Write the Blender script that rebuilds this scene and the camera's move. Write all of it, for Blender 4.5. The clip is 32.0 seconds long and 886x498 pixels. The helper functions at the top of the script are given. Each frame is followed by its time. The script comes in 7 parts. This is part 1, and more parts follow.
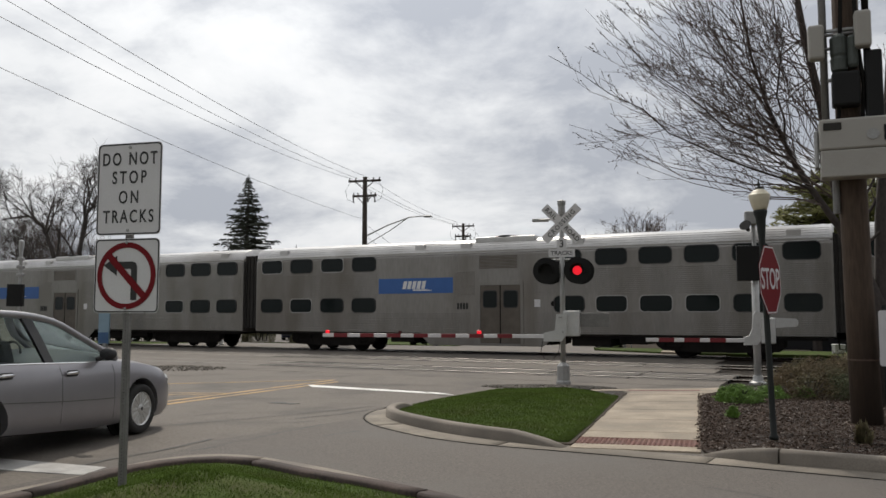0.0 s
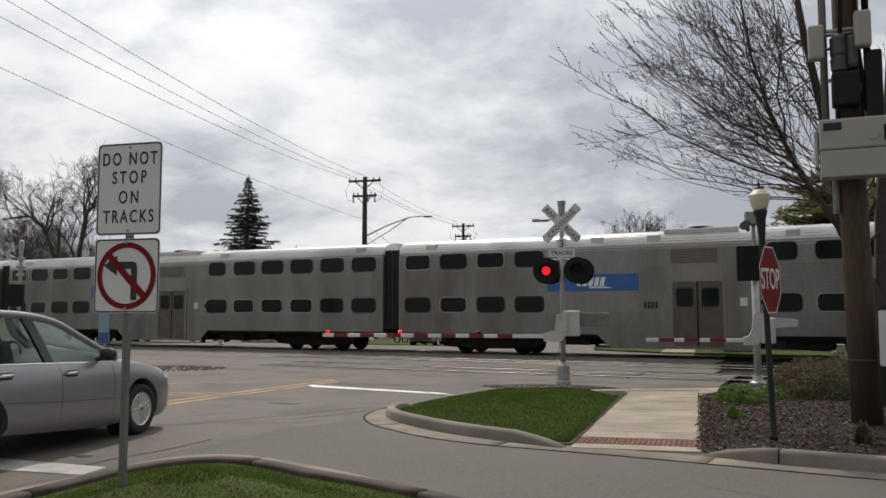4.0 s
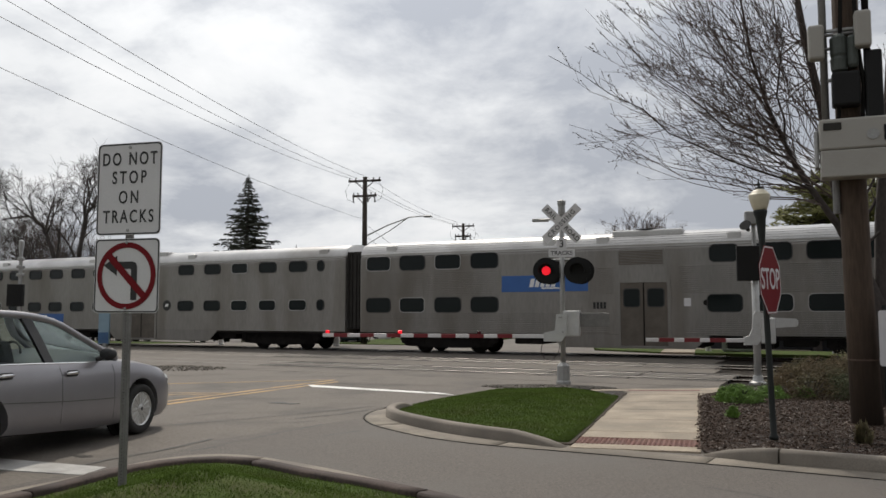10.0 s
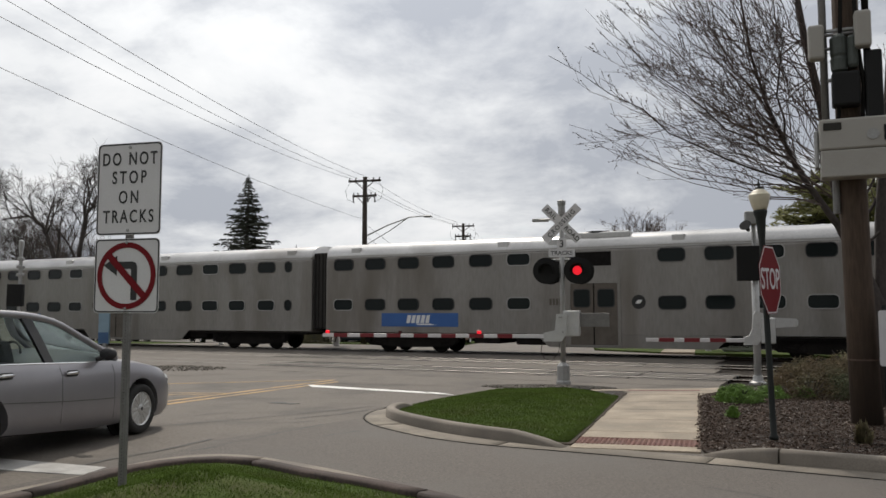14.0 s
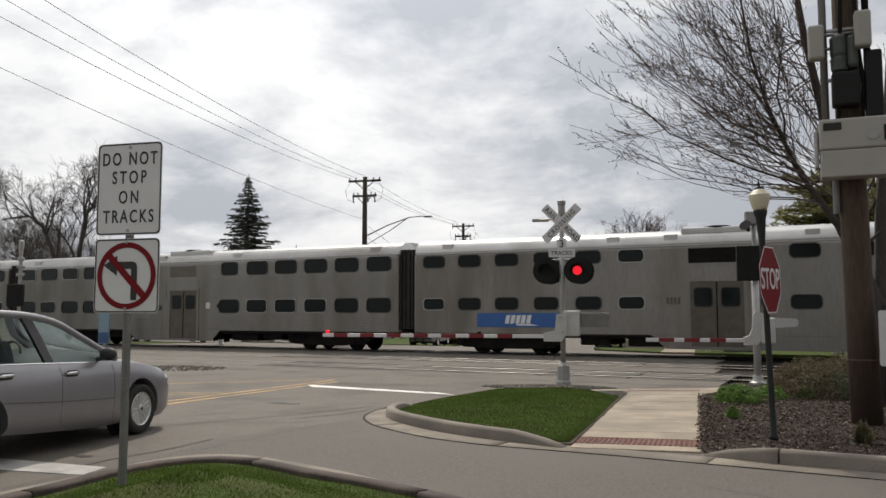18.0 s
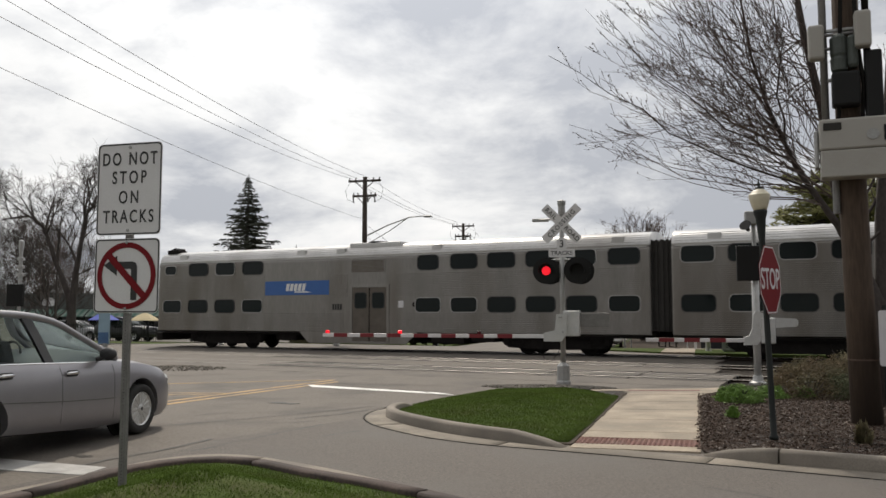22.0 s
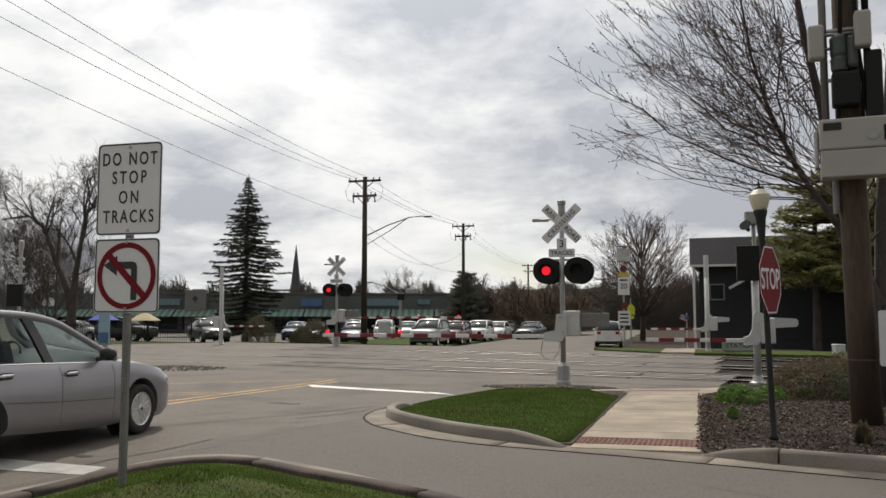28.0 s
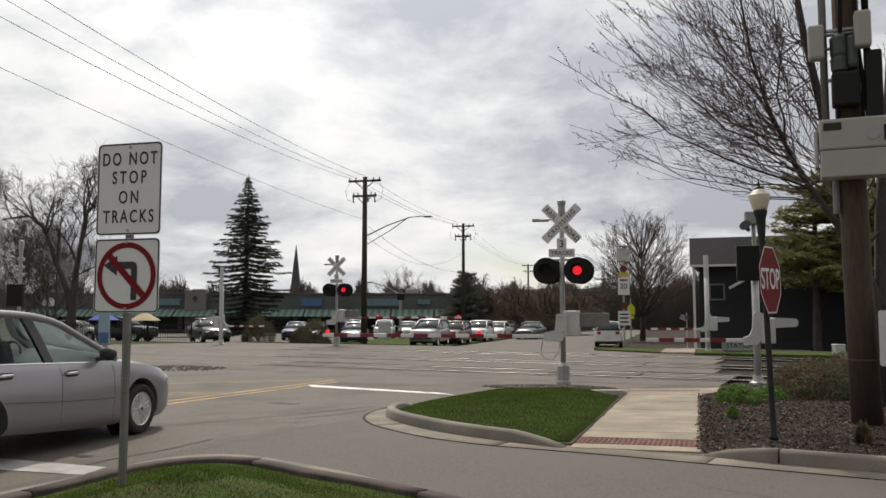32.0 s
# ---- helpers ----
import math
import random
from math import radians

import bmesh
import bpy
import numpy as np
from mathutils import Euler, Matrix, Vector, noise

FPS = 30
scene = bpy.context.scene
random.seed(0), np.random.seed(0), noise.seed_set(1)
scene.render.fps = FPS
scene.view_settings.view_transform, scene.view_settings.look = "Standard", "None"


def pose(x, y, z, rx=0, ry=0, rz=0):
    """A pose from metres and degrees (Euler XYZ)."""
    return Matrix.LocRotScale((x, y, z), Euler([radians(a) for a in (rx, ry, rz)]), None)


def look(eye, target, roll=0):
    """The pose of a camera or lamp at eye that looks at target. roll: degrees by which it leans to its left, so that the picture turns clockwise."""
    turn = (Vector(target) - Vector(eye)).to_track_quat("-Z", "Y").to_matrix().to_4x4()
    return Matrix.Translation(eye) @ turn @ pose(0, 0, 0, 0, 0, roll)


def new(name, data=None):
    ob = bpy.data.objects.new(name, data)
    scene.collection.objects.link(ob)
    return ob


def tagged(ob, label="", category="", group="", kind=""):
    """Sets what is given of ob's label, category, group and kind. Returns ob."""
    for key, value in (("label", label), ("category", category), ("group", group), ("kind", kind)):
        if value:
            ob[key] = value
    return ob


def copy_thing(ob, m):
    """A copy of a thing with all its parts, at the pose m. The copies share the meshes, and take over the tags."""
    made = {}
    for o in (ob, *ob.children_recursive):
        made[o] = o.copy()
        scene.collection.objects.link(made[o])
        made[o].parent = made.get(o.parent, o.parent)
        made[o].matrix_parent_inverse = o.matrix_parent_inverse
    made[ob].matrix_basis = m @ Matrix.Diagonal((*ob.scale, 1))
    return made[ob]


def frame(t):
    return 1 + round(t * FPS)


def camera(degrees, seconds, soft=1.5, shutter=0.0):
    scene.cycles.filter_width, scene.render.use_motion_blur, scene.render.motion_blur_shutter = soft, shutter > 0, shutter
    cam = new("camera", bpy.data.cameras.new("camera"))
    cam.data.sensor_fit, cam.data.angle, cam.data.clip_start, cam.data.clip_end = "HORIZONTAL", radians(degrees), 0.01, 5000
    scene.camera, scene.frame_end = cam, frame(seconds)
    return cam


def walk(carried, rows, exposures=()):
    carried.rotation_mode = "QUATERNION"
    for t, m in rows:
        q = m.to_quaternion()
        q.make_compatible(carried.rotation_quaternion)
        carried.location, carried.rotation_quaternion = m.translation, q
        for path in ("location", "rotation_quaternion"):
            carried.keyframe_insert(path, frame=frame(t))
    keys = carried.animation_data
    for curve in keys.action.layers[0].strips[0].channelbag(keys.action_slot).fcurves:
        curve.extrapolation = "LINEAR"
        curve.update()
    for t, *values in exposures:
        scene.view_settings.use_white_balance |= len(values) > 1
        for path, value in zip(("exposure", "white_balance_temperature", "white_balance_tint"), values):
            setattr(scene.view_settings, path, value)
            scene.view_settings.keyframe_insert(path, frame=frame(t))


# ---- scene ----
# ---------------------------------------------------------------- camera
cam = camera(56.47, 32.0, soft=1.55, shutter=0.12)
CAM = look((0, 0, 1.6), (0, 10, 2.408))
walk(cam, [(0, CAM), (32, CAM)], [(0, -0.09, 6500, 11), (13, -0.10, 6500, 11), (17, 0.0, 6600, 11), (20, 0.05, 6650, 11), (32, 0.0, 6700, 11)])

# ---------------------------------------------------------------- light
SUN_AZ, SUN_EL = radians(-8), radians(50)
SUN_DIR = Vector((math.sin(SUN_AZ) * math.cos(SUN_EL), math.cos(SUN_AZ) * math.cos(SUN_EL), math.sin(SUN_EL)))
sun = new("sun", bpy.data.lights.new("sun", "SUN"))
sun.data.energy, sun.data.angle, sun.data.color = 2.35, radians(1.5), (1.0, 0.93, 0.82)
sun.matrix_world = look(SUN_DIR * 50, (0, 0, 0))


def make_world():
    w = bpy.data.worlds.new("sky")
    scene.world = w
    w.use_nodes = True
    nt = w.node_tree
    nt.nodes.clear()
    N, L = nt.nodes.new, nt.links.new
    out, bg = N("ShaderNodeOutputWorld"), N("ShaderNodeBackground")
    sky = N("ShaderNodeTexSky")
    sky.sky_type, sky.sun_disc, sky.sun_elevation, sky.sun_rotation = "NISHITA", False, SUN_EL, SUN_AZ
    dim = N("ShaderNodeVectorMath"); dim.operation = "SCALE"; dim.inputs["Scale"].default_value = 0.085
    L(sky.outputs[0], dim.inputs[0])
    tc, sep = N("ShaderNodeTexCoord"), N("ShaderNodeSeparateXYZ")
    L(tc.outputs["Generated"], sep.inputs[0])

    def math_node(op, a, b):
        n = N("ShaderNodeMath"); n.operation = op
        for i, v in enumerate((a, b)):
            if isinstance(v, (int, float)):
                n.inputs[i].default_value = v
            else:
                L(v, n.inputs[i])
        return n.outputs[0]

    up = math_node("ADD", math_node("MAXIMUM", sep.outputs[2], 0.0), 0.26)
    flat = N("ShaderNodeCombineXYZ")
    L(math_node("DIVIDE", sep.outputs[0], up), flat.inputs[0])
    L(math_node("DIVIDE", sep.outputs[1], up), flat.inputs[1])
    big, fine = N("ShaderNodeTexNoise"), N("ShaderNodeTexNoise")
    for n, s, d, r in ((big, 0.78, 7.0, 0.52), (fine, 2.6, 8.0, 0.6)):
        n.inputs["Scale"].default_value, n.inputs["Detail"].default_value, n.inputs["Roughness"].default_value = s, d, r
        n.inputs["Distortion"].default_value = 0.25
    shift = N("ShaderNodeVectorMath"); shift.operation = "ADD"; shift.inputs[1].default_value = (7.9, 4.2, 0.0)
    L(flat.outputs[0], shift.inputs[0])
    L(shift.outputs[0], big.inputs["Vector"]); L(shift.outputs[0], fine.inputs["Vector"])
    cover = N("ShaderNodeValToRGB")
    cover.color_ramp.elements[0].position, cover.color_ramp.elements[1].position = 0.26, 0.40
    L(big.outputs[0], cover.inputs[0])
    tone = N("ShaderNodeValToRGB")
    e = tone.color_ramp.elements
    e[0].position, e[0].color = 0.42, (0.92, 0.93, 0.93, 1)
    e[1].position, e[1].color = 0.63, (0.45, 0.48, 0.53, 1)
    mid = e.new(0.50); mid.color = (0.82, 0.84, 0.85, 1)
    mixn = math_node("ADD", math_node("MULTIPLY", big.outputs[0], 0.55), math_node("MULTIPLY", fine.outputs[0], 0.45))
    # a grey cloud bank to the right of the sun
    bank = N("ShaderNodeVectorMath"); bank.operation = "DOT_PRODUCT"; bank.inputs[1].default_value = (0.33, 0.84, 0.43)
    L(tc.outputs["Generated"], bank.inputs[0])
    soft = N("ShaderNodeMapRange"); soft.interpolation_type = "SMOOTHSTEP"
    for k, v in (("From Min", 0.82), ("From Max", 0.99), ("To Min", 0.0), ("To Max", 0.095)):
        soft.inputs[k].default_value = v
    L(bank.outputs["Value"], soft.inputs["Value"])
    L(math_node("ADD", mixn, soft.outputs[0]), tone.inputs[0])
    # bright forward-scattered light round the sun
    dot = N("ShaderNodeVectorMath"); dot.operation = "DOT_PRODUCT"; dot.inputs[1].default_value = SUN_DIR
    L(tc.outputs["Generated"], dot.inputs[0])
    half = math_node("MULTIPLY_ADD", dot.outputs["Value"], 0.5)
    half.node.inputs[2].default_value = 0.5
    glow = math_node("ADD", math_node("MULTIPLY", half, 0.92), math_node("MULTIPLY", math_node("POWER", math_node("MAXIMUM", dot.outputs["Value"], 0.0), 8.0), 0.7))
    glow = math_node("ADD", glow, 0.2)
    lit = N("ShaderNodeVectorMath"); lit.operation = "SCALE"
    L(tone.outputs[0], lit.inputs[0]); L(glow, lit.inputs["Scale"])
    mix = N("ShaderNodeMix"); mix.data_type = "RGBA"
    L(cover.outputs[0], mix.inputs["Factor"]); L(dim.outputs[0], mix.inputs["A"]); L(lit.outputs[0], mix.inputs["B"])
    L(mix.outputs["Result"], bg.inputs[0]); L(bg.outputs[0], out.inputs[0])
    bg.inputs[1].default_value = 1.0


make_world()


# ---------------------------------------------------------------- materials
def mat(name, base, rough=0.6, metal=0.0, var=0.18, scale=3.0, fine=60.0, bump=0.0, stain=None, stain_at=0.6, spec=0.5, each=0.0, stretch=(1, 1, 1), coat=0.0, emit=0.0, patch=0.0):
    m = bpy.data.materials.new(name)
    m.use_nodes = True
    nt = m.node_tree
    N, L = nt.nodes.new, nt.links.new
    b = nt.nodes["Principled BSDF"]
    b.inputs["Roughness"].default_value, b.inputs["Metallic"].default_value = rough, metal
    b.inputs["Specular IOR Level"].default_value, b.inputs["Coat Weight"].default_value = spec, coat
    tc, mp = N("ShaderNodeTexCoord"), N("ShaderNodeMapping")
    mp.inputs["Scale"].default_value = stretch
    L(tc.outputs["Object"], mp.inputs[0])
    n1, n2 = N("ShaderNodeTexNoise"), N("ShaderNodeTexNoise")
    for n, s in ((n1, scale), (n2, fine)):
        n.inputs["Scale"].default_value, n.inputs["Detail"].default_value = s, 5.0
        L(mp.outputs[0], n.inputs["Vector"])
    add = N("ShaderNodeMath"); add.operation = "ADD"
    L(n1.outputs[0], add.inputs[0]); L(n2.outputs[0], add.inputs[1])
    rng = N("ShaderNodeMapRange")
    rng.inputs["From Min"].default_value, rng.inputs["From Max"].default_value = 0.7, 1.3
    rng.inputs["To Min"].default_value, rng.inputs["To Max"].default_value = 1 - var, 1 + var
    L(add.outputs[0], rng.inputs["Value"])
    fac = rng.outputs[0]
    if each:
        oi = N("ShaderNodeObjectInfo")
        r2 = N("ShaderNodeMapRange"); r2.inputs["To Min"].default_value, r2.inputs["To Max"].default_value = 1 - each, 1 + each
        L(oi.outputs["Random"], r2.inputs["Value"])
        mu = N("ShaderNodeMath"); mu.operation = "MULTIPLY"
        L(fac, mu.inputs[0]); L(r2.outputs[0], mu.inputs[1])
        fac = mu.outputs[0]
    sc = N("ShaderNodeVectorMath"); sc.operation = "SCALE"; sc.inputs[0].default_value = base
    L(fac, sc.inputs["Scale"])
    col = sc.outputs[0]
    if stain:
        n3 = N("ShaderNodeTexNoise"); n3.inputs["Scale"].default_value, n3.inputs["Detail"].default_value = patch or scale * 0.45, 6.0
        L(mp.outputs[0], n3.inputs["Vector"])
        cr = N("ShaderNodeMapRange")
        cr.inputs["From Min"].default_value, cr.inputs["From Max"].default_value = stain_at - 0.08, stain_at + 0.12
        L(n3.outputs[0], cr.inputs["Value"])
        mx = N("ShaderNodeMix"); mx.data_type = "RGBA"; mx.inputs["B"].default_value = (*stain, 1)
        L(cr.outputs[0], mx.inputs["Factor"]); L(col, mx.inputs["A"])
        col = mx.outputs["Result"]
    L(col, b.inputs["Base Color"])
    if bump:
        bp = N("ShaderNodeBump"); bp.inputs["Strength"].default_value, bp.inputs["Distance"].default_value = 0.6, bump
        L(n2.outputs[0], bp.inputs["Height"]); L(bp.outputs[0], b.inputs["Normal"])
    if emit:
        b.inputs["Emission Color"].default_value, b.inputs["Emission Strength"].default_value = (*base, 1), emit
    return m


ASPHALT = mat("asphalt", (0.134, 0.117, 0.099), 0.8, var=0.38, scale=22.0, fine=90, bump=0.008, patch=0.7, stain=(0.092, 0.082, 0.071), stain_at=0.56, spec=0.32)
ASPHALT_NEW = mat("asphalt_driveway", (0.096, 0.082, 0.070), 0.82, var=0.5, scale=30.0, fine=110, bump=0.010, patch=0.6, stain=(0.100, 0.089, 0.078), stain_at=0.55)
PANEL = mat("crossing_panel", (0.136, 0.122, 0.106), 0.82, var=0.55, scale=1.2, fine=24, bump=0.004, each=0.22, stain=(0.08, 0.072, 0.064), stain_at=0.5, spec=0.3)
CONCRETE = mat("concrete", (0.300, 0.250, 0.190), 0.85, var=0.35, scale=1.6, fine=40, bump=0.002, each=0.06, stain=(0.196, 0.170, 0.135), stain_at=0.58)
KERB = mat("kerb_concrete", (0.215, 0.188, 0.156), 0.88, var=0.3, scale=1.4, fine=60, bump=0.003, stain=(0.140, 0.122, 0.102), stain_at=0.49)
GUTTER = mat("gutter_concrete", (0.215, 0.187, 0.150), 0.88, var=0.35, scale=2.0, fine=55, bump=0.003, stain=(0.150, 0.131, 0.108), stain_at=0.54)
# soil stain and the inner face's shade are both put into this dark brown
KERB_STAIN_SHADE = mat("stained_kerb", (0.058, 0.040, 0.033), 0.88, var=0.5, scale=2.5, fine=30, bump=0.004, stain=(0.036, 0.026, 0.022), stain_at=0.52)
TACTILE = mat("brick_red_tactile", (0.185, 0.088, 0.072), 0.85, var=0.4, scale=5, fine=50, bump=0.003, stain=(0.2, 0.125, 0.1), stain_at=0.56)
GRASS = mat("turf", (0.056, 0.082, 0.020), 0.95, var=0.4, scale=2.2, fine=30, bump=0.02, stain=(0.066, 0.060, 0.028), stain_at=0.60, spec=0.1)
BLADE = mat("grass_blade", (0.112, 0.165, 0.034), 0.9, var=0.3, scale=1.6, fine=12, stain=(0.10, 0.12, 0.03), stain_at=0.6, spec=0.12)
EARTH = mat("earth", (0.062, 0.047, 0.034), 0.95, var=0.4, scale=2, fine=40, bump=0.02)
MULCH = mat("mulch", (0.046, 0.033, 0.025), 0.95, var=0.5, scale=3, fine=45, bump=0.02, stain=(0.028, 0.019, 0.015), stain_at=0.5)
CHIP = mat("wood_chip", (0.072, 0.047, 0.034), 0.9, var=0.5, scale=9, fine=40)
BALLAST = mat("ballast", (0.040, 0.034, 0.029), 0.95, var=0.5, scale=4, fine=30, bump=0.03, stain=(0.024, 0.020, 0.017), stain_at=0.5, spec=0.12)
STONE = mat("ballast_stone", (0.150, 0.134, 0.114), 0.9, var=0.35, scale=5, fine=30)
RAIL = mat("rail_steel", (0.21, 0.197, 0.183), 0.5, 0.9, var=0.15, scale=3, fine=40)
RUST = mat("rusty_steel", (0.10, 0.066, 0.05), 0.8, 0.3, var=0.4, scale=6, fine=60)
RAIL_SIDE = mat("rail_side_rust", (0.035, 0.025, 0.02), 0.9, var=0.35, scale=5, fine=50, spec=0.1)
FLOOR_BROWN = mat("leaf_litter", (0.055, 0.043, 0.034), 0.95, var=0.5, scale=1.5, fine=20, spec=0.08)
SLEEPER = mat("dark_sleeper_wood", (0.030, 0.025, 0.021), 0.95, var=0.4, scale=3, fine=30, spec=0.1)
RUBBER = mat("black_rubber", (0.016, 0.015, 0.014), 0.95, var=0.3, scale=5, spec=0.08)
WHITE_LINE = mat("white_road_paint", (0.74, 0.73, 0.70), 0.7, var=0.12, scale=3, fine=80, stain=(0.42, 0.41, 0.39), stain_at=0.68)
YELLOW_LINE = mat("worn_yellow_paint", (0.44, 0.285, 0.125), 0.8, var=0.22, scale=3, fine=60, stain=(0.17, 0.14, 0.108), stain_at=0.53)
WORN_WHITE = mat("worn_white_paint", (0.44, 0.43, 0.41), 0.8, var=0.22, scale=3, fine=60, stain=(0.24, 0.23, 0.215), stain_at=0.55)
TAR = mat("tar_seam", (0.035, 0.034, 0.033), 0.7, var=0.3, scale=4)
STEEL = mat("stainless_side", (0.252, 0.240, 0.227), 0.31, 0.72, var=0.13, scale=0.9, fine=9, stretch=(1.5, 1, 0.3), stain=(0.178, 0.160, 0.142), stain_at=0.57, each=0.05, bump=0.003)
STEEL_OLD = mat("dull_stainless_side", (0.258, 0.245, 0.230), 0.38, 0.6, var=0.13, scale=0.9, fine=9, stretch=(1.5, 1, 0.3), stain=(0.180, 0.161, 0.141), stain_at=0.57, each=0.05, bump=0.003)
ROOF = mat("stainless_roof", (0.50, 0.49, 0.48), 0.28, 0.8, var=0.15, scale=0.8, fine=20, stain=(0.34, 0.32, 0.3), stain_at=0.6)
DOOR_STEEL = mat("door_steel", (0.13, 0.112, 0.095), 0.45, 0.6, var=0.25, scale=2.5, fine=30)
GLASS_DARK = mat("tinted_glass", (0.006, 0.010, 0.010), 0.1, var=0.2, scale=1, spec=0.22)
GASKET = mat("window_gasket", (0.03, 0.03, 0.03), 0.7)
ALU = mat("bright_aluminium", (0.42, 0.41, 0.40), 0.4, 0.8, var=0.1)
BLUE = mat("blue_panel", (0.035, 0.12, 0.36), 0.45, var=0.08, scale=2)
WHITE_MARK = mat("white_lettering", (0.78, 0.78, 0.77), 0.5, var=0.05)
UNDER = mat("underframe_grime", (0.016, 0.014, 0.013), 0.9, 0.0, var=0.4, scale=3, fine=25, spec=0.15)
BELLOWS = mat("diaphragm_rubber", (0.030, 0.027, 0.024), 0.85, var=0.3, scale=4)
GALV = mat("galvanised_steel", (0.350, 0.350, 0.343), 0.5, 0.55, var=0.14, scale=5, fine=40)
ALU_PAINT = mat("aluminium_paint", (0.52, 0.52, 0.515), 0.5, 0.25, var=0.12, scale=4, fine=40, stain=(0.360, 0.344, 0.320), stain_at=0.66)
POST = mat("weathered_post", (0.20, 0.195, 0.19), 0.55, 0.4, var=0.2, scale=6, fine=40)
SIGN_WHITE = mat("reflective_white", (0.655, 0.645, 0.655), 0.42, var=0.05, scale=6)
SIGN_BLACK = mat("sign_black", (0.018, 0.018, 0.018), 0.5, var=0.1)
SIGN_RED = mat("sign_red", (0.175, 0.010, 0.015), 0.62, var=0.08, scale=6, spec=0.15)
SIGN_YELLOW = mat("sign_yellow_green", (0.62, 0.66, 0.05), 0.45, var=0.06)
BLACK_METAL = mat("black_enamel", (0.010, 0.010, 0.010), 0.55, var=0.15, spec=0.25)
RED_GLOW = mat("lit_red_lens", (0.85, 0.016, 0.03), 0.35, var=0.5, scale=22, emit=0.95, spec=0.2)
RED_DARK = mat("unlit_red_lens", (0.06, 0.006, 0.008), 0.18, var=0.1, scale=30)
RED_BAND = mat("red_reflective_band", (0.17, 0.012, 0.018), 0.5, var=0.12)
WOOD_POLE = mat("weathered_pole", (0.076, 0.051, 0.035), 0.9, var=0.35, scale=2.2, fine=35, bump=0.006, stretch=(1, 1, 0.12), stain=(0.038, 0.027, 0.021), stain_at=0.54)
WOOD_GREY = mat("grey_pole_wood", (0.06, 0.05, 0.043), 0.95, var=0.25, scale=2, fine=30, stretch=(1, 1, 0.15), spec=0.1)
BARK = mat("bark", (0.060, 0.050, 0.046), 0.95, var=0.35, scale=4, fine=30, bump=0.01, stretch=(1, 1, 0.4))
TWIG = mat("twig_bark", (0.115, 0.088, 0.077), 0.9, var=0.25, scale=6)
BUD = mat("leaf_bud", (0.10, 0.07, 0.055), 0.85, var=0.3, scale=9)
BROWN_TWIG = mat("brown_thicket_twig", (0.150, 0.112, 0.080), 0.95, var=0.35, scale=0.6, fine=9)
NEEDLE = mat("spruce_needle", (0.058, 0.062, 0.048), 0.9, var=0.5, scale=1.2, fine=12, spec=0.1)
PINE = mat("pine_needle", (0.165, 0.165, 0.046), 0.8, var=0.4, scale=0.8, fine=10)
SHRUB = mat("juniper_foliage", (0.098, 0.066, 0.028), 0.9, var=0.45, scale=2.2, fine=20, stain=(0.045, 0.056, 0.02), stain_at=0.5)
FRESH = mat("fresh_leaf", (0.125, 0.225, 0.034), 0.6, var=0.35, scale=6, fine=20)


# ---------------------------------------------------------------- mesh helpers
def finish(name, bm, material, smooth=False):
    me = bpy.data.meshes.new(name)
    if smooth:
        for f in bm.faces:
            f.smooth = True
    bm.to_mesh(me)
    bm.free()
    if material:
        me.materials.append(material)
    return me


def part(name, bm, material, parent, label="", at=None, smooth=False):
    """One mesh object under a thing or a part."""
    ob = new(name, finish(name, bm, material, smooth))
    ob.parent = parent
    if at is not None:
        ob.matrix_basis = at
    if label:
        ob["label"] = label
    return ob


def again(ob, at, parent=None):
    """Another object on the same mesh."""
    o = new(ob.name.split(".")[0], ob.data)
    o.parent = parent or ob.parent
    o.matrix_basis = at
    if "label" in ob:
        o["label"] = ob["label"]
    return o


CREST, TOE, FALL = 39.2, 52.0, 0.55     # beyond the tracks the ground falls away by half a metre


def drop(x, y):
    return -FALL * min(1.0, max(0.0, (0.446 * x + 0.895 * y - CREST) / (TOE - CREST)))


def follow_ground(bm):
    """Bends a flat body over the crest beyond the tracks."""
    for a in (CREST, TOE):
        bmesh.ops.bisect_plane(bm, geom=bm.verts[:] + bm.edges[:] + bm.faces[:], dist=1e-5, plane_co=(0.446 * a, 0.895 * a, 0), plane_no=(0.446, 0.895, 0))
    for v in bm.verts:
        v.co.z += drop(v.co.x, v.co.y)


def thing(name, at, label, category, group="", kind=""):
    e = new(name)
    e.empty_display_size = 0.2
    e.matrix_basis = Matrix.Translation((0, 0, drop(at.translation.x, at.translation.y))) @ at
    return tagged(e, label, category, group, kind)


def solid(name, bm, material, label, category="", kind="", at=None, smooth=False, group=""):
    if category in ("ground", "road", "lawn", "sidewalk"):
        follow_ground(bm)
    ob = new(name, finish(name, bm, material, smooth))
    if at is not None:
        ob.matrix_basis = at
    return tagged(ob, label, category, group, kind)


def box(x0, y0, z0, x1, y1, z1, bevel=0.0, bm=None):
    bm = bm or bmesh.new()
    r = bmesh.ops.create_cube(bm, size=1.0)
    m = Matrix.Translation(((x0 + x1) / 2, (y0 + y1) / 2, (z0 + z1) / 2)) @ Matrix.Diagonal((x1 - x0, y1 - y0, z1 - z0, 1))
    bmesh.ops.transform(bm, matrix=m, verts=r["verts"])
    if bevel:
        es = {e for v in r["verts"] for e in v.link_edges}
        bmesh.ops.bevel(bm, geom=list(es), offset=bevel, segments=2, affect="EDGES", profile=0.5)
    return bm


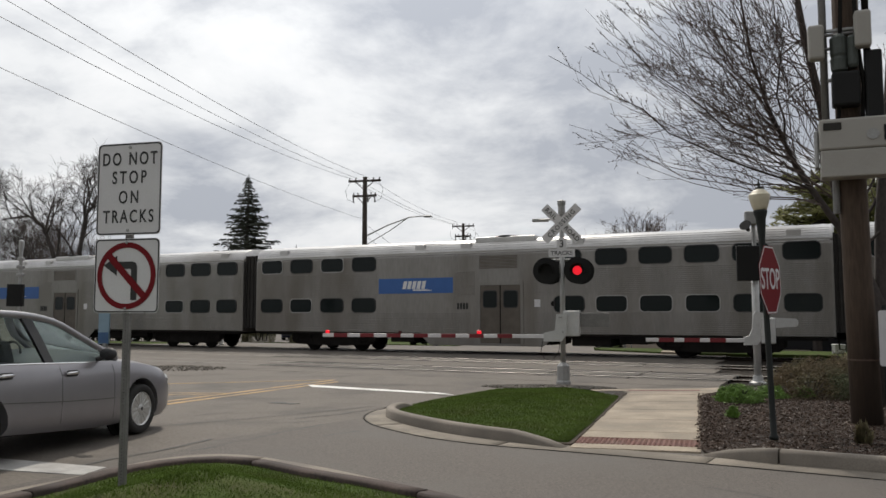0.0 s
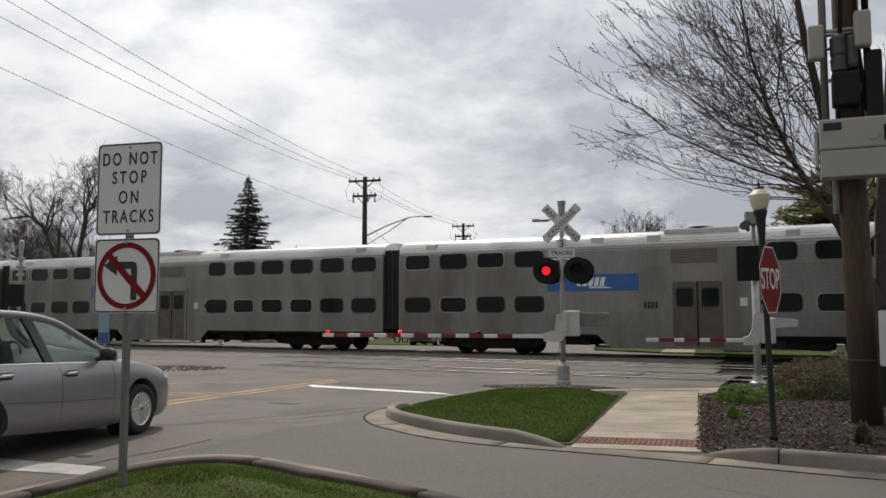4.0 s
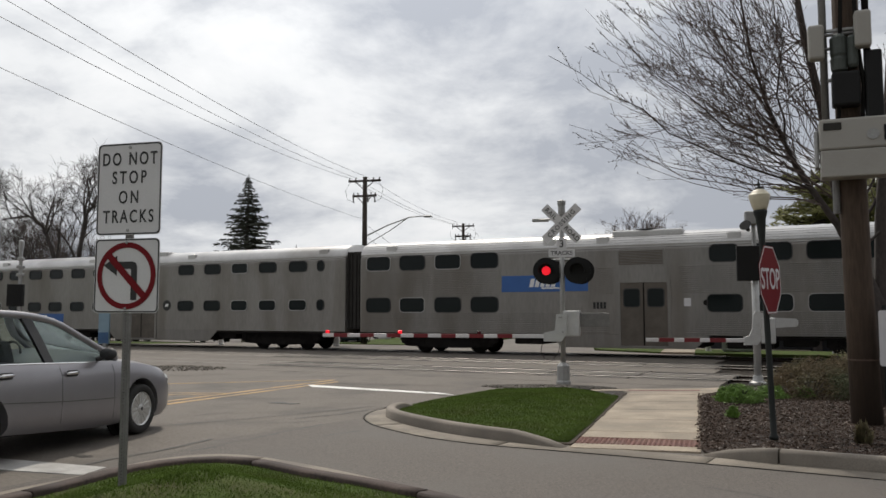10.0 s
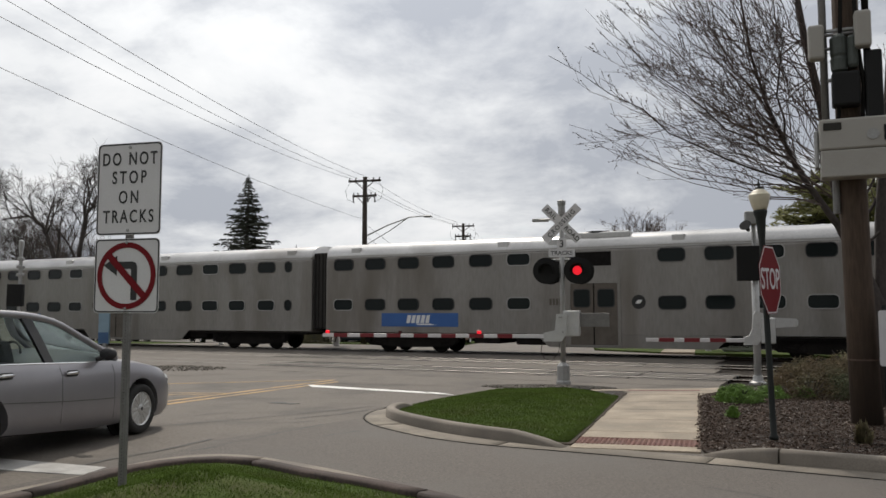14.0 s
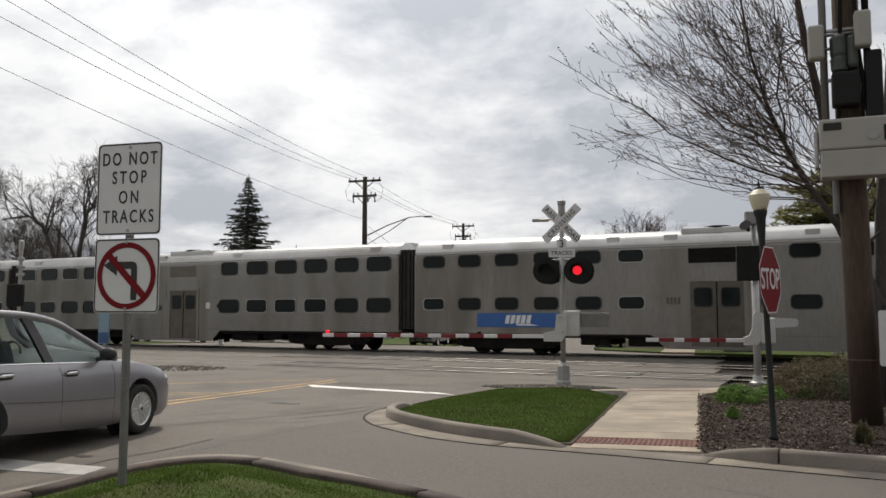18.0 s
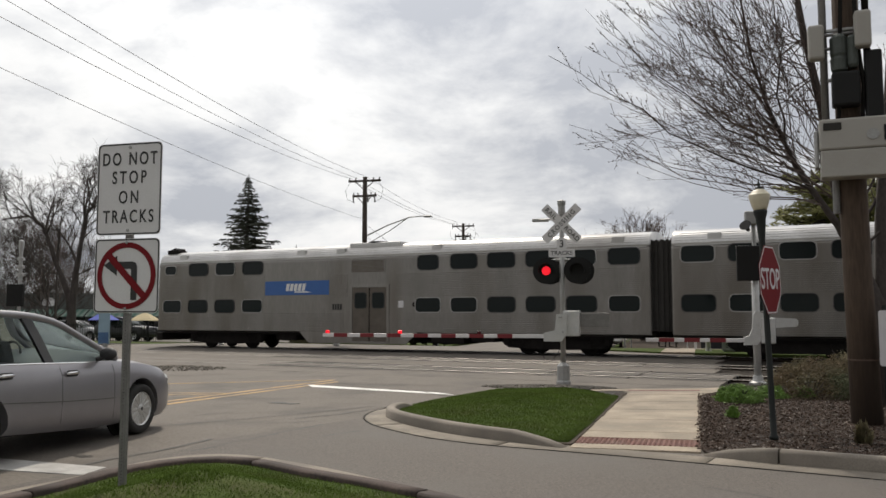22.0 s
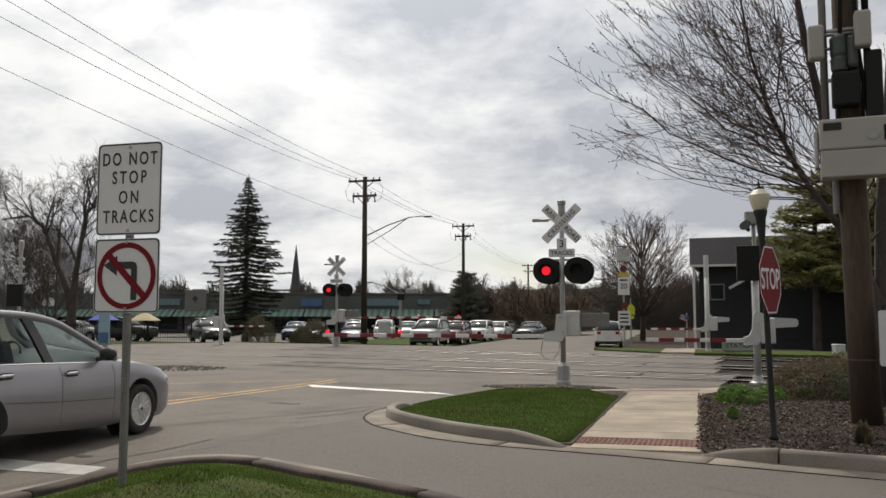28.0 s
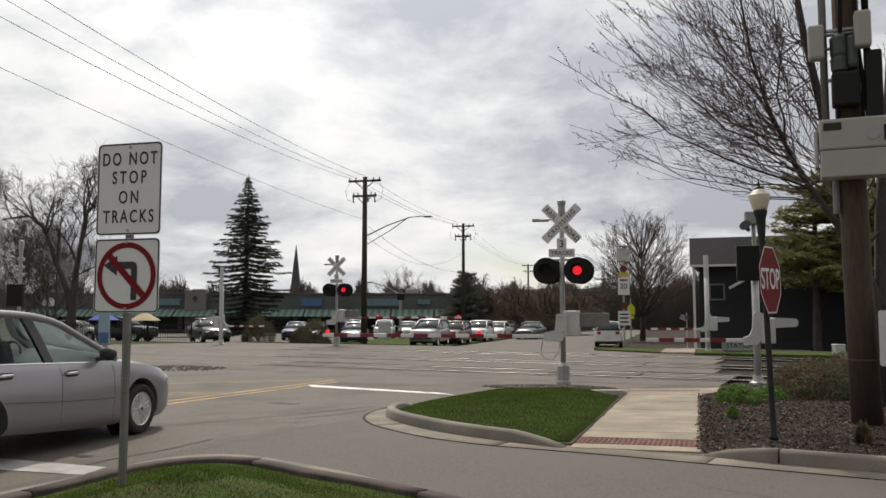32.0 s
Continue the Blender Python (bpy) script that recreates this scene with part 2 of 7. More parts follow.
def tube(points, radii, sides=8, bm=None, cap=True):
    """A round bar along points, with a radius at each."""
    bm = bm or bmesh.new()
    pts = [Vector(p) for p in points]
    if isinstance(radii, (int, float)):
        radii = [radii] * len(pts)
    rings, side = [], None
    for i, p in enumerate(pts):
        d = (pts[min(i + 1, len(pts) - 1)] - pts[max(i - 1, 0)]).normalized()
        if side is None:
            side = d.orthogonal().normalized()
        side = (side - d * side.dot(d))
        side = side.normalized() if side.length > 1e-6 else d.orthogonal().normalized()
        other = d.cross(side)
        rings.append([bm.verts.new(p + radii[i] * (math.cos(a) * side + math.sin(a) * other)) for a in (2 * math.pi * k / sides for k in range(sides))])
    for a, b in zip(rings, rings[1:]):
        for k in range(sides):
            bm.faces.new((a[k], a[(k + 1) % sides], b[(k + 1) % sides], b[k]))
    if cap:
        bm.faces.new(rings[0][::-1])
        bm.faces.new(rings[-1])
    return bm


def lathe(profile, sides=20, bm=None, m=None, cap=True):
    """A turned body: (radius, height) pairs about z."""
    bm = bm or bmesh.new()
    rings = []
    for r, z in profile:
        ring = []
        for k in range(sides):
            a = 2 * math.pi * k / sides
            v = Vector((max(r, 1e-4) * math.cos(a), max(r, 1e-4) * math.sin(a), z))
            ring.append(bm.verts.new(m @ v if m else v))
        rings.append(ring)
    for a, b in zip(rings, rings[1:]):
        for k in range(sides):
            bm.faces.new((a[k], a[(k + 1) % sides], b[(k + 1) % sides], b[k]))
    if cap:
        bm.faces.new(rings[0][::-1])
        bm.faces.new(rings[-1])
    return bm


def slab(outline, z0, z1, bm=None, bevel=0.0):
    """A flat body from an outline in plan."""
    bm = bm or bmesh.new()
    lo = [bm.verts.new((x, y, z0)) for x, y in outline]
    hi = [bm.verts.new((x, y, z1)) for x, y in outline]
    n = len(outline)
    top = bm.faces.new(hi)
    bm.faces.new(lo[::-1])
    for k in range(n):
        bm.faces.new((lo[k], lo[(k + 1) % n], hi[(k + 1) % n], hi[k]))
    bmesh.ops.recalc_face_normals(bm, faces=list({f for v in lo + hi for f in v.link_faces}))
    if bevel:
        bmesh.ops.bevel(bm, geom=list(top.edges), offset=bevel, segments=2, affect="EDGES")
    return bm


def rounded(w, h, r, n=4):
    """Outline of a rounded rectangle about the origin."""
    out = []
    for cx, cy, a0 in ((w / 2 - r, h / 2 - r, 0), (-w / 2 + r, h / 2 - r, 90), (-w / 2 + r, -h / 2 + r, 180), (w / 2 - r, -h / 2 + r, 270)):
        for k in range(n + 1):
            a = radians(a0 + 90 * k / n)
            out.append((cx + r * math.cos(a), cy + r * math.sin(a)))
    return out


UPRIGHT = pose(0, 0, 0, 90, 0, 0)   # turns a plate drawn in plan to face -y


def plate(outline, thick, bm=None, y=0.0):
    """A plate that stands in the xz plane, its face towards -y at y."""
    b = slab(outline, 0, thick)
    bmesh.ops.transform(b, matrix=Matrix.Translation((0, y + thick, 0)) @ UPRIGHT, verts=b.verts)
    if bm is None:
        return b
    me = bpy.data.meshes.new("tmp")
    b.to_mesh(me); b.free()
    bm.from_mesh(me)
    bpy.data.meshes.remove(me)
    return bm


def ring_plate(outer, inner, thick, y=0.0):
    """A frame between two outlines of the same count, standing in xz, facing -y."""
    bm = bmesh.new()
    loops = [[bm.verts.new((x, yy, z)) for x, z in o] for yy, o in ((y, outer), (y, inner), (y + thick, inner), (y + thick, outer))]
    n = len(outer)
    for a, b in zip(loops, loops[1:] + loops[:1]):
        for k in range(n):
            bm.faces.new((a[k], a[(k + 1) % n], b[(k + 1) % n], b[k]))
    bmesh.ops.recalc_face_normals(bm, faces=bm.faces)
    return bm


def circle(r, n=24):
    return [(r * math.cos(2 * math.pi * k / n), r * math.sin(2 * math.pi * k / n)) for k in range(n)]


def words(text, size, material, parent, at, spacing=1.0, name="lettering", depth=0.002, squeeze=1.0):
    """Raised letters from the built-in font, centred, facing -y."""
    cu = bpy.data.curves.new(name, "FONT")
    cu.body, cu.size, cu.extrude, cu.align_x, cu.align_y = text, size, depth, "CENTER", "CENTER"
    cu.space_character, cu.offset = spacing, size * 0.012
    tmp = bpy.data.objects.new("tmp", cu)
    scene.collection.objects.link(tmp)
    me = bpy.data.meshes.new_from_object(tmp.evaluated_get(bpy.context.evaluated_depsgraph_get()))
    bpy.data.objects.remove(tmp)
    bpy.data.curves.remove(cu)
    me.materials.clear()
    me.materials.append(material)
    me.transform(pose(0, 0, 0, 90, 0, 0) @ Matrix.Diagonal((squeeze, 1, 1, 1)))
    ob = new(name, me)
    ob.parent = parent
    ob.matrix_basis = at
    return ob


def along(base, direction, s, q=0.0):
    return (base[0] + direction[0] * s + direction[1] * q, base[1] + direction[1] * s - direction[0] * q)


# ---------------------------------------------------------------- plan
# the road runs 16 degrees right of the view, the tracks 63.5 degrees left of it
ROAD = Vector((0.2756, 0.9613)); ACROSS = Vector((0.9613, -0.2756))
TRACK = Vector((0.895, -0.446)); AWAY = Vector((0.446, 0.895))
TRACKS = (22.6, 27.35, 33.0)     # distance of each track's middle from the camera
TRAIN_TRACK = 33.0


def rq(r, q):
    v = ROAD * r + ACROSS * q
    return (v.x, v.y)


def ta(t, a):
    v = TRACK * t + AWAY * a
    return (v.x, v.y)


# ---------------------------------------------------------------- ground
bm = bmesh.new()
bmesh.ops.create_grid(bm, x_segments=40, y_segments=40, size=1500, matrix=pose(0, 300, -0.08))
solid("ground", bm, GRASS, "green turf reaching to the horizon", "ground", "structure")

bm = slab([rq(-40, -16.2), rq(-40, 60), ta(70, 8), rq(19.5, 3.2), rq(21.5, -4.7), rq(400, -4.7), rq(400, -15.2), rq(52, -15.2), rq(47, -24), rq(28, -40), rq(-5, -60), rq(-40, -60)], -0.3, 0.0)
solid("road", bm, ASPHALT, "worn pale grey asphalt road and junction with patches", "road", "structure")

# mouth of the side street, newer and darker
bm = slab([(-1.25, 13.1), (-1.07, 12.3), (-0.18, 10.9), (1.44, 9.9), (2.84, 9.05), (4.3, 8.15), (14, 2.4), (14, -8), (-14, -8), (-9, 3), (-4.2, 7.7), (-3.3, 9.4), (-2.9, 10.9), (-1.9, 12.2)], -0.02, 0.004)
solid("road_side_street", bm, ASPHALT_NEW, "dark grey asphalt side street mouth", "road", "structure")


def kerb_line(name, path, width, z1, label, material, step=1.6, taper=(), out=0.0, first=0.0):
    """A kerb or gutter along a path, cut at its joints into stones."""
    root = new(name)
    tagged(root, label, "kerb", "", "structure")
    pts = [Vector((*p, 0)) for p in path]
    dense = []
    for a, b in zip(pts, pts[1:]):
        n = max(1, int((b - a).length / 0.2))
        dense += [a.lerp(b, k / n) for k in range(n)]
    dense.append(pts[-1])
    for _ in range(3):
        dense = [dense[0]] + [(dense[i - 1] + dense[i] * 2 + dense[i + 1]) / 4 for i in range(1, len(dense) - 1)] + [dense[-1]]
    left = []
    for i, p in enumerate(dense):
        d = (dense[min(i + 1, len(dense) - 1)] - dense[max(i - 1, 0)]).normalized()
        left.append(Vector((-d.y, d.x, 0)))
    start, n = 0, len(dense)
    per = max(2, int(step / 0.2))
    while start < n - 1:
        end = min(start + (max(2, int(first / 0.2)) if first and not start else per), n - 1)
        if n - 1 - end < 3:
            end = n - 1
        bm = bmesh.new()
        rings = []
        for i in range(start, end + 1):
            h = z1
            if taper:
                f = i / (n - 1)
                h = z1 * min(1, (f + 0.001) / max(taper[0], 1e-6), (1.001 - f) / max(taper[1], 1e-6)) ** 0.55
                h = max(h, 0.012)
            p, q = dense[i] - left[i] * out, left[i]
            if i in (start, end) and 0 < i < n - 1:
                dd = (dense[i + 1] - dense[i]).normalized() * 0.010
                p = p + (dd if i == start else -dd)
            c = min(0.035, h * 0.4, width * 0.2)
            prof = ((0, -0.1), (0.012, h - c), (0.012 + c, h), (width - 0.02, h), (width, h - 0.02 if h > 0.03 else h), (width, -0.1))
            rings.append([bm.verts.new(p + q * a + Vector((0, 0, z))) for a, z in prof])
        for a, b in zip(rings, rings[1:]):
            for k in range(len(a) - 1):
                f = bm.faces.new((a[k], b[k], b[k + 1], a[k + 1]))
                f.smooth = True
        bm.faces.new(rings[0])
        bm.faces.new(rings[-1][::-1])
        bmesh.ops.recalc_face_normals(bm, faces=bm.faces)
        part("kerb_stone", bm, material, root)
        start = end
    return root


# island with the crossing signal
kerb_line("kerb_island", [(-0.55, 14.5), (-0.82, 14.1), (-0.97, 13.5), (-0.9, 13.0), (-0.71, 12.57), (-0.19, 11.71), (0.34, 11.05), (0.83, 10.6), (1.18, 10.24), (1.42, 10.08)], 0.17, 0.15, "grey concrete kerb round the grass island", KERB, step=4.85, taper=(0.09, 0.12))
kerb_line("gutter_island", [(-0.9, 14.6), (-1.21, 13.9), (-1.27, 13.12), (-1.07, 12.31), (-0.65, 11.56), (-0.18, 10.93), (0.46, 10.38), (1.44, 9.87), (2.04, 9.55), (2.84, 9.05), (3.6, 8.6), (4.4, 8.1), (8, 5.7), (12, 3.2)], 0.42, 0.012, "stained concrete gutter along the side street", GUTTER, step=2.4)
kerb_line("kerb_planting", [(2.98, 9.62), (3.2, 9.25), (3.6, 9.0), (4.6, 8.45), (6, 7.55), (9, 5.6), (12, 3.7)], 0.17, 0.16, "grey concrete kerb along the mulch bed", KERB, step=3.0, taper=(0.07, 0.01), first=0.86)
kerb_line("seam_island", [(-0.9, 14.6), (-1.21, 13.9), (-1.27, 13.12), (-1.07, 12.31), (-0.65, 11.56), (-0.18, 10.93), (0.46, 10.38), (1.44, 9.87), (2.04, 9.55), (2.84, 9.05), (3.6, 8.6), (4.4, 8.1), (8, 5.7), (12, 3.2)], 0.022, 0.0115, "dark open joint between gutter and asphalt", TAR, step=4.0, out=0.02)
# median with the two signs
kerb_line("gutter_median", [(-6.0, 3.0), (-4.9, 6.0), (-4.1, 7.72), (-3.71, 8.44), (-3.52, 8.97), (-3.3, 9.42), (-2.99, 9.75), (-2.56, 9.87), (-2.1, 9.7), (-1.1, 8.87), (-0.46, 8.21), (0.08, 7.5), (1.3, 6.1)][::-1], 0.23, 0.012, "stained concrete gutter round the median", GUTTER, step=2.2, out=-0.11)
kerb_line("kerb_median", [(-5.5, 2.5), (-4.4, 5.2), (-3.65, 6.95), (-3.42, 7.45), (-3.13, 8.4), (-2.95, 8.72), (-2.68, 8.93), (-2.32, 8.99), (-1.96, 8.75), (-1.33, 8.13), (-0.74, 7.71), (-0.42, 7.42), (-0.21, 7.22), (0.03, 6.97), (1.2, 5.6)][::-1], 0.20, 0.10, "brown-stained concrete kerb round the median, shade put into its colour", KERB_STAIN_SHADE, step=2.0, out=0.16)


def lawn(name, outline, z, label, n, seed, height=0.07, dome=0.0, worn=0.0):
    """A turf mound over an outline, with blades standing on it."""
    rnd = random.Random(seed)
    xs, ys = [p[0] for p in outline], [p[1] for p in outline]
    cx, cy = sum(xs) / len(xs), sum(ys) / len(ys)
    bm = bmesh.new()
    rings = []
    for f in (0.0, 0.0, 0.12, 0.25, 0.42, 0.65, 0.9):
        h = -0.1 if not rings else z + dome * f ** 1.4
        rings.append([bm.verts.new((x + (cx - x) * f, y + (cy - y) * f, h)) for x, y in outline])
    k = len(outline)
    for a, b in zip(rings, rings[1:]):
        for q in range(k):
            bm.faces.new((a[q], a[(q + 1) % k], b[(q + 1) % k], b[q]))
    bm.faces.new(rings[-1])
    bmesh.ops.recalc_face_normals(bm, faces=bm.faces)
    solid(name, bm, GRASS, label, "lawn", "structure", smooth=True)

    def level(x, y):
        """Height of the turf, or None outside it."""
        best = None
        for (x0, y0), (x1, y1) in zip(outline, outline[1:] + outline[:1]):
            ax, ay, bx, by = x0 - cx, y0 - cy, x1 - cx, y1 - cy
            det = ax * by - ay * bx
            if abs(det) < 1e-9:
                continue
            u, v = ((x - cx) * by - (y - cy) * bx) / det, (ax * (y - cy) - ay * (x - cx)) / det
            if u >= -1e-6 and v >= -1e-6:
                best = u + v
        if best is None or best > 1:
            return None
        return z + dome * (1 - best) ** 1.4

    vs, fs = [], []
    tries = 0
    while len(fs) < n and tries < n * 6:
        tries += 1
        x, y = rnd.uniform(min(xs), max(xs)), rnd.uniform(min(ys), max(ys))
        zz = level(x, y)
        if zz is None:
            continue
        thin = noise.noise((x * 1.3, y * 1.3, seed))
        if thin < -0.1 and rnd.random() < min(0.9, -2.4 * thin) * worn:
            continue
        a, h, w = rnd.uniform(0, 6.283), height * rnd.uniform(0.4, 1.15), rnd.uniform(0.003, 0.0075)
        lx, ly = rnd.gauss(0, 0.7) * h, rnd.gauss(0, 0.7) * h
        k = len(vs)
        dx, dy = w * math.cos(a), w * math.sin(a)
        vs += [(x - dx, y - dy, zz - 0.012), (x + dx, y + dy, zz - 0.012), (x + lx, y + ly, zz + h)]
        fs.append((k, k + 1, k + 2))
    me = bpy.data.meshes.new("grass")
    me.from_pydata(vs, [], fs)
    me.materials.append(BLADE)
    g = new("grass", me)
    tagged(g, "short green spring grass blades", "grass", "", "stuff")
    return g


lawn("lawn_island", [(-0.62, 14.2), (-0.78, 13.6), (-0.72, 13.0), (-0.55, 12.62), (-0.05, 11.85), (0.45, 11.2), (0.92, 10.78), (1.28, 10.40), (1.56, 10.40), (2.2, 12.3), (2.76, 14.1), (3.36, 16.0), (3.05, 17.2), (2.65, 17.9), (1.15, 17.6), (0.76, 16.95), (-0.25, 15.2)], 0.06, "domed grass island beside the crossing", 100000, 3, 0.026, 0.12, 0.15)
lawn("lawn_median", [(-5.3, 2.5), (-4.38, 5.2), (-3.64, 6.95), (-3.41, 7.47), (-3.13, 8.38), (-2.94, 8.71), (-2.69, 8.89), (-2.33, 8.95), (-1.95, 8.71), (-1.33, 8.1), (-0.74, 7.68), (-0.42, 7.4), (-0.22, 7.2), (0.02, 6.95), (1.17, 5.58), (0.4, 3.5), (-2.5, 2.2)], 0.045, "green grass median with worn patches", 120000, 5, 0.022, 0.34, 0.6)

# sidewalk to the tracks
walk_root = new("sidewalk")
tagged(walk_root, "buff concrete sidewalk slabs leading to the tracks", "sidewalk", "", "structure")


def quad_slab(name, c, z0, z1, material, parent, label=""):
    return part(name, slab(c, z0, z1, bevel=0.006), material, parent, label)


LEFT0, LEFT1, RIGHT0, RIGHT1 = Vector((1.52, 10.1)), Vector((3.9, 17.8)), Vector((3.0, 9.75)), Vector((5.5, 17.8))


def walk_at(f, g):
    a, b = LEFT0.lerp(LEFT1, f), RIGHT0.lerp(RIGHT1, f)
    p = a.lerp(b, g)
    return (p.x, p.y)


cuts = [0.0, 0.045, 0.115, 0.19, 0.36, 0.53, 0.70, 0.87, 0.97, 1.0]
for i, (f0, f1) in enumerate(zip(cuts, cuts[1:])):
    if i in (1, 8):
        continue
    quad_slab("paving_slab", [walk_at(f0 + 0.0007, 0), walk_at(f0 + 0.0007, 1), walk_at(f1 - 0.0007, 1), walk_at(f1 - 0.0007, 0)], -0.1, 0.02, CONCRETE, walk_root)
quad_slab("tactile_strip", [walk_at(0.97, 0.02), walk_at(0.97, 1.04), walk_at(1.0, 1.04), walk_at(1.0, 0.02)], -0.1, 0.022, TACTILE, walk_root, "brick red tactile paving strip")
quad_slab("tactile_bed", [walk_at(0.045, 0.005), walk_at(0.045, 0.995), walk_at(0.115, 0.995), walk_at(0.115, 0.005)], -0.1, 0.012, TACTILE, walk_root)
for i in range(24):
    g0, g1 = 0.008 + i * 0.0411, 0.008 + i * 0.0411 + 0.031
    quad_slab("tactile_brick", [walk_at(0.047, g0), walk_at(0.047, g1), walk_at(0.113, g1), walk_at(0.113, g0)], -0.05, 0.024, TACTILE, walk_root)
bm = bmesh.new()
for i in range(24):
    for j in range(7):
        p = walk_at(0.052 + 0.009 * j, 0.0235 + 0.0411 * i)
        lathe([(0.017, 0.022), (0.015, 0.028), (0.009, 0.03)], 6, bm, Matrix.Translation((p[0], p[1], 0)))
part("tactile_domes", bm, TACTILE, walk_root)
bm = slab([walk_at(0.985, -0.45), walk_at(0.99, 1.28), walk_at(1.06, 1.22), walk_at(1.05, -0.5)], -0.1, 0.012)
part("landing", bm, CONCRETE, walk_root)
part("landing_flare", slab([walk_at(0.80, 0.99), (5.55, 17.0), (6.15, 17.4), (6.1, 18.05), walk_at(1.0, 0.99)], -0.1, 0.052), CONCRETE, walk_root)

rnd = random.Random(17)
edge = [(1.36 + (y - 10.3) * 0.322, y) for y in (10.3 + 0.07 * k for k in range(98))]
kerbside = [(x + 0.225 + 0.03 * noise.noise((y * 1.7, 3.1, 0)) + rnd.uniform(-0.012, 0.012), y) for x, y in edge]
solid("soil_edge", slab(kerbside + edge[::-1], -0.1, 0.034), EARTH, "bare brown soil strip beside the sidewalk", "soil", "structure")
# planting bed
BED = [(3.05, 9.70), (3.2, 9.45), (3.45, 9.2), (4.7, 8.5), (6.1, 7.65), (9.1, 5.75), (14, 5), (16, 16), (9.5, 17.5), (6.7, 18.0)] + [(3.0 + (y - 9.75) * 0.3105 + 0.03 + rnd.uniform(-0.05, 0.03), y) for y in (17.85 - 0.2 * k for k in range(41))]
solid("mulch_bed", slab(BED, -0.1, 0.028), MULCH, "brown wood-chip mulch bed beside the sidewalk", "mulch bed", "structure")
rnd = random.Random(11)
vs, fs = [], []
for i in range(38000):
    y = rnd.uniform(8.6, 16.8)
    x = 3.0 + (y - 9.75) * 0.3105 + (rnd.uniform(-0.05, 0.3) if rnd.random() < 0.06 else rnd.uniform(0.0, 7.0) * (1 if rnd.random() < 0.5 else 0.5))
    if y < 9.6 + (3.15 - x) * 0.62 + 0.1:
        continue
    a, l, w, t = rnd.uniform(0, 6.28), rnd.uniform(0.008, 0.026) if i % 9 else rnd.uniform(0.03, 0.055), rnd.uniform(0.003, 0.007), rnd.uniform(-0.015, 0.02)
    k = len(vs)
    dx, dy = math.cos(a), math.sin(a)
    for sx, sy in ((-1, -1), (1, -1), (1, 1), (-1, 1)):
        vs.append((x + dx * l * sx - dy * w * sy, y + dy * l * sx + dx * w * sy, 0.034 + rnd.uniform(0, 0.024) + t * sx * 0.5))
    fs.append((k, k + 1, k + 2, k + 3))
me = bpy.data.meshes.new("wood_chips")
me.from_pydata(vs, [], fs)
me.materials.append(CHIP)
me.materials.append(mat("bleached_chip", (0.30, 0.26, 0.225), 0.9, var=0.4, scale=9))
for i, p in enumerate(me.polygons):
    p.material_index = 1 if i % 17 == 0 else 0
tagged(new("wood_chips", me), "scattered brown wood chips on the bed", "mulch", "", "stuff")

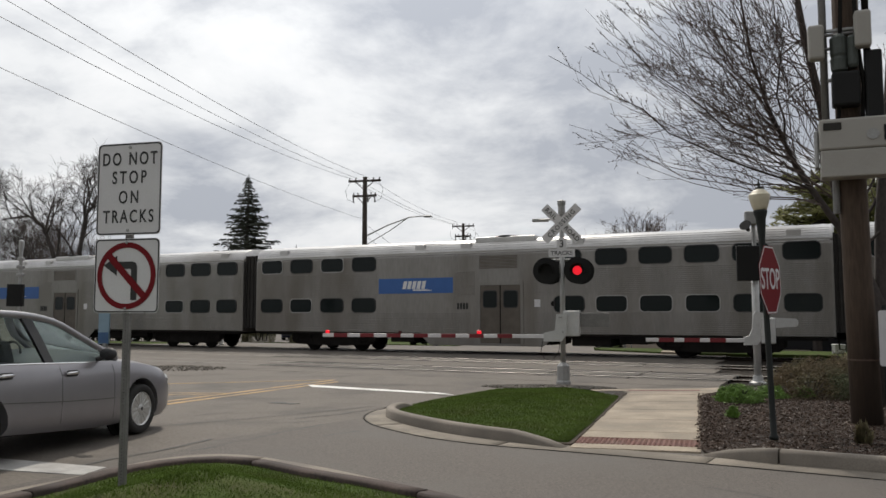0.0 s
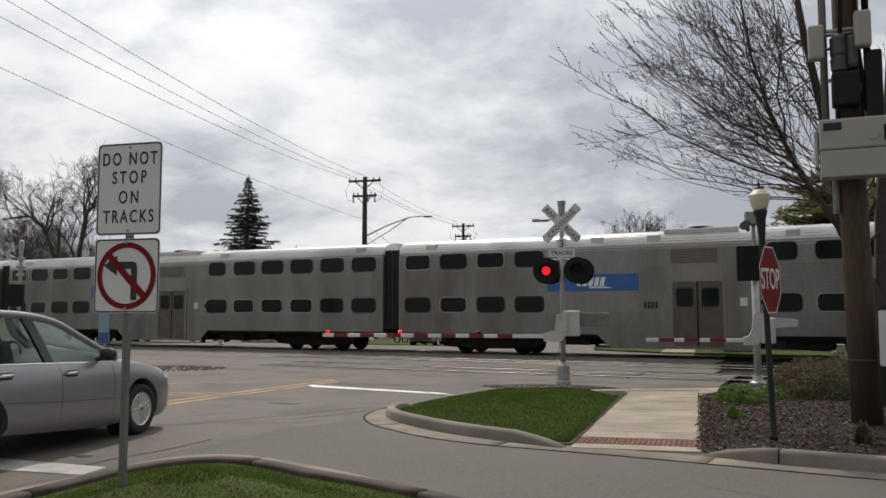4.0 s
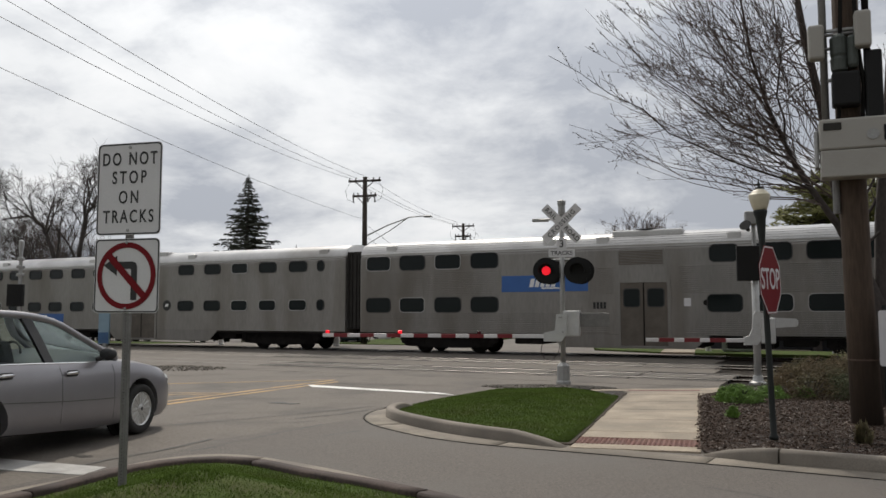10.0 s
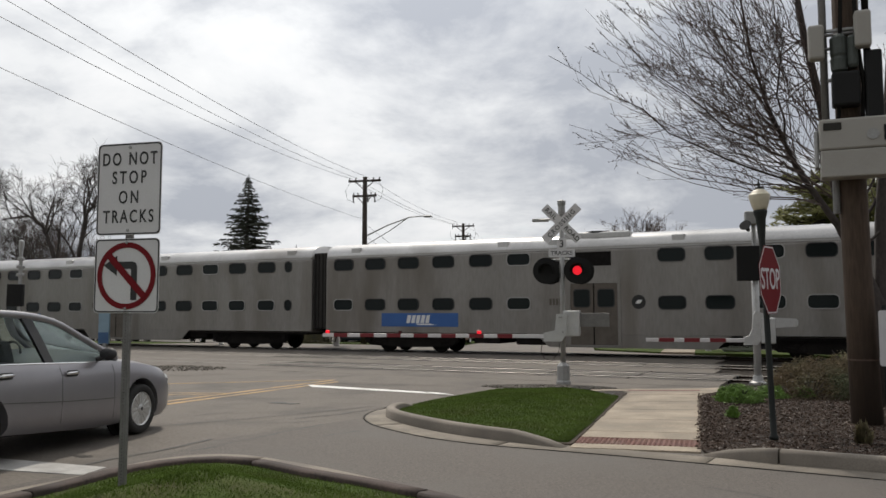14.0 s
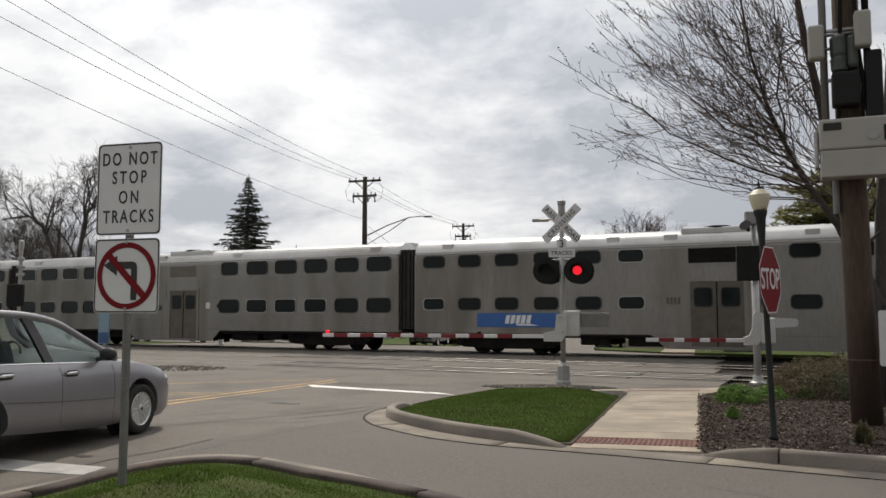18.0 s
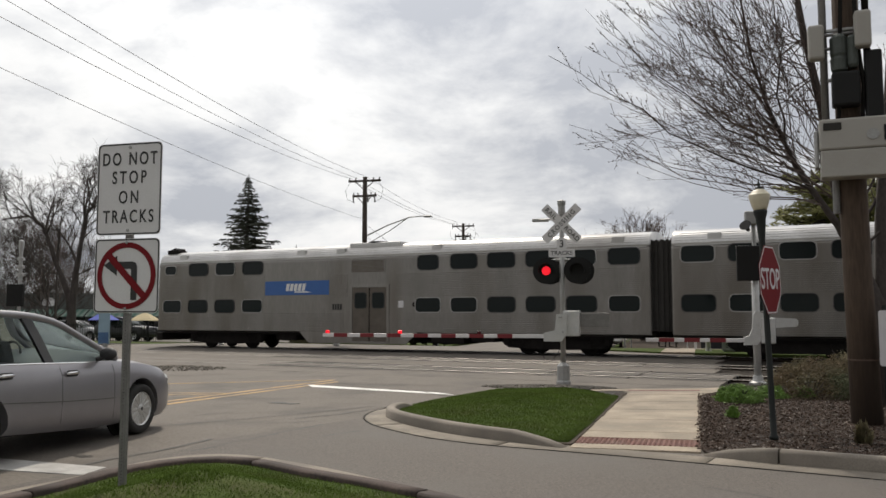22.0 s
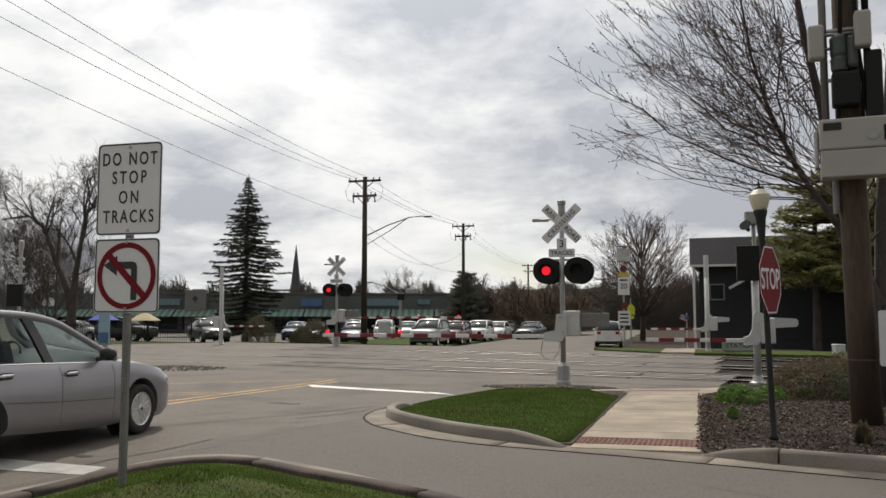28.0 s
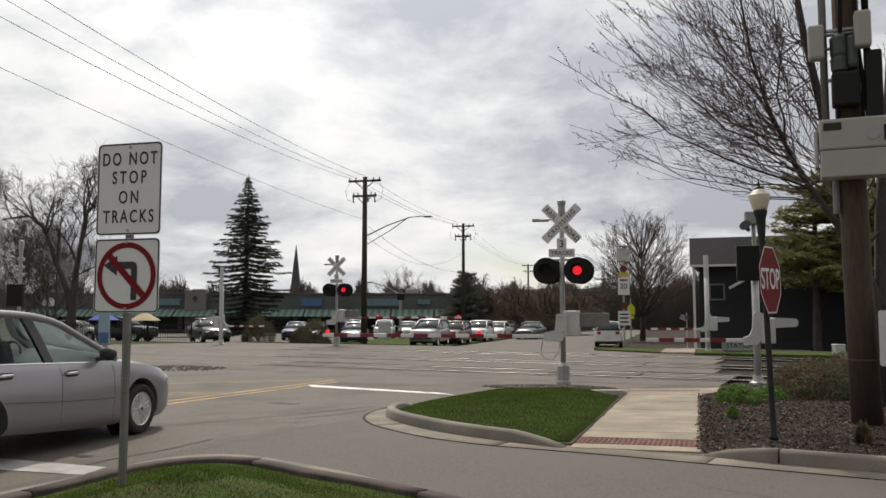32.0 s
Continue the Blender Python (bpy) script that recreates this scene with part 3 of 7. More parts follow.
# ---------------------------------------------------------------- tracks
solid("ballast_bed", slab([ta(-400, 19.6), ta(400, 19.6), ta(400, 36.2), ta(-400, 36.2)], -0.4, -0.06), BALLAST, "brown grey stone ballast under the tracks", "ballast", "structure")
for i, a in enumerate(TRACKS):
    # crossing: panels of concrete between and beside the rails, from the road's left edge to the sidewalk
    xr = (-2.83, -3.85, -4.62)[i]
    xl = (-17.5, -20.5, -25.0)[i]
    root = new("crossing_%d" % (i + 1))
    tagged(root, "worn concrete and asphalt level crossing panels with flangeways", "level crossing", "", "structure")
    for s in (-1, 1):
        for w0, w1 in ((0.45, 0.70), (0.805, 1.2)):
            part("flangeway", slab([ta(xl, a + s * w0), ta(xr, a + s * w0), ta(xr, a + s * w1), ta(xl, a + s * w1)], -0.2, 0.003), RUBBER, root, "dark rubber flangeway filler")
    for j, (a0, a1) in enumerate(((a - 0.45, a + 0.45), (a - 1.5, a - 1.2), (a + 1.2, a + 1.5))):
        n = round((xr - xl) / 2.44)
        for k in range(n):
            t0, t1 = xl + (xr - xl) * k / n, xl + (xr - xl) * (k + 1) / n
            part("crossing_panel", slab([ta(t0 + 0.03, a0), ta(t1 - 0.03, a0), ta(t1 - 0.03, a1), ta(t0 + 0.03, a1)], -0.2, 0.006, bevel=0.012), PANEL, root)
    rail_root = new("track_%d" % (i + 1))
    tagged(rail_root, "steel rails on sleepers with bright worn heads", "railway track", "", "structure")
    for s in (-0.7525, 0.7525):
        prof = [(-0.07, -0.17), (-0.07, -0.155), (-0.01, -0.13), (-0.01, -0.04), (-0.04, -0.03), (-0.04, -0.001), (-0.026, 0.006), (0.026, 0.006), (0.04, -0.001), (0.04, -0.03), (0.01, -0.04), (0.01, -0.13), (0.07, -0.155), (0.07, -0.17)]
        bm = bmesh.new()
        rings = []
        for t in (-300, -60, 0, 60, 300):
            rings.append([bm.verts.new((*ta(t, a + s + y), z + 0.003)) for y, z in prof])
        for r0, r1 in zip(rings, rings[1:]):
            for k in range(len(prof)):
                bm.faces.new((r0[k], r0[(k + 1) % len(prof)], r1[(k + 1) % len(prof)], r1[k]))
        bmesh.ops.recalc_face_normals(bm, faces=bm.faces)
        rail = part("rail", bm, RAIL, rail_root)
        rail.data.materials.append(RAIL_SIDE)
        for f in rail.data.polygons:
            f.material_index = 0 if f.center.z > -0.004 else 1
    bm = bmesh.new()
    for k in range(60):
        t = xr + 0.3 + k * 0.55
        x, y = ta(t, a)
        b0 = box(-0.11, -1.3, -0.25, 0.11, 1.3, -0.05)
        bmesh.ops.transform(b0, matrix=pose(x, y, 0, 0, 0, -26.5), verts=b0.verts)
        me = bpy.data.meshes.new("t"); b0.to_mesh(me); b0.free(); bm.from_mesh(me); bpy.data.meshes.remove(me)
    sl = part("sleepers", bm, SLEEPER, rail_root)
    sl["kind"] = "stuff"
# asphalt between the tracks
for a0, a1, xl, xr in ((19.5, 21.08, -17.5, -2.85), (24.12, 25.83, -20, -3.6), (28.87, 31.48, -23, -4.3), (34.52, 40.5, -26, -6.0)):
    solid("road_between_tracks", slab([ta(xl, a0), ta(xr, a0), ta(xr, a1), ta(xl, a1)], -0.3, 0.003), ASPHALT, "grey asphalt strip between the tracks", "road", "structure")

# ---------------------------------------------------------------- road markings
def marking(name, c, label, material=WHITE_LINE, z=0.006):
    solid(name, slab(c, -0.001, z), material, label, "road marking", "structure")


marking("stop_line", [(-3.12, 19.3), (-2.95, 18.75), (0.25, 16.85), (-0.1, 17.35)], "white painted stop line before the tracks")
marking("crosswalk_line", [(-5.6, 9.62), (-4.5, 9.22), (-3.55, 8.85), (-3.62, 8.43), (-4.6, 8.72), (-5.9, 9.15)], "white painted bar across the side street", WORN_WHITE, 0.009)
for w0, w1, w2, w3 in (((-6.9, 12.2), (-2.73, 20.85), (-2.67, 20.72), (-6.75, 12.1)), ((-6.72, 11.7), (-2.6, 20.3), (-2.52, 20.2), (-6.58, 11.62)), ((-9.5, 17.55), (-4.5, 17.29), (-4.45, 17.19), (-9.5, 17.43)), ((-9.0, 17.05), (-4.4, 16.92), (-4.35, 16.83), (-9.0, 16.93)), ((-8.0, 19.2), (-2.72, 20.85), (-2.7, 20.75), (-8.0, 19.1))):
    marking("lane_line", [w0, w1, w2, w3], "worn yellow painted lane line", YELLOW_LINE, 0.005)
for p in ([(-3.9, 8.95), (-3.29, 10.09), (-3.01, 10.91)], [(-2.96, 9.9), (-2.31, 11.27), (-1.78, 12.31)], [(-3.25, 15.4), (-3.0, 15.15), (-2.6, 15.11)], [(-2.6, 12.4), (-1.9, 12.7), (-1.5, 12.55)], [(-5, 11.5), (-3.0, 13.0), (-1.2, 14.8)], [(-4.6, 13.2), (-3.9, 13.5), (-3.5, 13.9)], [(-2.3, 13.0), (-1.7, 13.6), (-1.0, 14.6)], [(0.4, 15.9), (-0.6, 17.9), (-2.2, 19.1)], [(-6.2, 16.1), (-4.6, 16.3), (-3.9, 16.0)], [(-1.6, 11.1), (-1.2, 11.6), (-1.05, 11.5)], [(1.2, 8.4), (2.4, 7.9), (3.1, 7.2)], [(-1.8, 10.0), (-0.4, 9.2), (0.9, 8.6)]):
    rnd2 = random.Random(int(p[0][0] * 100))
    vs = []
    pts = [Vector((*a, 0)).lerp(Vector((*b, 0)), k / 6) for a, b in zip(p, p[1:]) for k in range(6)] + [Vector((*p[-1], 0))]
    bm = bmesh.new()
    prev = None
    for q in pts:
        q = q + Vector((rnd2.uniform(-0.03, 0.03), rnd2.uniform(-0.03, 0.03), 0))
        w = rnd2.uniform(0.008, 0.025)
        cur = (bm.verts.new(q + Vector((-w, w * 0.4, 0.0065))), bm.verts.new(q + Vector((w, -w * 0.4, 0.0065))))
        if prev:
            bm.faces.new((prev[0], prev[1], cur[1], cur[0]))
        prev = cur
    bmesh.ops.recalc_face_normals(bm, faces=bm.faces)
    solid("tar_seam", bm, TAR, "dark cracked seam in the asphalt", "crack", "structure")
solid("oil_mark", slab([(-3.22, 15.33), (-3.12, 15.5), (-2.95, 15.48), (-2.8, 15.27), (-2.6, 15.18), (-2.75, 15.1), (-2.95, 15.22), (-3.1, 15.27)], -0.001, 0.0065), TAR, "dark oily mark on the asphalt", "stain", "structure")
# far side
solid("far_lawn", slab([(6.98, 38.3), (9.1, 35.2), ta(-7.0, 35.35), ta(60, 35.35), ta(60, 41.8), ta(-1.0, 41.8), rq(43.5, -4.2), rq(42.0, -4.2), rq(40.0, -3.6)], -0.1, 0.07), GRASS, "green lawn beyond the tracks", "lawn", "structure")
solid("sidewalk_far", slab([(9.15, 34.9), (10.4, 34.3), (12.5, 41.0), (11.2, 41.2)], -0.1, 0.085), CONCRETE, "pale concrete sidewalk beyond the tracks", "sidewalk", "structure")
solid("woodland_floor", slab([ta(-1.0, 41.8), ta(200, 41.8), ta(200, 160), rq(200, -4.6), rq(43.5, -4.3)], -0.2, -0.03), FLOOR_BROWN, "dark brown ground beyond the lawn", "ground", "structure")
solid("parking_lot", slab([rq(56, -26.5), rq(56, -140), rq(125, -140), rq(125, -16), rq(70, -16), rq(62, -22)], -0.3, -0.02), ASPHALT_NEW, "dark asphalt car park before the shops", "road", "structure")
solid("far_verge", slab([rq(45.5, -15.6), rq(120, -15.6), rq(120, -26), rq(48.5, -26)], -0.1, 0.06), GRASS, "green verge beyond the tracks", "lawn", "structure")


# ---------------------------------------------------------------- train
CAR_LEN = 25.1


def side_window(parent, w, h, bright, x, z, proto):
    key = (w, h, bright)
    if key not in proto:
        o, i = rounded(w + 0.065, h + 0.065, min(0.2, h * 0.40)), rounded(w, h, min(0.17, h * 0.35))
        g = plate(rounded(w + 0.02, h + 0.02, min(0.17, h * 0.35)), 0.02, y=-0.006)
        proto[key] = (finish("window", ring_plate(o, i, 0.045, -0.03), ALU if bright else GASKET), finish("pane", g, GLASS_DARK))
    fr = new("window", proto[key][0]); fr.parent = parent; fr.matrix_basis = pose(x, -1.525, z)
    pn = new("pane", proto[key][1]); pn.parent = fr
    return fr


def car_shell(old):
    """Body: cross-section swept along the car, with straight sides and a rounded roof."""
    side, roof = bmesh.new(), bmesh.new()
    low = 0.82
    prof = [(-1.40, low), (-1.525, low + 0.06), (-1.525, 4.12), (-1.50, 4.22)]
    prof = prof + [(-y, z) for y, z in prof[::-1]]
    for bm, pr in ((side, prof), (roof, [(s * y, z) for s, q in ((-1, 1), (1, -1)) for y, z in [(1.50, 4.22), (1.49, 4.32), (1.465, 4.42), (1.42, 4.515), (1.35, 4.605), (1.25, 4.69), (1.11, 4.76), (0.93, 4.82), (0.72, 4.86), (0.47, 4.885), (0.2, 4.895)][::q]])):
        rings = []
        for x in (0, 0.06, CAR_LEN - 0.06, CAR_LEN):
            k = 0.985 if x in (0, CAR_LEN) else 1.0
            rings.append([bm.verts.new((x, y * k, z)) for y, z in pr])
        for a, b in zip(rings, rings[1:]):
            for i in range(len(pr)):
                bm.faces.new((a[i], a[(i + 1) % len(pr)], b[(i + 1) % len(pr)], b[i]))
        bm.faces.new(rings[0]); bm.faces.new(rings[-1][::-1])
        bmesh.ops.recalc_face_normals(bm, faces=bm.faces)
    return side, roof


def bars_mark(parent, x, z, w, h, n, material, label):
    """Unread lettering as plain bars."""
    bm = bmesh.new()
    for i in range(n):
        x0 = -w / 2 + w * i / n
        box(x0 + w / n * 0.15, -0.004, -h / 2, x0 + w / n * 0.85, 0.004, h / 2, 0, bm)
    return part("marking", bm, material, parent, label, pose(x, -1.536, z))


PROTO = {}


def bogie(parent, x):
    b = part("bogie", plate([(-2.3, 0.50), (-2.05, 0.30), (-0.75, 0.24), (0.75, 0.24), (2.05, 0.30), (2.3, 0.50), (2.3, 0.80), (-2.3, 0.80)], 0.23, None, -1.16), UNDER, parent, "dark grimy bogie frame", pose(x, 0, 0))
    bm = box(-0.4, -1.15, 0.25, 0.4, -0.97, 0.62, 0.04)
    box(-1.6, 0.95, 0.42, 1.6, 1.12, 0.72, 0.04, bm)
    for s in (-1.3, 1.3):
        box(s - 0.2, -1.2, 0.3, s + 0.2, -0.98, 0.62, 0.05, bm)
        tube([(s, -1.1, 0.6), (s, -1.1, 0.95)], 0.13, 10, bm)
    box(-0.25, -1.0, 0.45, 0.25, 1.0, 0.85, 0.04, bm)
    part("bolster", bm, UNDER, b)
    for s in (-2.1, 2.1):
        bm = box(s - 0.14, -1.22, 0.40, s + 0.14, -1.1, 0.84, 0.04)
        tube([(s * 0.96, -1.2, 0.82), (s * 0.86, -1.24, 0.50), (s * 0.68, -1.24, 0.42), (s * 0.52, -1.2, 0.80)], 0.022, 6, bm)
        part("brake_gear", bm, UNDER, b, "dark brake cylinder and hanging hose")
    for s in (-1.3, 1.3):
        if "wheel" not in PROTO:
            bm = bmesh.new()
            for y0 in (-0.82, 0.69):
                lathe([(0.1, y0), (0.40, y0), (0.42, y0 + 0.02), (0.457, y0 + 0.05), (0.46, y0 + 0.12), (0.1, y0 + 0.13)], 24, bm, pose(0, 0, 0, -90, 0, 0))
            tube([(0, -0.9, 0), (0, 0.9, 0)], 0.08, 10, bm)
            PROTO["wheel"] = finish("wheel", bm, UNDER)
        w = new("wheel", PROTO["wheel"]); w.parent = b; w.matrix_basis = pose(s, 0, 0.46); w["label"] = "dark steel wheelset"
    return b


def rail_car(name_label, old, cab):
    root = thing("rail_car", pose(0, 0, 0), name_label, "train car", "cars of the commuter train")
    steel = STEEL_OLD if old else STEEL
    side, roof = car_shell(old)
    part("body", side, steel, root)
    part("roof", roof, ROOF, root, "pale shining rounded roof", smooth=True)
    bm = box(0.1, -1.53, 4.19, CAR_LEN - 0.1, -1.49, 4.25, 0.012)
    part("gutter_rail", bm, ALU, root)
    if not old:
        bm = bmesh.new()
        for y, z in ((-1.49, 4.32), (-1.465, 4.42), (-1.42, 4.515), (-1.35, 4.605), (-1.25, 4.69)):
            tube([(0.1, y, z), (CAR_LEN - 0.1, y, z)], 0.012, 6, bm)
        part("roof_ribs", bm, ROOF, root, "lengthwise ribs pressed in the roof")["kind"] = "stuff"
    # skirt between the bogies
    bm = bmesh.new()
    x0, x1 = (8.7, 15.2) if not old else (10.0, 17.8)
    for y in (-1.515, 1.49):
        o = [(x0, 1.0), (x0 + 0.7, 0.36), (x1 - 0.7, 0.36), (x1, 1.0)]
        plate(o, 0.03, bm, y)
    part("skirt", bm, steel, root, "lower side skirt under the doors")
    bm = bmesh.new()
    for bx0, bx1, z0 in ((7.3, 8.5, 0.45), (15.6, 17.2, 0.4), (17.5, 18.6, 0.5), (9.2, 14.8, 0.42)):
        box(bx0, -1.25, z0, bx1, 1.25, 1.0, 0.05, bm)
    box(0.3, -1.36, 0.72, CAR_LEN - 0.3, 1.36, 1.02, 0, bm)
    part("underframe", bm, UNDER, root, "dark equipment boxes below the floor")
    for bx in (4.2, CAR_LEN - 3.9):
        bogie(root, bx)
    # end diaphragms and couplers
    for x0, x1 in ((-0.42, 0.02), (CAR_LEN - 0.02, CAR_LEN + 0.42)):
        if cab and x0 < 0:
            continue
        bm = bmesh.new()
        for i in range(5):
            xx = x0 + (x1 - x0) * i / 5
            box(xx, -1.34 + 0.05 * (i % 2), 1.0, xx + (x1 - x0) / 5, 1.34 - 0.05 * (i % 2), 4.5 - 0.05 * (i % 2), 0.03, bm)
        part("diaphragm", bm, BELLOWS, root, "black rubber gangway bellows")
        bm = box(x0 - 0.1, -0.15, 0.75, x1 + 0.1, 0.15, 1.05, 0.03)
        for s in (-0.5,):
            tube([(x0 + 0.05, s, 0.95), ((x0 + x1) / 2 - 0.12, s - 0.1, 0.42), ((x0 + x1) / 2 + 0.12, s - 0.1, 0.40), (x1 - 0.05, s, 0.95)], 0.03, 6, bm)
        part("coupler", bm, UNDER, root)
    # windows
    zu, zl = 3.89, 2.09
    rnd = random.Random(len(name_label) * 7 + old)
    if old:
        xs = [0.95, 2.62, 4.3, 6.0, 7.74, 9.43, 15.56, 17.28, 19.0, 20.7, 22.47]
        for i, x in enumerate(xs):
            side_window(root, 0.98, 0.46, rnd.random() < 0.3, x, zu, PROTO)
            if not 14 < x < 15:
                side_window(root, 0.98, 0.46, rnd.random() < 0.35, x, zl, PROTO)
        for z in (zu, zl):
            side_window(root, 0.34, 0.46, False, 23.75, z, PROTO)
        lx, lz = (2.97, 6.70), (1.71, 1.13)
        dx0, dx1 = 11.57, 13.55
    else:
        xs = [0.95, 2.65, 4.37, 6.07, 15.6, 17.3, 19.0, 20.7, 22.4, 24.1]
        for i, x in enumerate(xs):
            if cab and i == 0:
                side_window(root, 0.72, 0.42, True, 0.8, zu, PROTO)
            else:
                side_window(root, 0.98 if i == 4 else 1.2, 0.6, rnd.random() < 0.3, x, zu, PROTO)
            side_window(root, 1.2, 0.6, rnd.random() < 0.4, x, zl - 0.03, PROTO)
        lx, lz = (6.85, 10.5), (3.22, 2.56)
        dx0, dx1 = 11.72, 13.6
        # horizontal flutes over the long end and between the window rows
        bm = bmesh.new()
        for z0, z1, xa, xb in ((0.95, 1.7, 14.1, CAR_LEN - 0.15), (0.95, 1.7, 0.3, 11.3), (2.45, 3.5, 15.0, CAR_LEN - 0.15), (2.45, 3.5, 0.3, 6.8), (2.45, 3.5, 10.6, 11.5), (2.45, 3.5, 14.0, 15.0)):
            z = z0
            while z < z1:
                box(xa, -1.545, z, xb, -1.515, z + 0.035, 0.006, bm)
                z += 0.075
        part("fluting", bm, STEEL, root, "horizontal corrugated steel strips")["kind"] = "stuff"
    b = part("emblem_panel", box(lx[0], -1.538, lz[1], lx[1], -1.515, lz[0], 0.006), BLUE, root, "blue emblem panel with a white mark")
    mid = (lx[0] + lx[1]) / 2
    bm = bmesh.new()
    for i in range(5):
        x = mid - 0.62 + i * 0.23
        bmk = plate([(x, -0.16), (x + 0.17, -0.16), (x + 0.25, 0.18), (x + 0.08, 0.18)], 0.012, None)
        me = bpy.data.meshes.new("t"); bmk.to_mesh(me); bmk.free(); bm.from_mesh(me); bpy.data.meshes.remove(me)
    bmk = plate([(mid - 0.1, -0.24), (mid + 0.85, -0.24), (mid + 0.55, -0.18), (mid - 0.1, -0.18)], 0.012, None)
    me = bpy.data.meshes.new("t"); bmk.to_mesh(me); bmk.free(); bm.from_mesh(me); bpy.data.meshes.remove(me)
    part("emblem", bm, WHITE_MARK, b, "plain white slanted shapes", pose(0, -1.549, (lz[0] + lz[1]) / 2 + 0.02))
    # doors
    dm = (dx0 + dx1) / 2
    fr = part("door_frame", ring_plate([(dx0 - 0.08, 0.42), (dx1 + 0.08, 0.42), (dx1 + 0.08, 3.0), (dx0 - 0.08, 3.0)], [(dx0 + 0.05, 0.46), (dx1 - 0.05, 0.46), (dx1 - 0.05, 2.86), (dx0 + 0.05, 2.86)], 0.05, -1.55), steel, root)
    for x0, x1 in ((dx0 + 0.05, dm - 0.025), (dm + 0.025, dx1 - 0.05)):
        d = part("door", box(x0, -1.532, 0.46, x1, -1.50, 2.86, 0.01), DOOR_STEEL, root, "brownish steel sliding door leaf with a window")
        w, h = (x1 - x0) * 0.68, 0.66
        part("door_window", plate(rounded(w, h, 0.1), 0.01), GLASS_DARK, d, "", pose((x0 + x1) / 2, -1.538, 2.28))
        part("door_gasket", ring_plate(rounded(w + 0.07, h + 0.07, 0.13), rounded(w - 0.01, h - 0.01, 0.1), 0.02), GASKET, d, "", pose((x0 + x1) / 2, -1.545, 2.28))
    part("door_seal", box(dm - 0.024, -1.536, 0.44, dm + 0.024, -1.50, 2.86), RUBBER, root)
    # louvre over the doors
    lv = part("louvre", ring_plate([(dx0 - 0.05, 3.5), (dx0 + 1.75, 3.5), (dx0 + 1.75, 4.14), (dx0 - 0.05, 4.14)], [(dx0, 3.54), (dx0 + 1.7, 3.54), (dx0 + 1.7, 4.1), (dx0, 4.1)], 0.02, -1.54), steel, root, "ventilation louvre above the doors")
    bm = bmesh.new()
    for i in range(9):
        box(dx0 + 0.01, -1.538, 3.55 + i * 0.06, dx0 + 1.69, -1.53, 3.55 + i * 0.06 + 0.04, 0, bm)
    part("louvre_slats", bm, DOOR_STEEL if not old else UNDER, lv)["kind"] = "stuff"
    if old:
        part("louvre_backing", box(dx0 + 0.005, -1.529, 3.545, dx0 + 1.695, -1.5, 4.095), UNDER, lv)
    # roof hatch, fan and vents
    bm = box(dx0 - 0.3, -1.28, 4.62, dx0 + 2.4, -0.2, 4.90, 0.06)
    part("roof_hatch", bm, ROOF, root, "raised roof hatch")
    part("roof_fan", lathe([(0.55, 4.88), (0.55, 4.93), (0.4, 4.96)], 20, None, Matrix.Translation((dx0 + 1.0, -0.75, 0.0))), UNDER, root, "dark round roof fan")
    for x in (1.3, dx0 - 3.1, dx0 - 0.9, dx0 + 4.0, CAR_LEN - 1.5):
        part("roof_vent", box(x, -1.46, 4.36, x + 0.5, -1.2, 4.66, 0.03), ROOF, root)
    bars_mark(root, lx[1] + 0.45 if not old else 11.0, 2.0 if not old else 2.15, 0.55, 0.26, 4, SIGN_BLACK if not old else DOOR_STEEL, "dark car number drawn as bars")
    if old:
        for z in (1.58, 2.52, 3.42):
            part("side_seam", box(0.1, -1.532, z, CAR_LEN - 0.1, -1.52, z + 0.018), STEEL_OLD, root)
        part("round_emblem", plate(circle(0.27), 0.01), SIGN_BLACK, root, "dark round emblem", pose(14.31, -1.537, 2.12))
        bm = bmesh.new()
        plate([(-0.12, -0.06), (0.06, -0.06), (0.14, 0.08), (-0.04, 0.08)], 0.01, bm)
        part("round_mark", bm, WHITE_MARK, root, "", pose(14.31, -1.546, 2.12))
    else:
        part("notice", box(14.15, -1.537, 1.95, 14.4, -1.52, 2.25), SIGN_WHITE, root, "small pale notice by the door")
        part("fill_cap", plate(circle(0.11), 0.02), UNDER, root, "", pose(14.95, -1.54, 2.08))
    if cab:
        bm = box(0.1, -1.1, 4.72, 0.75, -0.35, 4.98, 0.05)
        for k in range(4):
            tube([(0.2, -1.0 + k * 0.2, 4.95), (0.6, -1.0 + k * 0.2, 5.02)], [0.03, 0.08], 8, bm)
        part("horn_cluster", bm, UNDER, root, "dark horn and bell on the roof")
        bm = box(-0.35, -1.3, 0.35, 0.1, 1.3, 0.75, 0.08)
        part("pilot", bm, UNDER, root, "dark pilot plate at the end")
        part("end_door", box(-0.03, -0.5, 1.0, 0.02, 0.5, 3.1, 0.02), DOOR_STEEL, root)
        for y in (-1.0, 1.0):
            part("cab_window", box(-0.02, y - 0.35, 3.3, 0.02, y + 0.35, 4.0, 0.02), GLASS_DARK, root)
    return root


NEW_LABEL = "stainless steel double-deck train car with large dark windows"
OLD_LABEL = "older dull steel double-deck train car with small windows"
CAB_LABEL = "stainless steel double-deck cab car at the train's end"
new_car, old_car, cab_car = rail_car(NEW_LABEL, False, False), rail_car(OLD_LABEL, True, False), rail_car(CAB_LABEL, False, True)
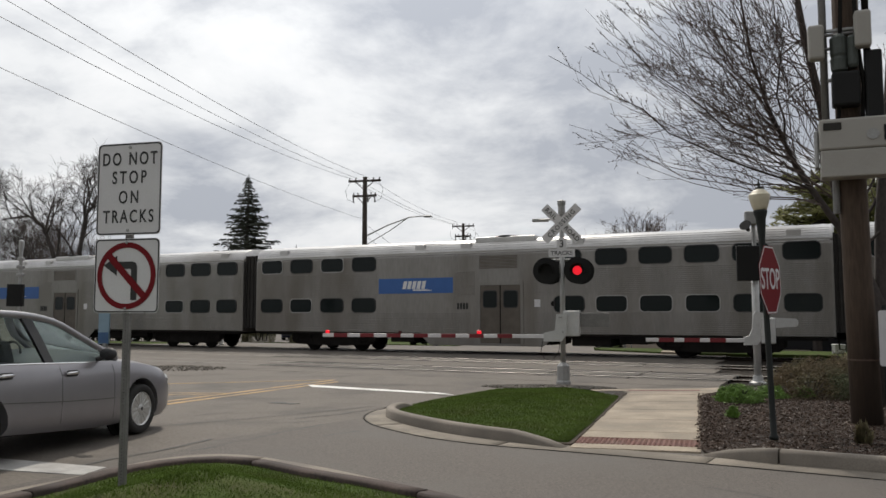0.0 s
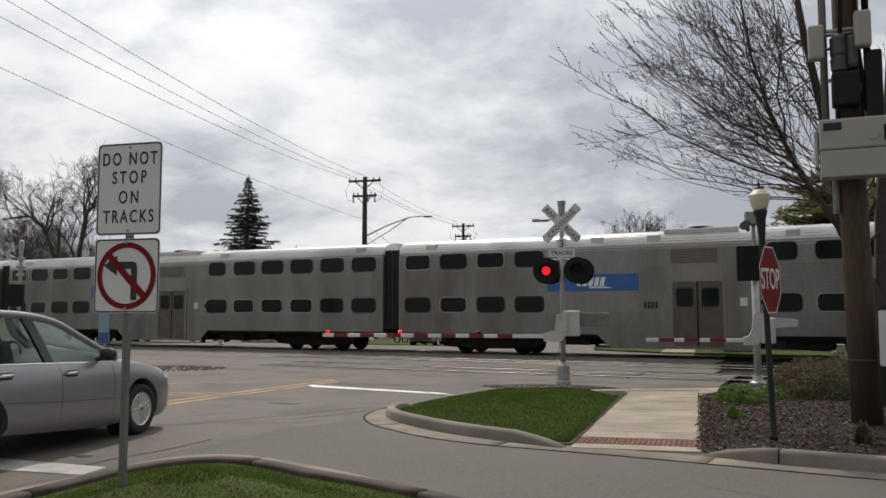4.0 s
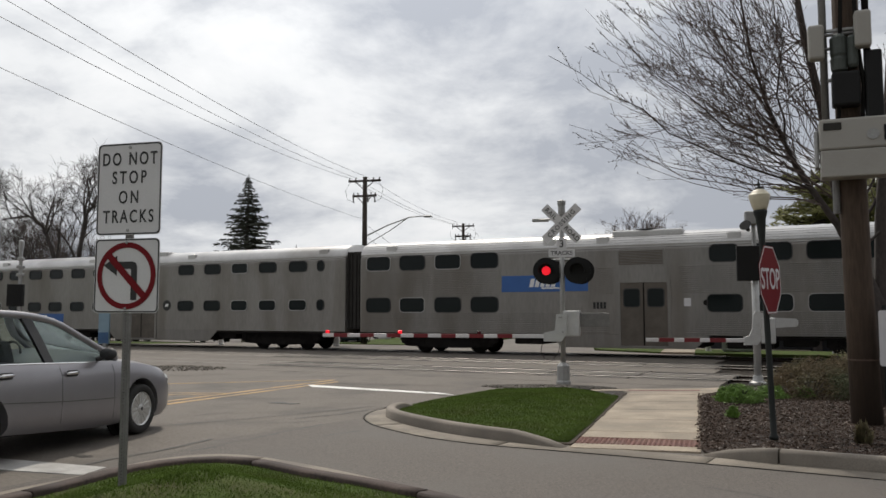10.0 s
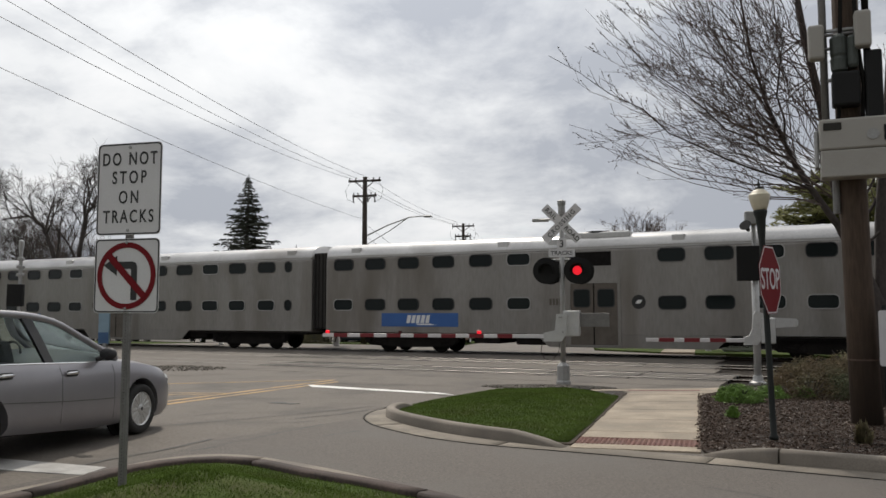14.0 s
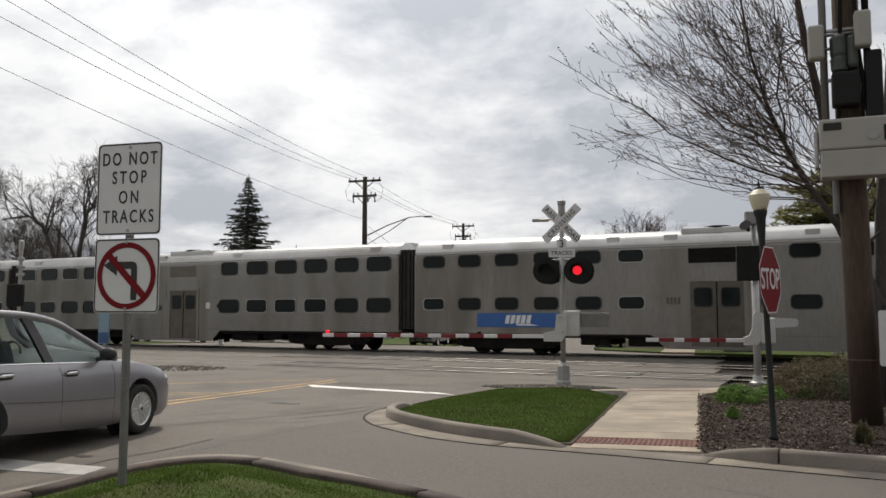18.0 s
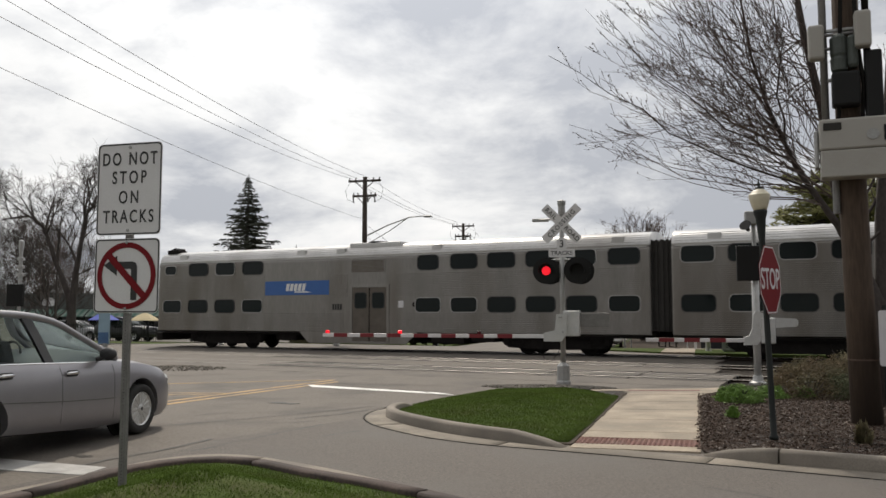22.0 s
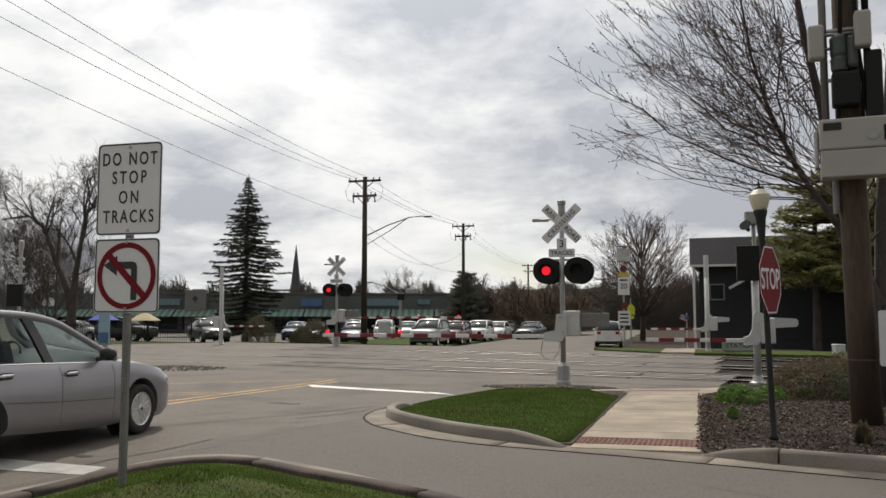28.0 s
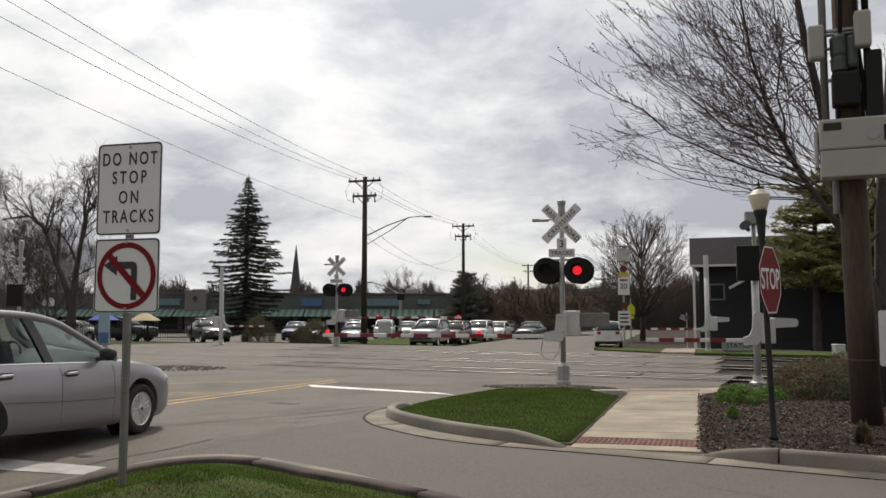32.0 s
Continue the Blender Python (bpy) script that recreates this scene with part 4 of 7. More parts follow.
# order from the front: the gaps between cars lie one pitch apart
TRAIN = [(new_car, 1), (copy_thing(new_car, pose(0, 0, 0)), 0), (copy_thing(new_car, pose(0, 0, 0)), -1), (old_car, -2), (copy_thing(old_car, pose(0, 0, 0)), -3), (copy_thing(new_car, pose(0, 0, 0)), -4), (cab_car, -5)]


# ---------------------------------------------------------------- crossing signals and gates
FLASH = []      # (lit lens, its rest place, side, seconds ahead)
PHASE = 1.1917


def flasher(parent, x, z, y, left, ahead=0.0):
    """A lamp head facing -y with a round background, a hood, and a lens."""
    head = part("lamp_head", lathe([(0.06, 0.22), (0.16, 0.20), (0.19, 0.10), (0.19, 0.0)], 20, None, pose(0, 0, 0, -90, 0, 0)), BLACK_METAL, parent, "black round signal lamp", pose(x, y, z))
    part("background", ring_plate(circle(0.315, 28), circle(0.15, 28), 0.012, -0.006), BLACK_METAL, head, "black round background disc")
    bm = bmesh.new()
    inner, outer = [], []
    for k in range(15):
        a = radians(-20 + 220 * k / 14)
        for lst, dy in ((inner, 0.0), (outer, -0.27 + 0.10 * abs(math.cos(a)))):
            lst.append((bm.verts.new((0.165 * math.cos(a), dy, 0.165 * math.sin(a))), bm.verts.new((0.172 * math.cos(a), dy, 0.172 * math.sin(a)))))
    for k in range(14):
        bm.faces.new((inner[k][0], inner[k + 1][0], outer[k + 1][0], outer[k][0]))
        bm.faces.new((inner[k][1], outer[k][1], outer[k + 1][1], inner[k + 1][1]))
        bm.faces.new((outer[k][0], outer[k + 1][0], outer[k + 1][1], outer[k][1]))
    part("hood", bm, BLACK_METAL, head, smooth=True)
    part("lens", lathe([(0.15, 0.0), (0.14, -0.02), (0.08, -0.032), (0.02, -0.035)], 20, None, pose(0, 0, 0, -90, 0, 0) @ Matrix.Diagonal((1, 1, -1, 1))), RED_DARK, head, "dark red glass lens", pose(0, 0.012, 0))
    lit = part("lit_lens", lathe([(0.105, 0.0), (0.095, -0.02), (0.06, -0.03), (0.02, -0.034)], 20, None, pose(0, 0, 0, -90, 0, 0) @ Matrix.Diagonal((1, 1, -1, 1))), RED_GLOW, head, "glowing red lamp lens", pose(0, -0.008, 0))
    FLASH.append((lit, -0.008, left, ahead))
    return head


def crossbuck(parent, z, y):
    for ang, text in ((45, "RAIL ROAD"), (-45, "CROSSING")):
        yy = y - (0.006 if ang < 0 else 0)
        b = part("crossbuck_blade", plate(rounded(1.15, 0.215, 0.03, 2), 0.004), SIGN_WHITE, parent, "white crossbuck blade with black letters", pose(0, yy, z) @ pose(0, 0, 0, 0, ang, 0))
        if text == "CROSSING":
            words(text, 0.15, SIGN_BLACK, b, pose(0, -0.002, -0.005), 1.28)
        else:
            words("RAIL", 0.15, SIGN_BLACK, b, pose(-0.345, -0.002, -0.005), 1.15)
            words("ROAD", 0.15, SIGN_BLACK, b, pose(0.345, -0.002, -0.005), 1.12)


def gate_arm(parent, length, z, y, lamps=True, n=8, turn=None):
    """A striped arm that reaches to -x from the mechanism."""
    arm = part("gate_arm", box(-length, y - 0.02, z - 0.045, -0.28, y + 0.02, z + 0.045, 0.008), SIGN_WHITE, parent, "white gate arm with red bands")
    if turn:
        arm.matrix_basis = turn
    step = length / n / 1.08
    for k in range(n):
        x1 = -length + 0.3 + k * step
        if x1 + 0.36 < -0.5:
            part("red_band", box(x1, y - 0.024, z - 0.046, x1 + 0.36, y + 0.024, z + 0.046), RED_BAND, arm)
    if lamps:
        for x, mode in ((-0.979 * length, None), (-0.661 * length, True), (-0.33 * length, False)):
            part("arm_lamp", box(x - 0.045, y - 0.012, z + 0.04, x + 0.045, y + 0.012, z + 0.115, 0.01), RED_DARK, arm, "small red gate lamp")
            lit = part("lit_lamp", box(-0.05, -0.017, 0.0, 0.05, 0.017, 0.078, 0.012), RED_GLOW, arm, "glowing red gate lamp", pose(x, y, z + 0.042))
            if mode is not None:
                FLASH.append((lit, None, mode, 0.08))
    return arm


def gate_mechanism(parent, z, y, arm_y):
    m = part("gate_machine", box(0.02, y - 0.18, z + 0.0, 0.40, y + 0.22, z + 0.60, 0.03), ALU_PAINT, parent, "grey painted gate machine housing")
    bm = bmesh.new()
    plate([(-0.42, -0.14), (-0.02, -0.14), (0.10, 0.0), (0.12, 0.5), (-0.12, 0.5), (-0.16, 0.12), (-0.42, 0.06)], 0.05, bm, 0)
    part("arm_bracket", bm, ALU_PAINT, m, "elbow-shaped arm bracket", pose(0, arm_y - 0.03, z + 0.02))
    bm = box(0.4, arm_y + 0.28, z + 0.22, 1.08, arm_y + 0.30, z + 0.54, 0.008)
    part("counterweight", bm, POST, m, "pale counterweight plate")
    for dx, dz in ((-0.05, 0.44), (0.03, 0.1), (0.0, 0.44)):
        part("bolt", lathe([(0.025, 0), (0.025, 0.03)], 8, None, pose(dx, arm_y - 0.03, z + dz, 90, 0, 0)), GALV, m)
    return m


def crossing_signal(at, label, arm=5.95, turn=None, ahead=0.0):
    root = thing("crossing_signal", at, label, "railway signal", "crossing signals")
    part("mast", tube([(0, 0, 0.3), (0, 0, 4.0)], 0.062, 14), GALV, root, "round galvanised mast", smooth=True)
    part("base", lathe([(0.17, 0.0), (0.17, 0.05), (0.15, 0.09), (0.145, 0.42), (0.10, 0.47), (0.075, 0.5)], 8), GALV, root, "cast junction base")
    part("bell", lathe([(0.07, 3.98), (0.085, 4.06), (0.085, 4.2), (0.10, 4.26), (0.10, 4.33), (0.03, 4.36)], 14), GALV, root, "grey bell on the mast top")
    crossbuck(root, 3.78, -0.085)
    a = part("plate_three", plate(rounded(0.23, 0.26, 0.02, 2), 0.004), SIGN_WHITE, root, "white plate with a number", pose(0, -0.08, 3.30))
    words("3", 0.24, SIGN_BLACK, a, pose(0, -0.002, -0.01))
    b = part("plate_tracks", plate(rounded(0.62, 0.2, 0.02, 2), 0.004), SIGN_WHITE, root, "white plate with black letters", pose(0, -0.086, 3.08))
    words("TRACKS", 0.135, SIGN_BLACK, b, pose(0, -0.002, -0.005), 1.05)
    part("cross_arm", tube([(-0.4, 0, 2.92), (0.4, 0, 2.92)], 0.03, 10), GALV, root)
    for x, left in ((-0.365, True), (0.365, False)):
        flasher(root, x, 2.66, -0.14, left, ahead)
        part("rear_lamp", lathe([(0.315, 0.0), (0.315, 0.012), (0.19, 0.014), (0.19, 0.15), (0.1, 0.22)], 24, None, pose(x + 0.06, 0.22, 2.66, -90, 0, 0)), BLACK_METAL, root, "black lamp facing the other way")
        part("lamp_stem", tube([(x, 0, 2.92), (x, 0.0, 2.66)], 0.028, 8), GALV, root)
    bm = tube([(0.02, 0.0, 3.9), (-0.62, 0.35, 3.93)], 0.025, 6)
    box(-0.75, 0.3, 3.88, -0.35, 0.36, 3.96, 0.01, bm)
    part("rear_blade", bm, GALV, root, "edge of a sign facing the other way")
    gate_mechanism(root, 1.12, 0.0, -0.26)
    gate_arm(root, arm, 1.12, -0.26, turn=turn)
    part("cable", tube([(-0.45, -0.24, 1.0), (-0.5, -0.2, 0.75), (-0.42, -0.15, 0.6), (-0.25, -0.1, 0.55), (-0.1, -0.06, 0.75), (-0.05, -0.06, 1.05)], 0.008, 5), RUBBER, root)
    return root


crossing_signal(pose(2.83, 19.56, 0.0, 0, 0, -14), "grey crossing signal mast with crossbuck, red lamps and lowered gate")


def sidewalk_gate(at, label, arm, box_side):
    root = thing("pedestrian_gate", at, label, "railway gate", "crossing gates")
    part("mast", tube([(0, 0, 0.0), (0, 0, 3.25)], 0.085, 14), ALU_PAINT, root, "white painted mast", smooth=True)
    part("base", lathe([(0.2, 0), (0.2, 0.04), (0.12, 0.07), (0.11, 0.2)], 10), ALU_PAINT, root)
    bm = bmesh.new()
    plate([(-0.32, -0.12), (-0.02, -0.12), (0.08, 0.02), (0.13, 0.18), (0.13, 0.62), (-0.04, 0.68), (-0.1, 0.6), (-0.13, 0.25), (-0.2, 0.1), (-0.32, 0.06)], 0.12, bm, -0.06)
    part("arm_bracket", bm, ALU_PAINT, root, "white elbow-shaped arm bracket", pose(0.02, -0.1, 1.03))
    bm = bmesh.new()
    for yy in (-0.14, 0.1):
        plate([(0.1, 0.18), (0.85, 0.22), (0.9, 0.26), (0.9, 0.37), (0.85, 0.41), (0.1, 0.45)], 0.03, bm, yy)
    part("counterweight", bm, ALU_PAINT, root, "white counterweight arm", pose(0.0, 0, 1.12))
    part("machine", box(0.08, -0.2, 0.95, 0.4, 0.22, 1.55, 0.03), ALU_PAINT, root)
    gate_arm(root, arm, 1.02, -0.14, False, 4)
    if box_side:
        part("blank_sign", box(-0.42, -0.2, 2.42, 0.12, -0.05, 3.25, 0.02), BLACK_METAL, root, "black unlit sign case")
        part("speaker_horn", lathe([(0.04, 0.0), (0.06, 0.12), (0.14, 0.22)], 12, None, pose(-0.12, -0.1, 3.62, 60, 0, -30)), BLACK_METAL, root, "dark bell")
        bm = box(-0.2, -0.12, 3.75, 0.1, 0.1, 4.08, 0.03)
        tube([(0, 0, 3.2), (0, 0, 3.9)], 0.05, 8, bm)
        part("top_box", bm, GALV, root, "grey box on the mast top")
    return root


sidewalk_gate(pose(7.40, 19.56, 0, 0, 0, -14), "white sidewalk gate with lowered striped arm and black sign case", 2.54, True)
# the far side's signal, its gate, and the masts beside it
crossing_signal(pose(-5.72, 44.5, 0.0, 0, 0, -10) @ Matrix.Scale(1.12, 4), "grey crossing signal with red lamps beyond the tracks", 6.0, pose(0, 0, 0.22, 0, 0, 180), 0.1)
g = sidewalk_gate(pose(-12.34, 46.2, 0, 0, 0, 166), "white gate with raised counterweight beyond the tracks", 2.5, False)
part("tall_mast", tube([(0, 0.1, 0), (0, 0.1, 4.3)], 0.1, 10), ALU_PAINT, g)
g = sidewalk_gate(pose(11.5, 36.0, 0, 0, 0, -14), "white sidewalk gate beyond the tracks", 2.4, False)
part("tall_mast", tube([(0, 0.1, 0), (0, 0.1, 4.25)], 0.11, 10), ALU_PAINT, g)
# left-hand signal seen behind the car
root = thing("signal_mast", pose(-16.15, 31.5, 0), "grey signal mast with a black sign case seen from behind", "railway signal", "crossing signals")
part("mast", tube([(0, 0, 0), (0, 0, 4.1)], 0.07, 12), GALV, root)
part("sign_case", box(-0.45, -0.1, 1.95, 0.15, 0.1, 2.8, 0.02), BLACK_METAL, root, "black unlit sign case")
part("bell", lathe([(0.08, 4.1), (0.1, 4.2), (0.1, 4.45), (0.04, 4.5)], 12), GALV, root)
for z in (3.4, 3.1, 3.7):
    part("bracket", box(-0.12, -0.1, z, 0.12, 0.1, z + 0.12, 0.02), GALV, root)

# ---------------------------------------------------------------- signs
root = thing("road_sign", pose(-2.585, 6.75, 0.1, 0, 0, -15), "white regulatory signs with black and red legends on a steel post", "road sign")
bm = box(-0.022, 0.0, 0.0, 0.022, 0.006, 2.9)
box(-0.028, 0.0, 0.0, -0.018, 0.035, 2.9, 0, bm)
box(0.018, 0.0, 0.0, 0.028, 0.035, 2.9, 0, bm)
part("post", bm, POST, root, "perforated steel channel post")
bm = bmesh.new()
for i in range(60):
    lathe([(0.0035, 0), (0.0035, 0.004)], 6, bm, pose(0, -0.0005, 0.08 + i * 0.025, 90, 0, 0))
part("post_holes", bm, RUBBER, root)
s1 = part("sign_plate", plate(rounded(0.61, 0.765, 0.04), 0.003), SIGN_WHITE, root, "white sign reading do not stop on tracks", pose(0.0, -0.012, 2.543))
part("border", ring_plate(rounded(0.60, 0.755, 0.037), rounded(0.578, 0.733, 0.03), 0.002), SIGN_BLACK, s1, "", pose(0, -0.0015, 0))
for text, z, sp in (("DO", 0.245, 1.12), ("NOT", 0.245, 1.12), ("STOP", 0.09, 1.22), ("ON", -0.075, 1.2), ("TRACKS", -0.235, 1.12)):
    words(text, 0.148, SIGN_BLACK, s1, pose({"DO": -0.17, "NOT": 0.125}.get(text, 0.0), -0.001, z), sp * 1.18, squeeze=0.72)
s2 = part("sign_plate", plate(rounded(0.61, 0.61, 0.04), 0.003), SIGN_WHITE, root, "white sign forbidding left turns", pose(0.0, -0.012, 1.826))
part("border", ring_plate(rounded(0.60, 0.60, 0.037), rounded(0.578, 0.578, 0.03), 0.002), SIGN_BLACK, s2, "", pose(0, -0.0015, 0))
arrow = bmesh.new()
plate([(0.045, -0.2), (0.10, -0.2), (0.10, 0.07), (0.09, 0.1), (0.06, 0.115), (-0.09, 0.115), (-0.09, 0.165), (-0.215, 0.085), (-0.09, 0.0), (-0.09, 0.055), (0.035, 0.055), (0.045, 0.045)], 0.002, arrow, -0.003)
part("turn_arrow", arrow, SIGN_BLACK, s2, "black left-turn arrow")
part("prohibition_ring", ring_plate(circle(0.275, 40), circle(0.23, 40), 0.002, -0.0045), SIGN_RED, s2, "red ring")
part("prohibition_bar", plate([(-0.195, 0.155), (-0.155, 0.195), (0.195, -0.155), (0.155, -0.195)], 0.002, None, -0.0065), SIGN_RED, s2, "red diagonal bar")
for z in (0.345, -0.345):
    part("bolt", lathe([(0.012, 0), (0.012, 0.008), (0.006, 0.01)], 8, None, pose(0, -0.001, z, 90, 0, 0)), GALV, s1)
for z in (0.27, -0.27):
    part("bolt", lathe([(0.012, 0), (0.012, 0.012), (0.006, 0.014)], 8, None, pose(0, -0.001, z, 90, 0, 0)), GALV, s2)

# lamp post with the stop sign
LAMP_GLASS = mat("frosted_lamp_glass", (0.60, 0.55, 0.42), 0.35, var=0.08, scale=6, spec=0.5)
DARK_GREEN = mat("dark_green_enamel", (0.008, 0.011, 0.010), 0.7, var=0.2, scale=5)
root = thing("street_lamp", pose(4.135, 10.46, 0.06, 0, -1.7, 0), "dark green decorative lamp post with a frosted globe", "street lamp")
part("post", lathe([(0.056, 0.0), (0.056, 0.04), (0.040, 0.06), (0.037, 0.5), (0.036, 1.5), (0.036, 2.44), (0.043, 2.54), (0.056, 2.68), (0.061, 2.77), (0.085, 2.85), (0.085, 2.88), (0.056, 2.89)], 16), DARK_GREEN, root, smooth=True)
globe = part("globe", lathe([(0.08, 2.885), (0.092, 2.91), (0.118, 3.0), (0.132, 3.055), (0.130, 3.07)], 20), LAMP_GLASS, root, "frosted acorn-shaped globe", smooth=True)
part("globe_cap", lathe([(0.134, 3.07), (0.134, 3.08), (0.112, 3.10), (0.108, 3.105), (0.085, 3.13), (0.05, 3.155)], 20), LAMP_GLASS, globe, "stepped frosted glass cap")
part("finial", lathe([(0.06, 3.155), (0.045, 3.175), (0.014, 3.19), (0.026, 3.22), (0.008, 3.245), (0.008, 3.29)], 12), DARK_GREEN, root)
root = thing("stop_sign", pose(4.135, 10.46, 0.06, 0, -1.7, 0) @ pose(0, 0, 0, 0, 0, 52), "red octagonal stop sign on the lamp post", "stop sign")
octo = [(0.428 / math.cos(radians(22.5)) * math.cos(radians(22.5 + 45 * k)), 0.428 / math.cos(radians(22.5)) * math.sin(radians(22.5 + 45 * k))) for k in range(8)]
s = part("sign_plate", plate(octo, 0.004), SIGN_RED, root, "red octagon", pose(0, -0.075, 1.99))
part("border", ring_plate([(x * 0.985, z * 0.985) for x, z in octo], [(x * 0.945, z * 0.945) for x, z in octo], 0.002), SIGN_WHITE, s, "white edge line", pose(0, -0.0015, 0))
words("STOP", 0.37, SIGN_WHITE, s, pose(0, -0.001, 0), 1.0, squeeze=0.86)
part("bracket", box(-0.02, -0.07, 1.75, 0.02, -0.03, 2.25, 0.004), GALV, root)

# small white notice by the pole
root = thing("notice_sign", pose(6.42, 11.8, 0.05, 0, 0, 0), "small white notice on a green post", "sign")
part("post", tube([(-0.12, 0.02, 0), (-0.12, 0.02, 1.7)], 0.03, 8), DARK_GREEN, root)
sp = part("sign_plate", plate(rounded(0.46, 0.79, 0.04), 0.004), SIGN_WHITE, root, "white notice plate", pose(0, -0.03, 1.23))
bm = bmesh.new()
for z in (0.25, 0.1, -0.05, -0.2):
    box(-0.12, -0.003, z, 0.18, 0.0, z + 0.06, 0, bm)
part("marking", bm, DARK_GREEN, sp, "unread lettering as bars")

# ---------------------------------------------------------------- wooden pole with equipment
root = thing("utility_pole", pose(6.09, 12.1, 0.05, 0, 0, -22), "weathered brown wooden utility pole carrying radio equipment", "utility pole")
bm = tube([(0.05, 0.02, 0), (0.0, 0, 2), (-0.03, -0.01, 4), (-0.04, 0, 12)], [0.215, 0.196, 0.19, 0.16], 20)
part("pole", bm, WOOD_POLE, root, smooth=True)
part("cabinet", box(-0.47, -0.55, 3.93, 0.46, -0.2, 4.38, 0.03), mat("cream_enamel", (0.35, 0.335, 0.305), 0.5, var=0.06, scale=2, stain=(0.32, 0.3, 0.27), stain_at=0.62), root, "cream equipment cabinet lid")
cream = bpy.data.materials["cream_enamel"]
cab = part("cabinet_body", box(-0.46, -0.54, 3.53, 0.46, -0.2, 3.925, 0.02), cream, root, "cream equipment cabinet")
part("cabinet_side", box(-0.53, -0.4, 3.7, -0.475, -0.12, 4.25, 0.02), GALV, root)
part("vent_panel", box(-0.42, -0.562, 4.21, -0.18, -0.546, 4.32, 0.01), BELLOWS, root, "grey vent")
part("round_port", lathe([(0.08, 0), (0.08, 0.014)], 16, None, pose(0.22, -0.552, 4.12, 90, 0, 0)), GALV, root)
part("slot", box(0.36, -0.562, 4.02, 0.41, -0.546, 4.24), BLACK_METAL, root)
for x, z0, z1, t in ((-0.47, 5.31, 5.83, -0.35), (0.15, 5.42, 5.96, -0.4)):
    part("antenna", box(x - 0.105, t - 0.1, z0, x + 0.115, t + 0.1, z1, 0.04), cream, root, "pale panel antenna")
part("radio_unit", box(-0.27, -0.42, 4.6, 0.1, -0.16, 5.1, 0.03), BLACK_METAL, root, "dark radio unit")
part("radio_unit", box(0.17, -0.36, 4.0, 0.40, -0.16, 5.4, 0.03), BLACK_METAL, root, "dark radio unit")
for x in (-0.2, 0.12):
    bm = tube([(x, -0.26, 4.3), (x + 0.03, -0.3, 4.9), (x * 0.7, -0.3, 5.6), (x * 0.5, -0.25, 6.5), (x * 0.4, -0.2, 9)], 0.03, 7)
    part("cable", bm, RUBBER, root)
bm = box(-0.46, -0.3, 5.47, 0.16, -0.24, 5.51, 0.01)
box(-0.46, -0.3, 5.68, 0.16, -0.24, 5.72, 0.01, bm)
part("bracket", bm, POST, root)
GEAR = mat("dull_grey_green_casing", (0.065, 0.075, 0.068), 0.6, 0.2, var=0.2, scale=6)
part("splice_case", lathe([(0.06, 5.1), (0.11, 5.14), (0.12, 5.3), (0.105, 5.34), (0.12, 5.38), (0.12, 5.62), (0.07, 5.68)], 14, None, Matrix.Translation((-0.16, -0.3, 0))), GEAR, root, "dull green splice case")
part("splice_case", lathe([(0.05, 5.16), (0.075, 5.2), (0.075, 5.6), (0.04, 5.64)], 12, None, Matrix.Translation((0.02, -0.34, 0))), GEAR, root, "dull green splice case")
for z in (5.0, 5.75):
    part("clamp", box(-0.32, -0.26, z, 0.28, -0.2, z + 0.045, 0.01), GALV, root, "galvanised pole clamp")
part("conduit", tube([(-0.36, -0.2, 4.3), (-0.36, -0.2, 9.5)], 0.055, 10), POST, root, "grey conduit up the pole", smooth=True)
part("conduit", tube([(0.22, -0.2, 5.3), (0.2, -0.2, 9.5)], 0.05, 10), RUBBER, root, "black conduit up the pole", smooth=True)
part("riser", tube([(-0.25, -0.1, 3.05), (-0.25, -0.1, 3.6)], 0.05, 8), POST, root)
for z in (0.9, 1.8, 2.7):
    part("strap", lathe([(0.219 - 0.009 * z, z), (0.219 - 0.009 * z, z + 0.025)], 20, None, Matrix.Translation((0.05 - 0.022 * z, 0.01, 0))), RUST, root)


# ---------------------------------------------------------------- vehicles
TYRE = mat("tyre_rubber", (0.02, 0.019, 0.018), 0.85, var=0.2, scale=8)
ALLOY = mat("silver_alloy", (0.58, 0.58, 0.57), 0.35, 0.6, var=0.08, scale=8)
CHROME = mat("chrome", (0.7, 0.7, 0.7), 0.1, 1.0, var=0.03)
CAR_GLASS = mat("car_glass", (0.030, 0.040, 0.038), 0.08, var=0.1, scale=1, spec=0.4)
SEAT = mat("grey_seat_cloth", (0.09, 0.09, 0.095), 0.9, var=0.15, scale=5)
CLEAR_GLASS = mat("clear_car_glass", (0.40, 0.49, 0.46), 0.03, var=0.03, scale=1, spec=0.6)
CLEAR_GLASS.node_tree.nodes["Principled BSDF"].inputs["Transmission Weight"].default_value = 1.0
CLEAR_GLASS.node_tree.nodes["Principled BSDF"].inputs["IOR"].default_value = 1.12
LAMP_CLEAR = mat("headlight_lens", (0.55, 0.55, 0.54), 0.12, 0.3, var=0.1, scale=12, coat=0.6)
TAIL_RED = mat("tail_light_lens", (0.3, 0.015, 0.015), 0.2, var=0.1)
PLASTIC = mat("dark_trim_plastic", (0.03, 0.03, 0.032), 0.6, var=0.15)
PAINTS = {}


def paint(name, c, metal=0.35, coat=0.4):
    if name not in PAINTS:
        PAINTS[name] = mat(name + "_car_paint", c, 0.3, metal, var=0.06, scale=2.5, fine=120, coat=coat)
    return PAINTS[name]


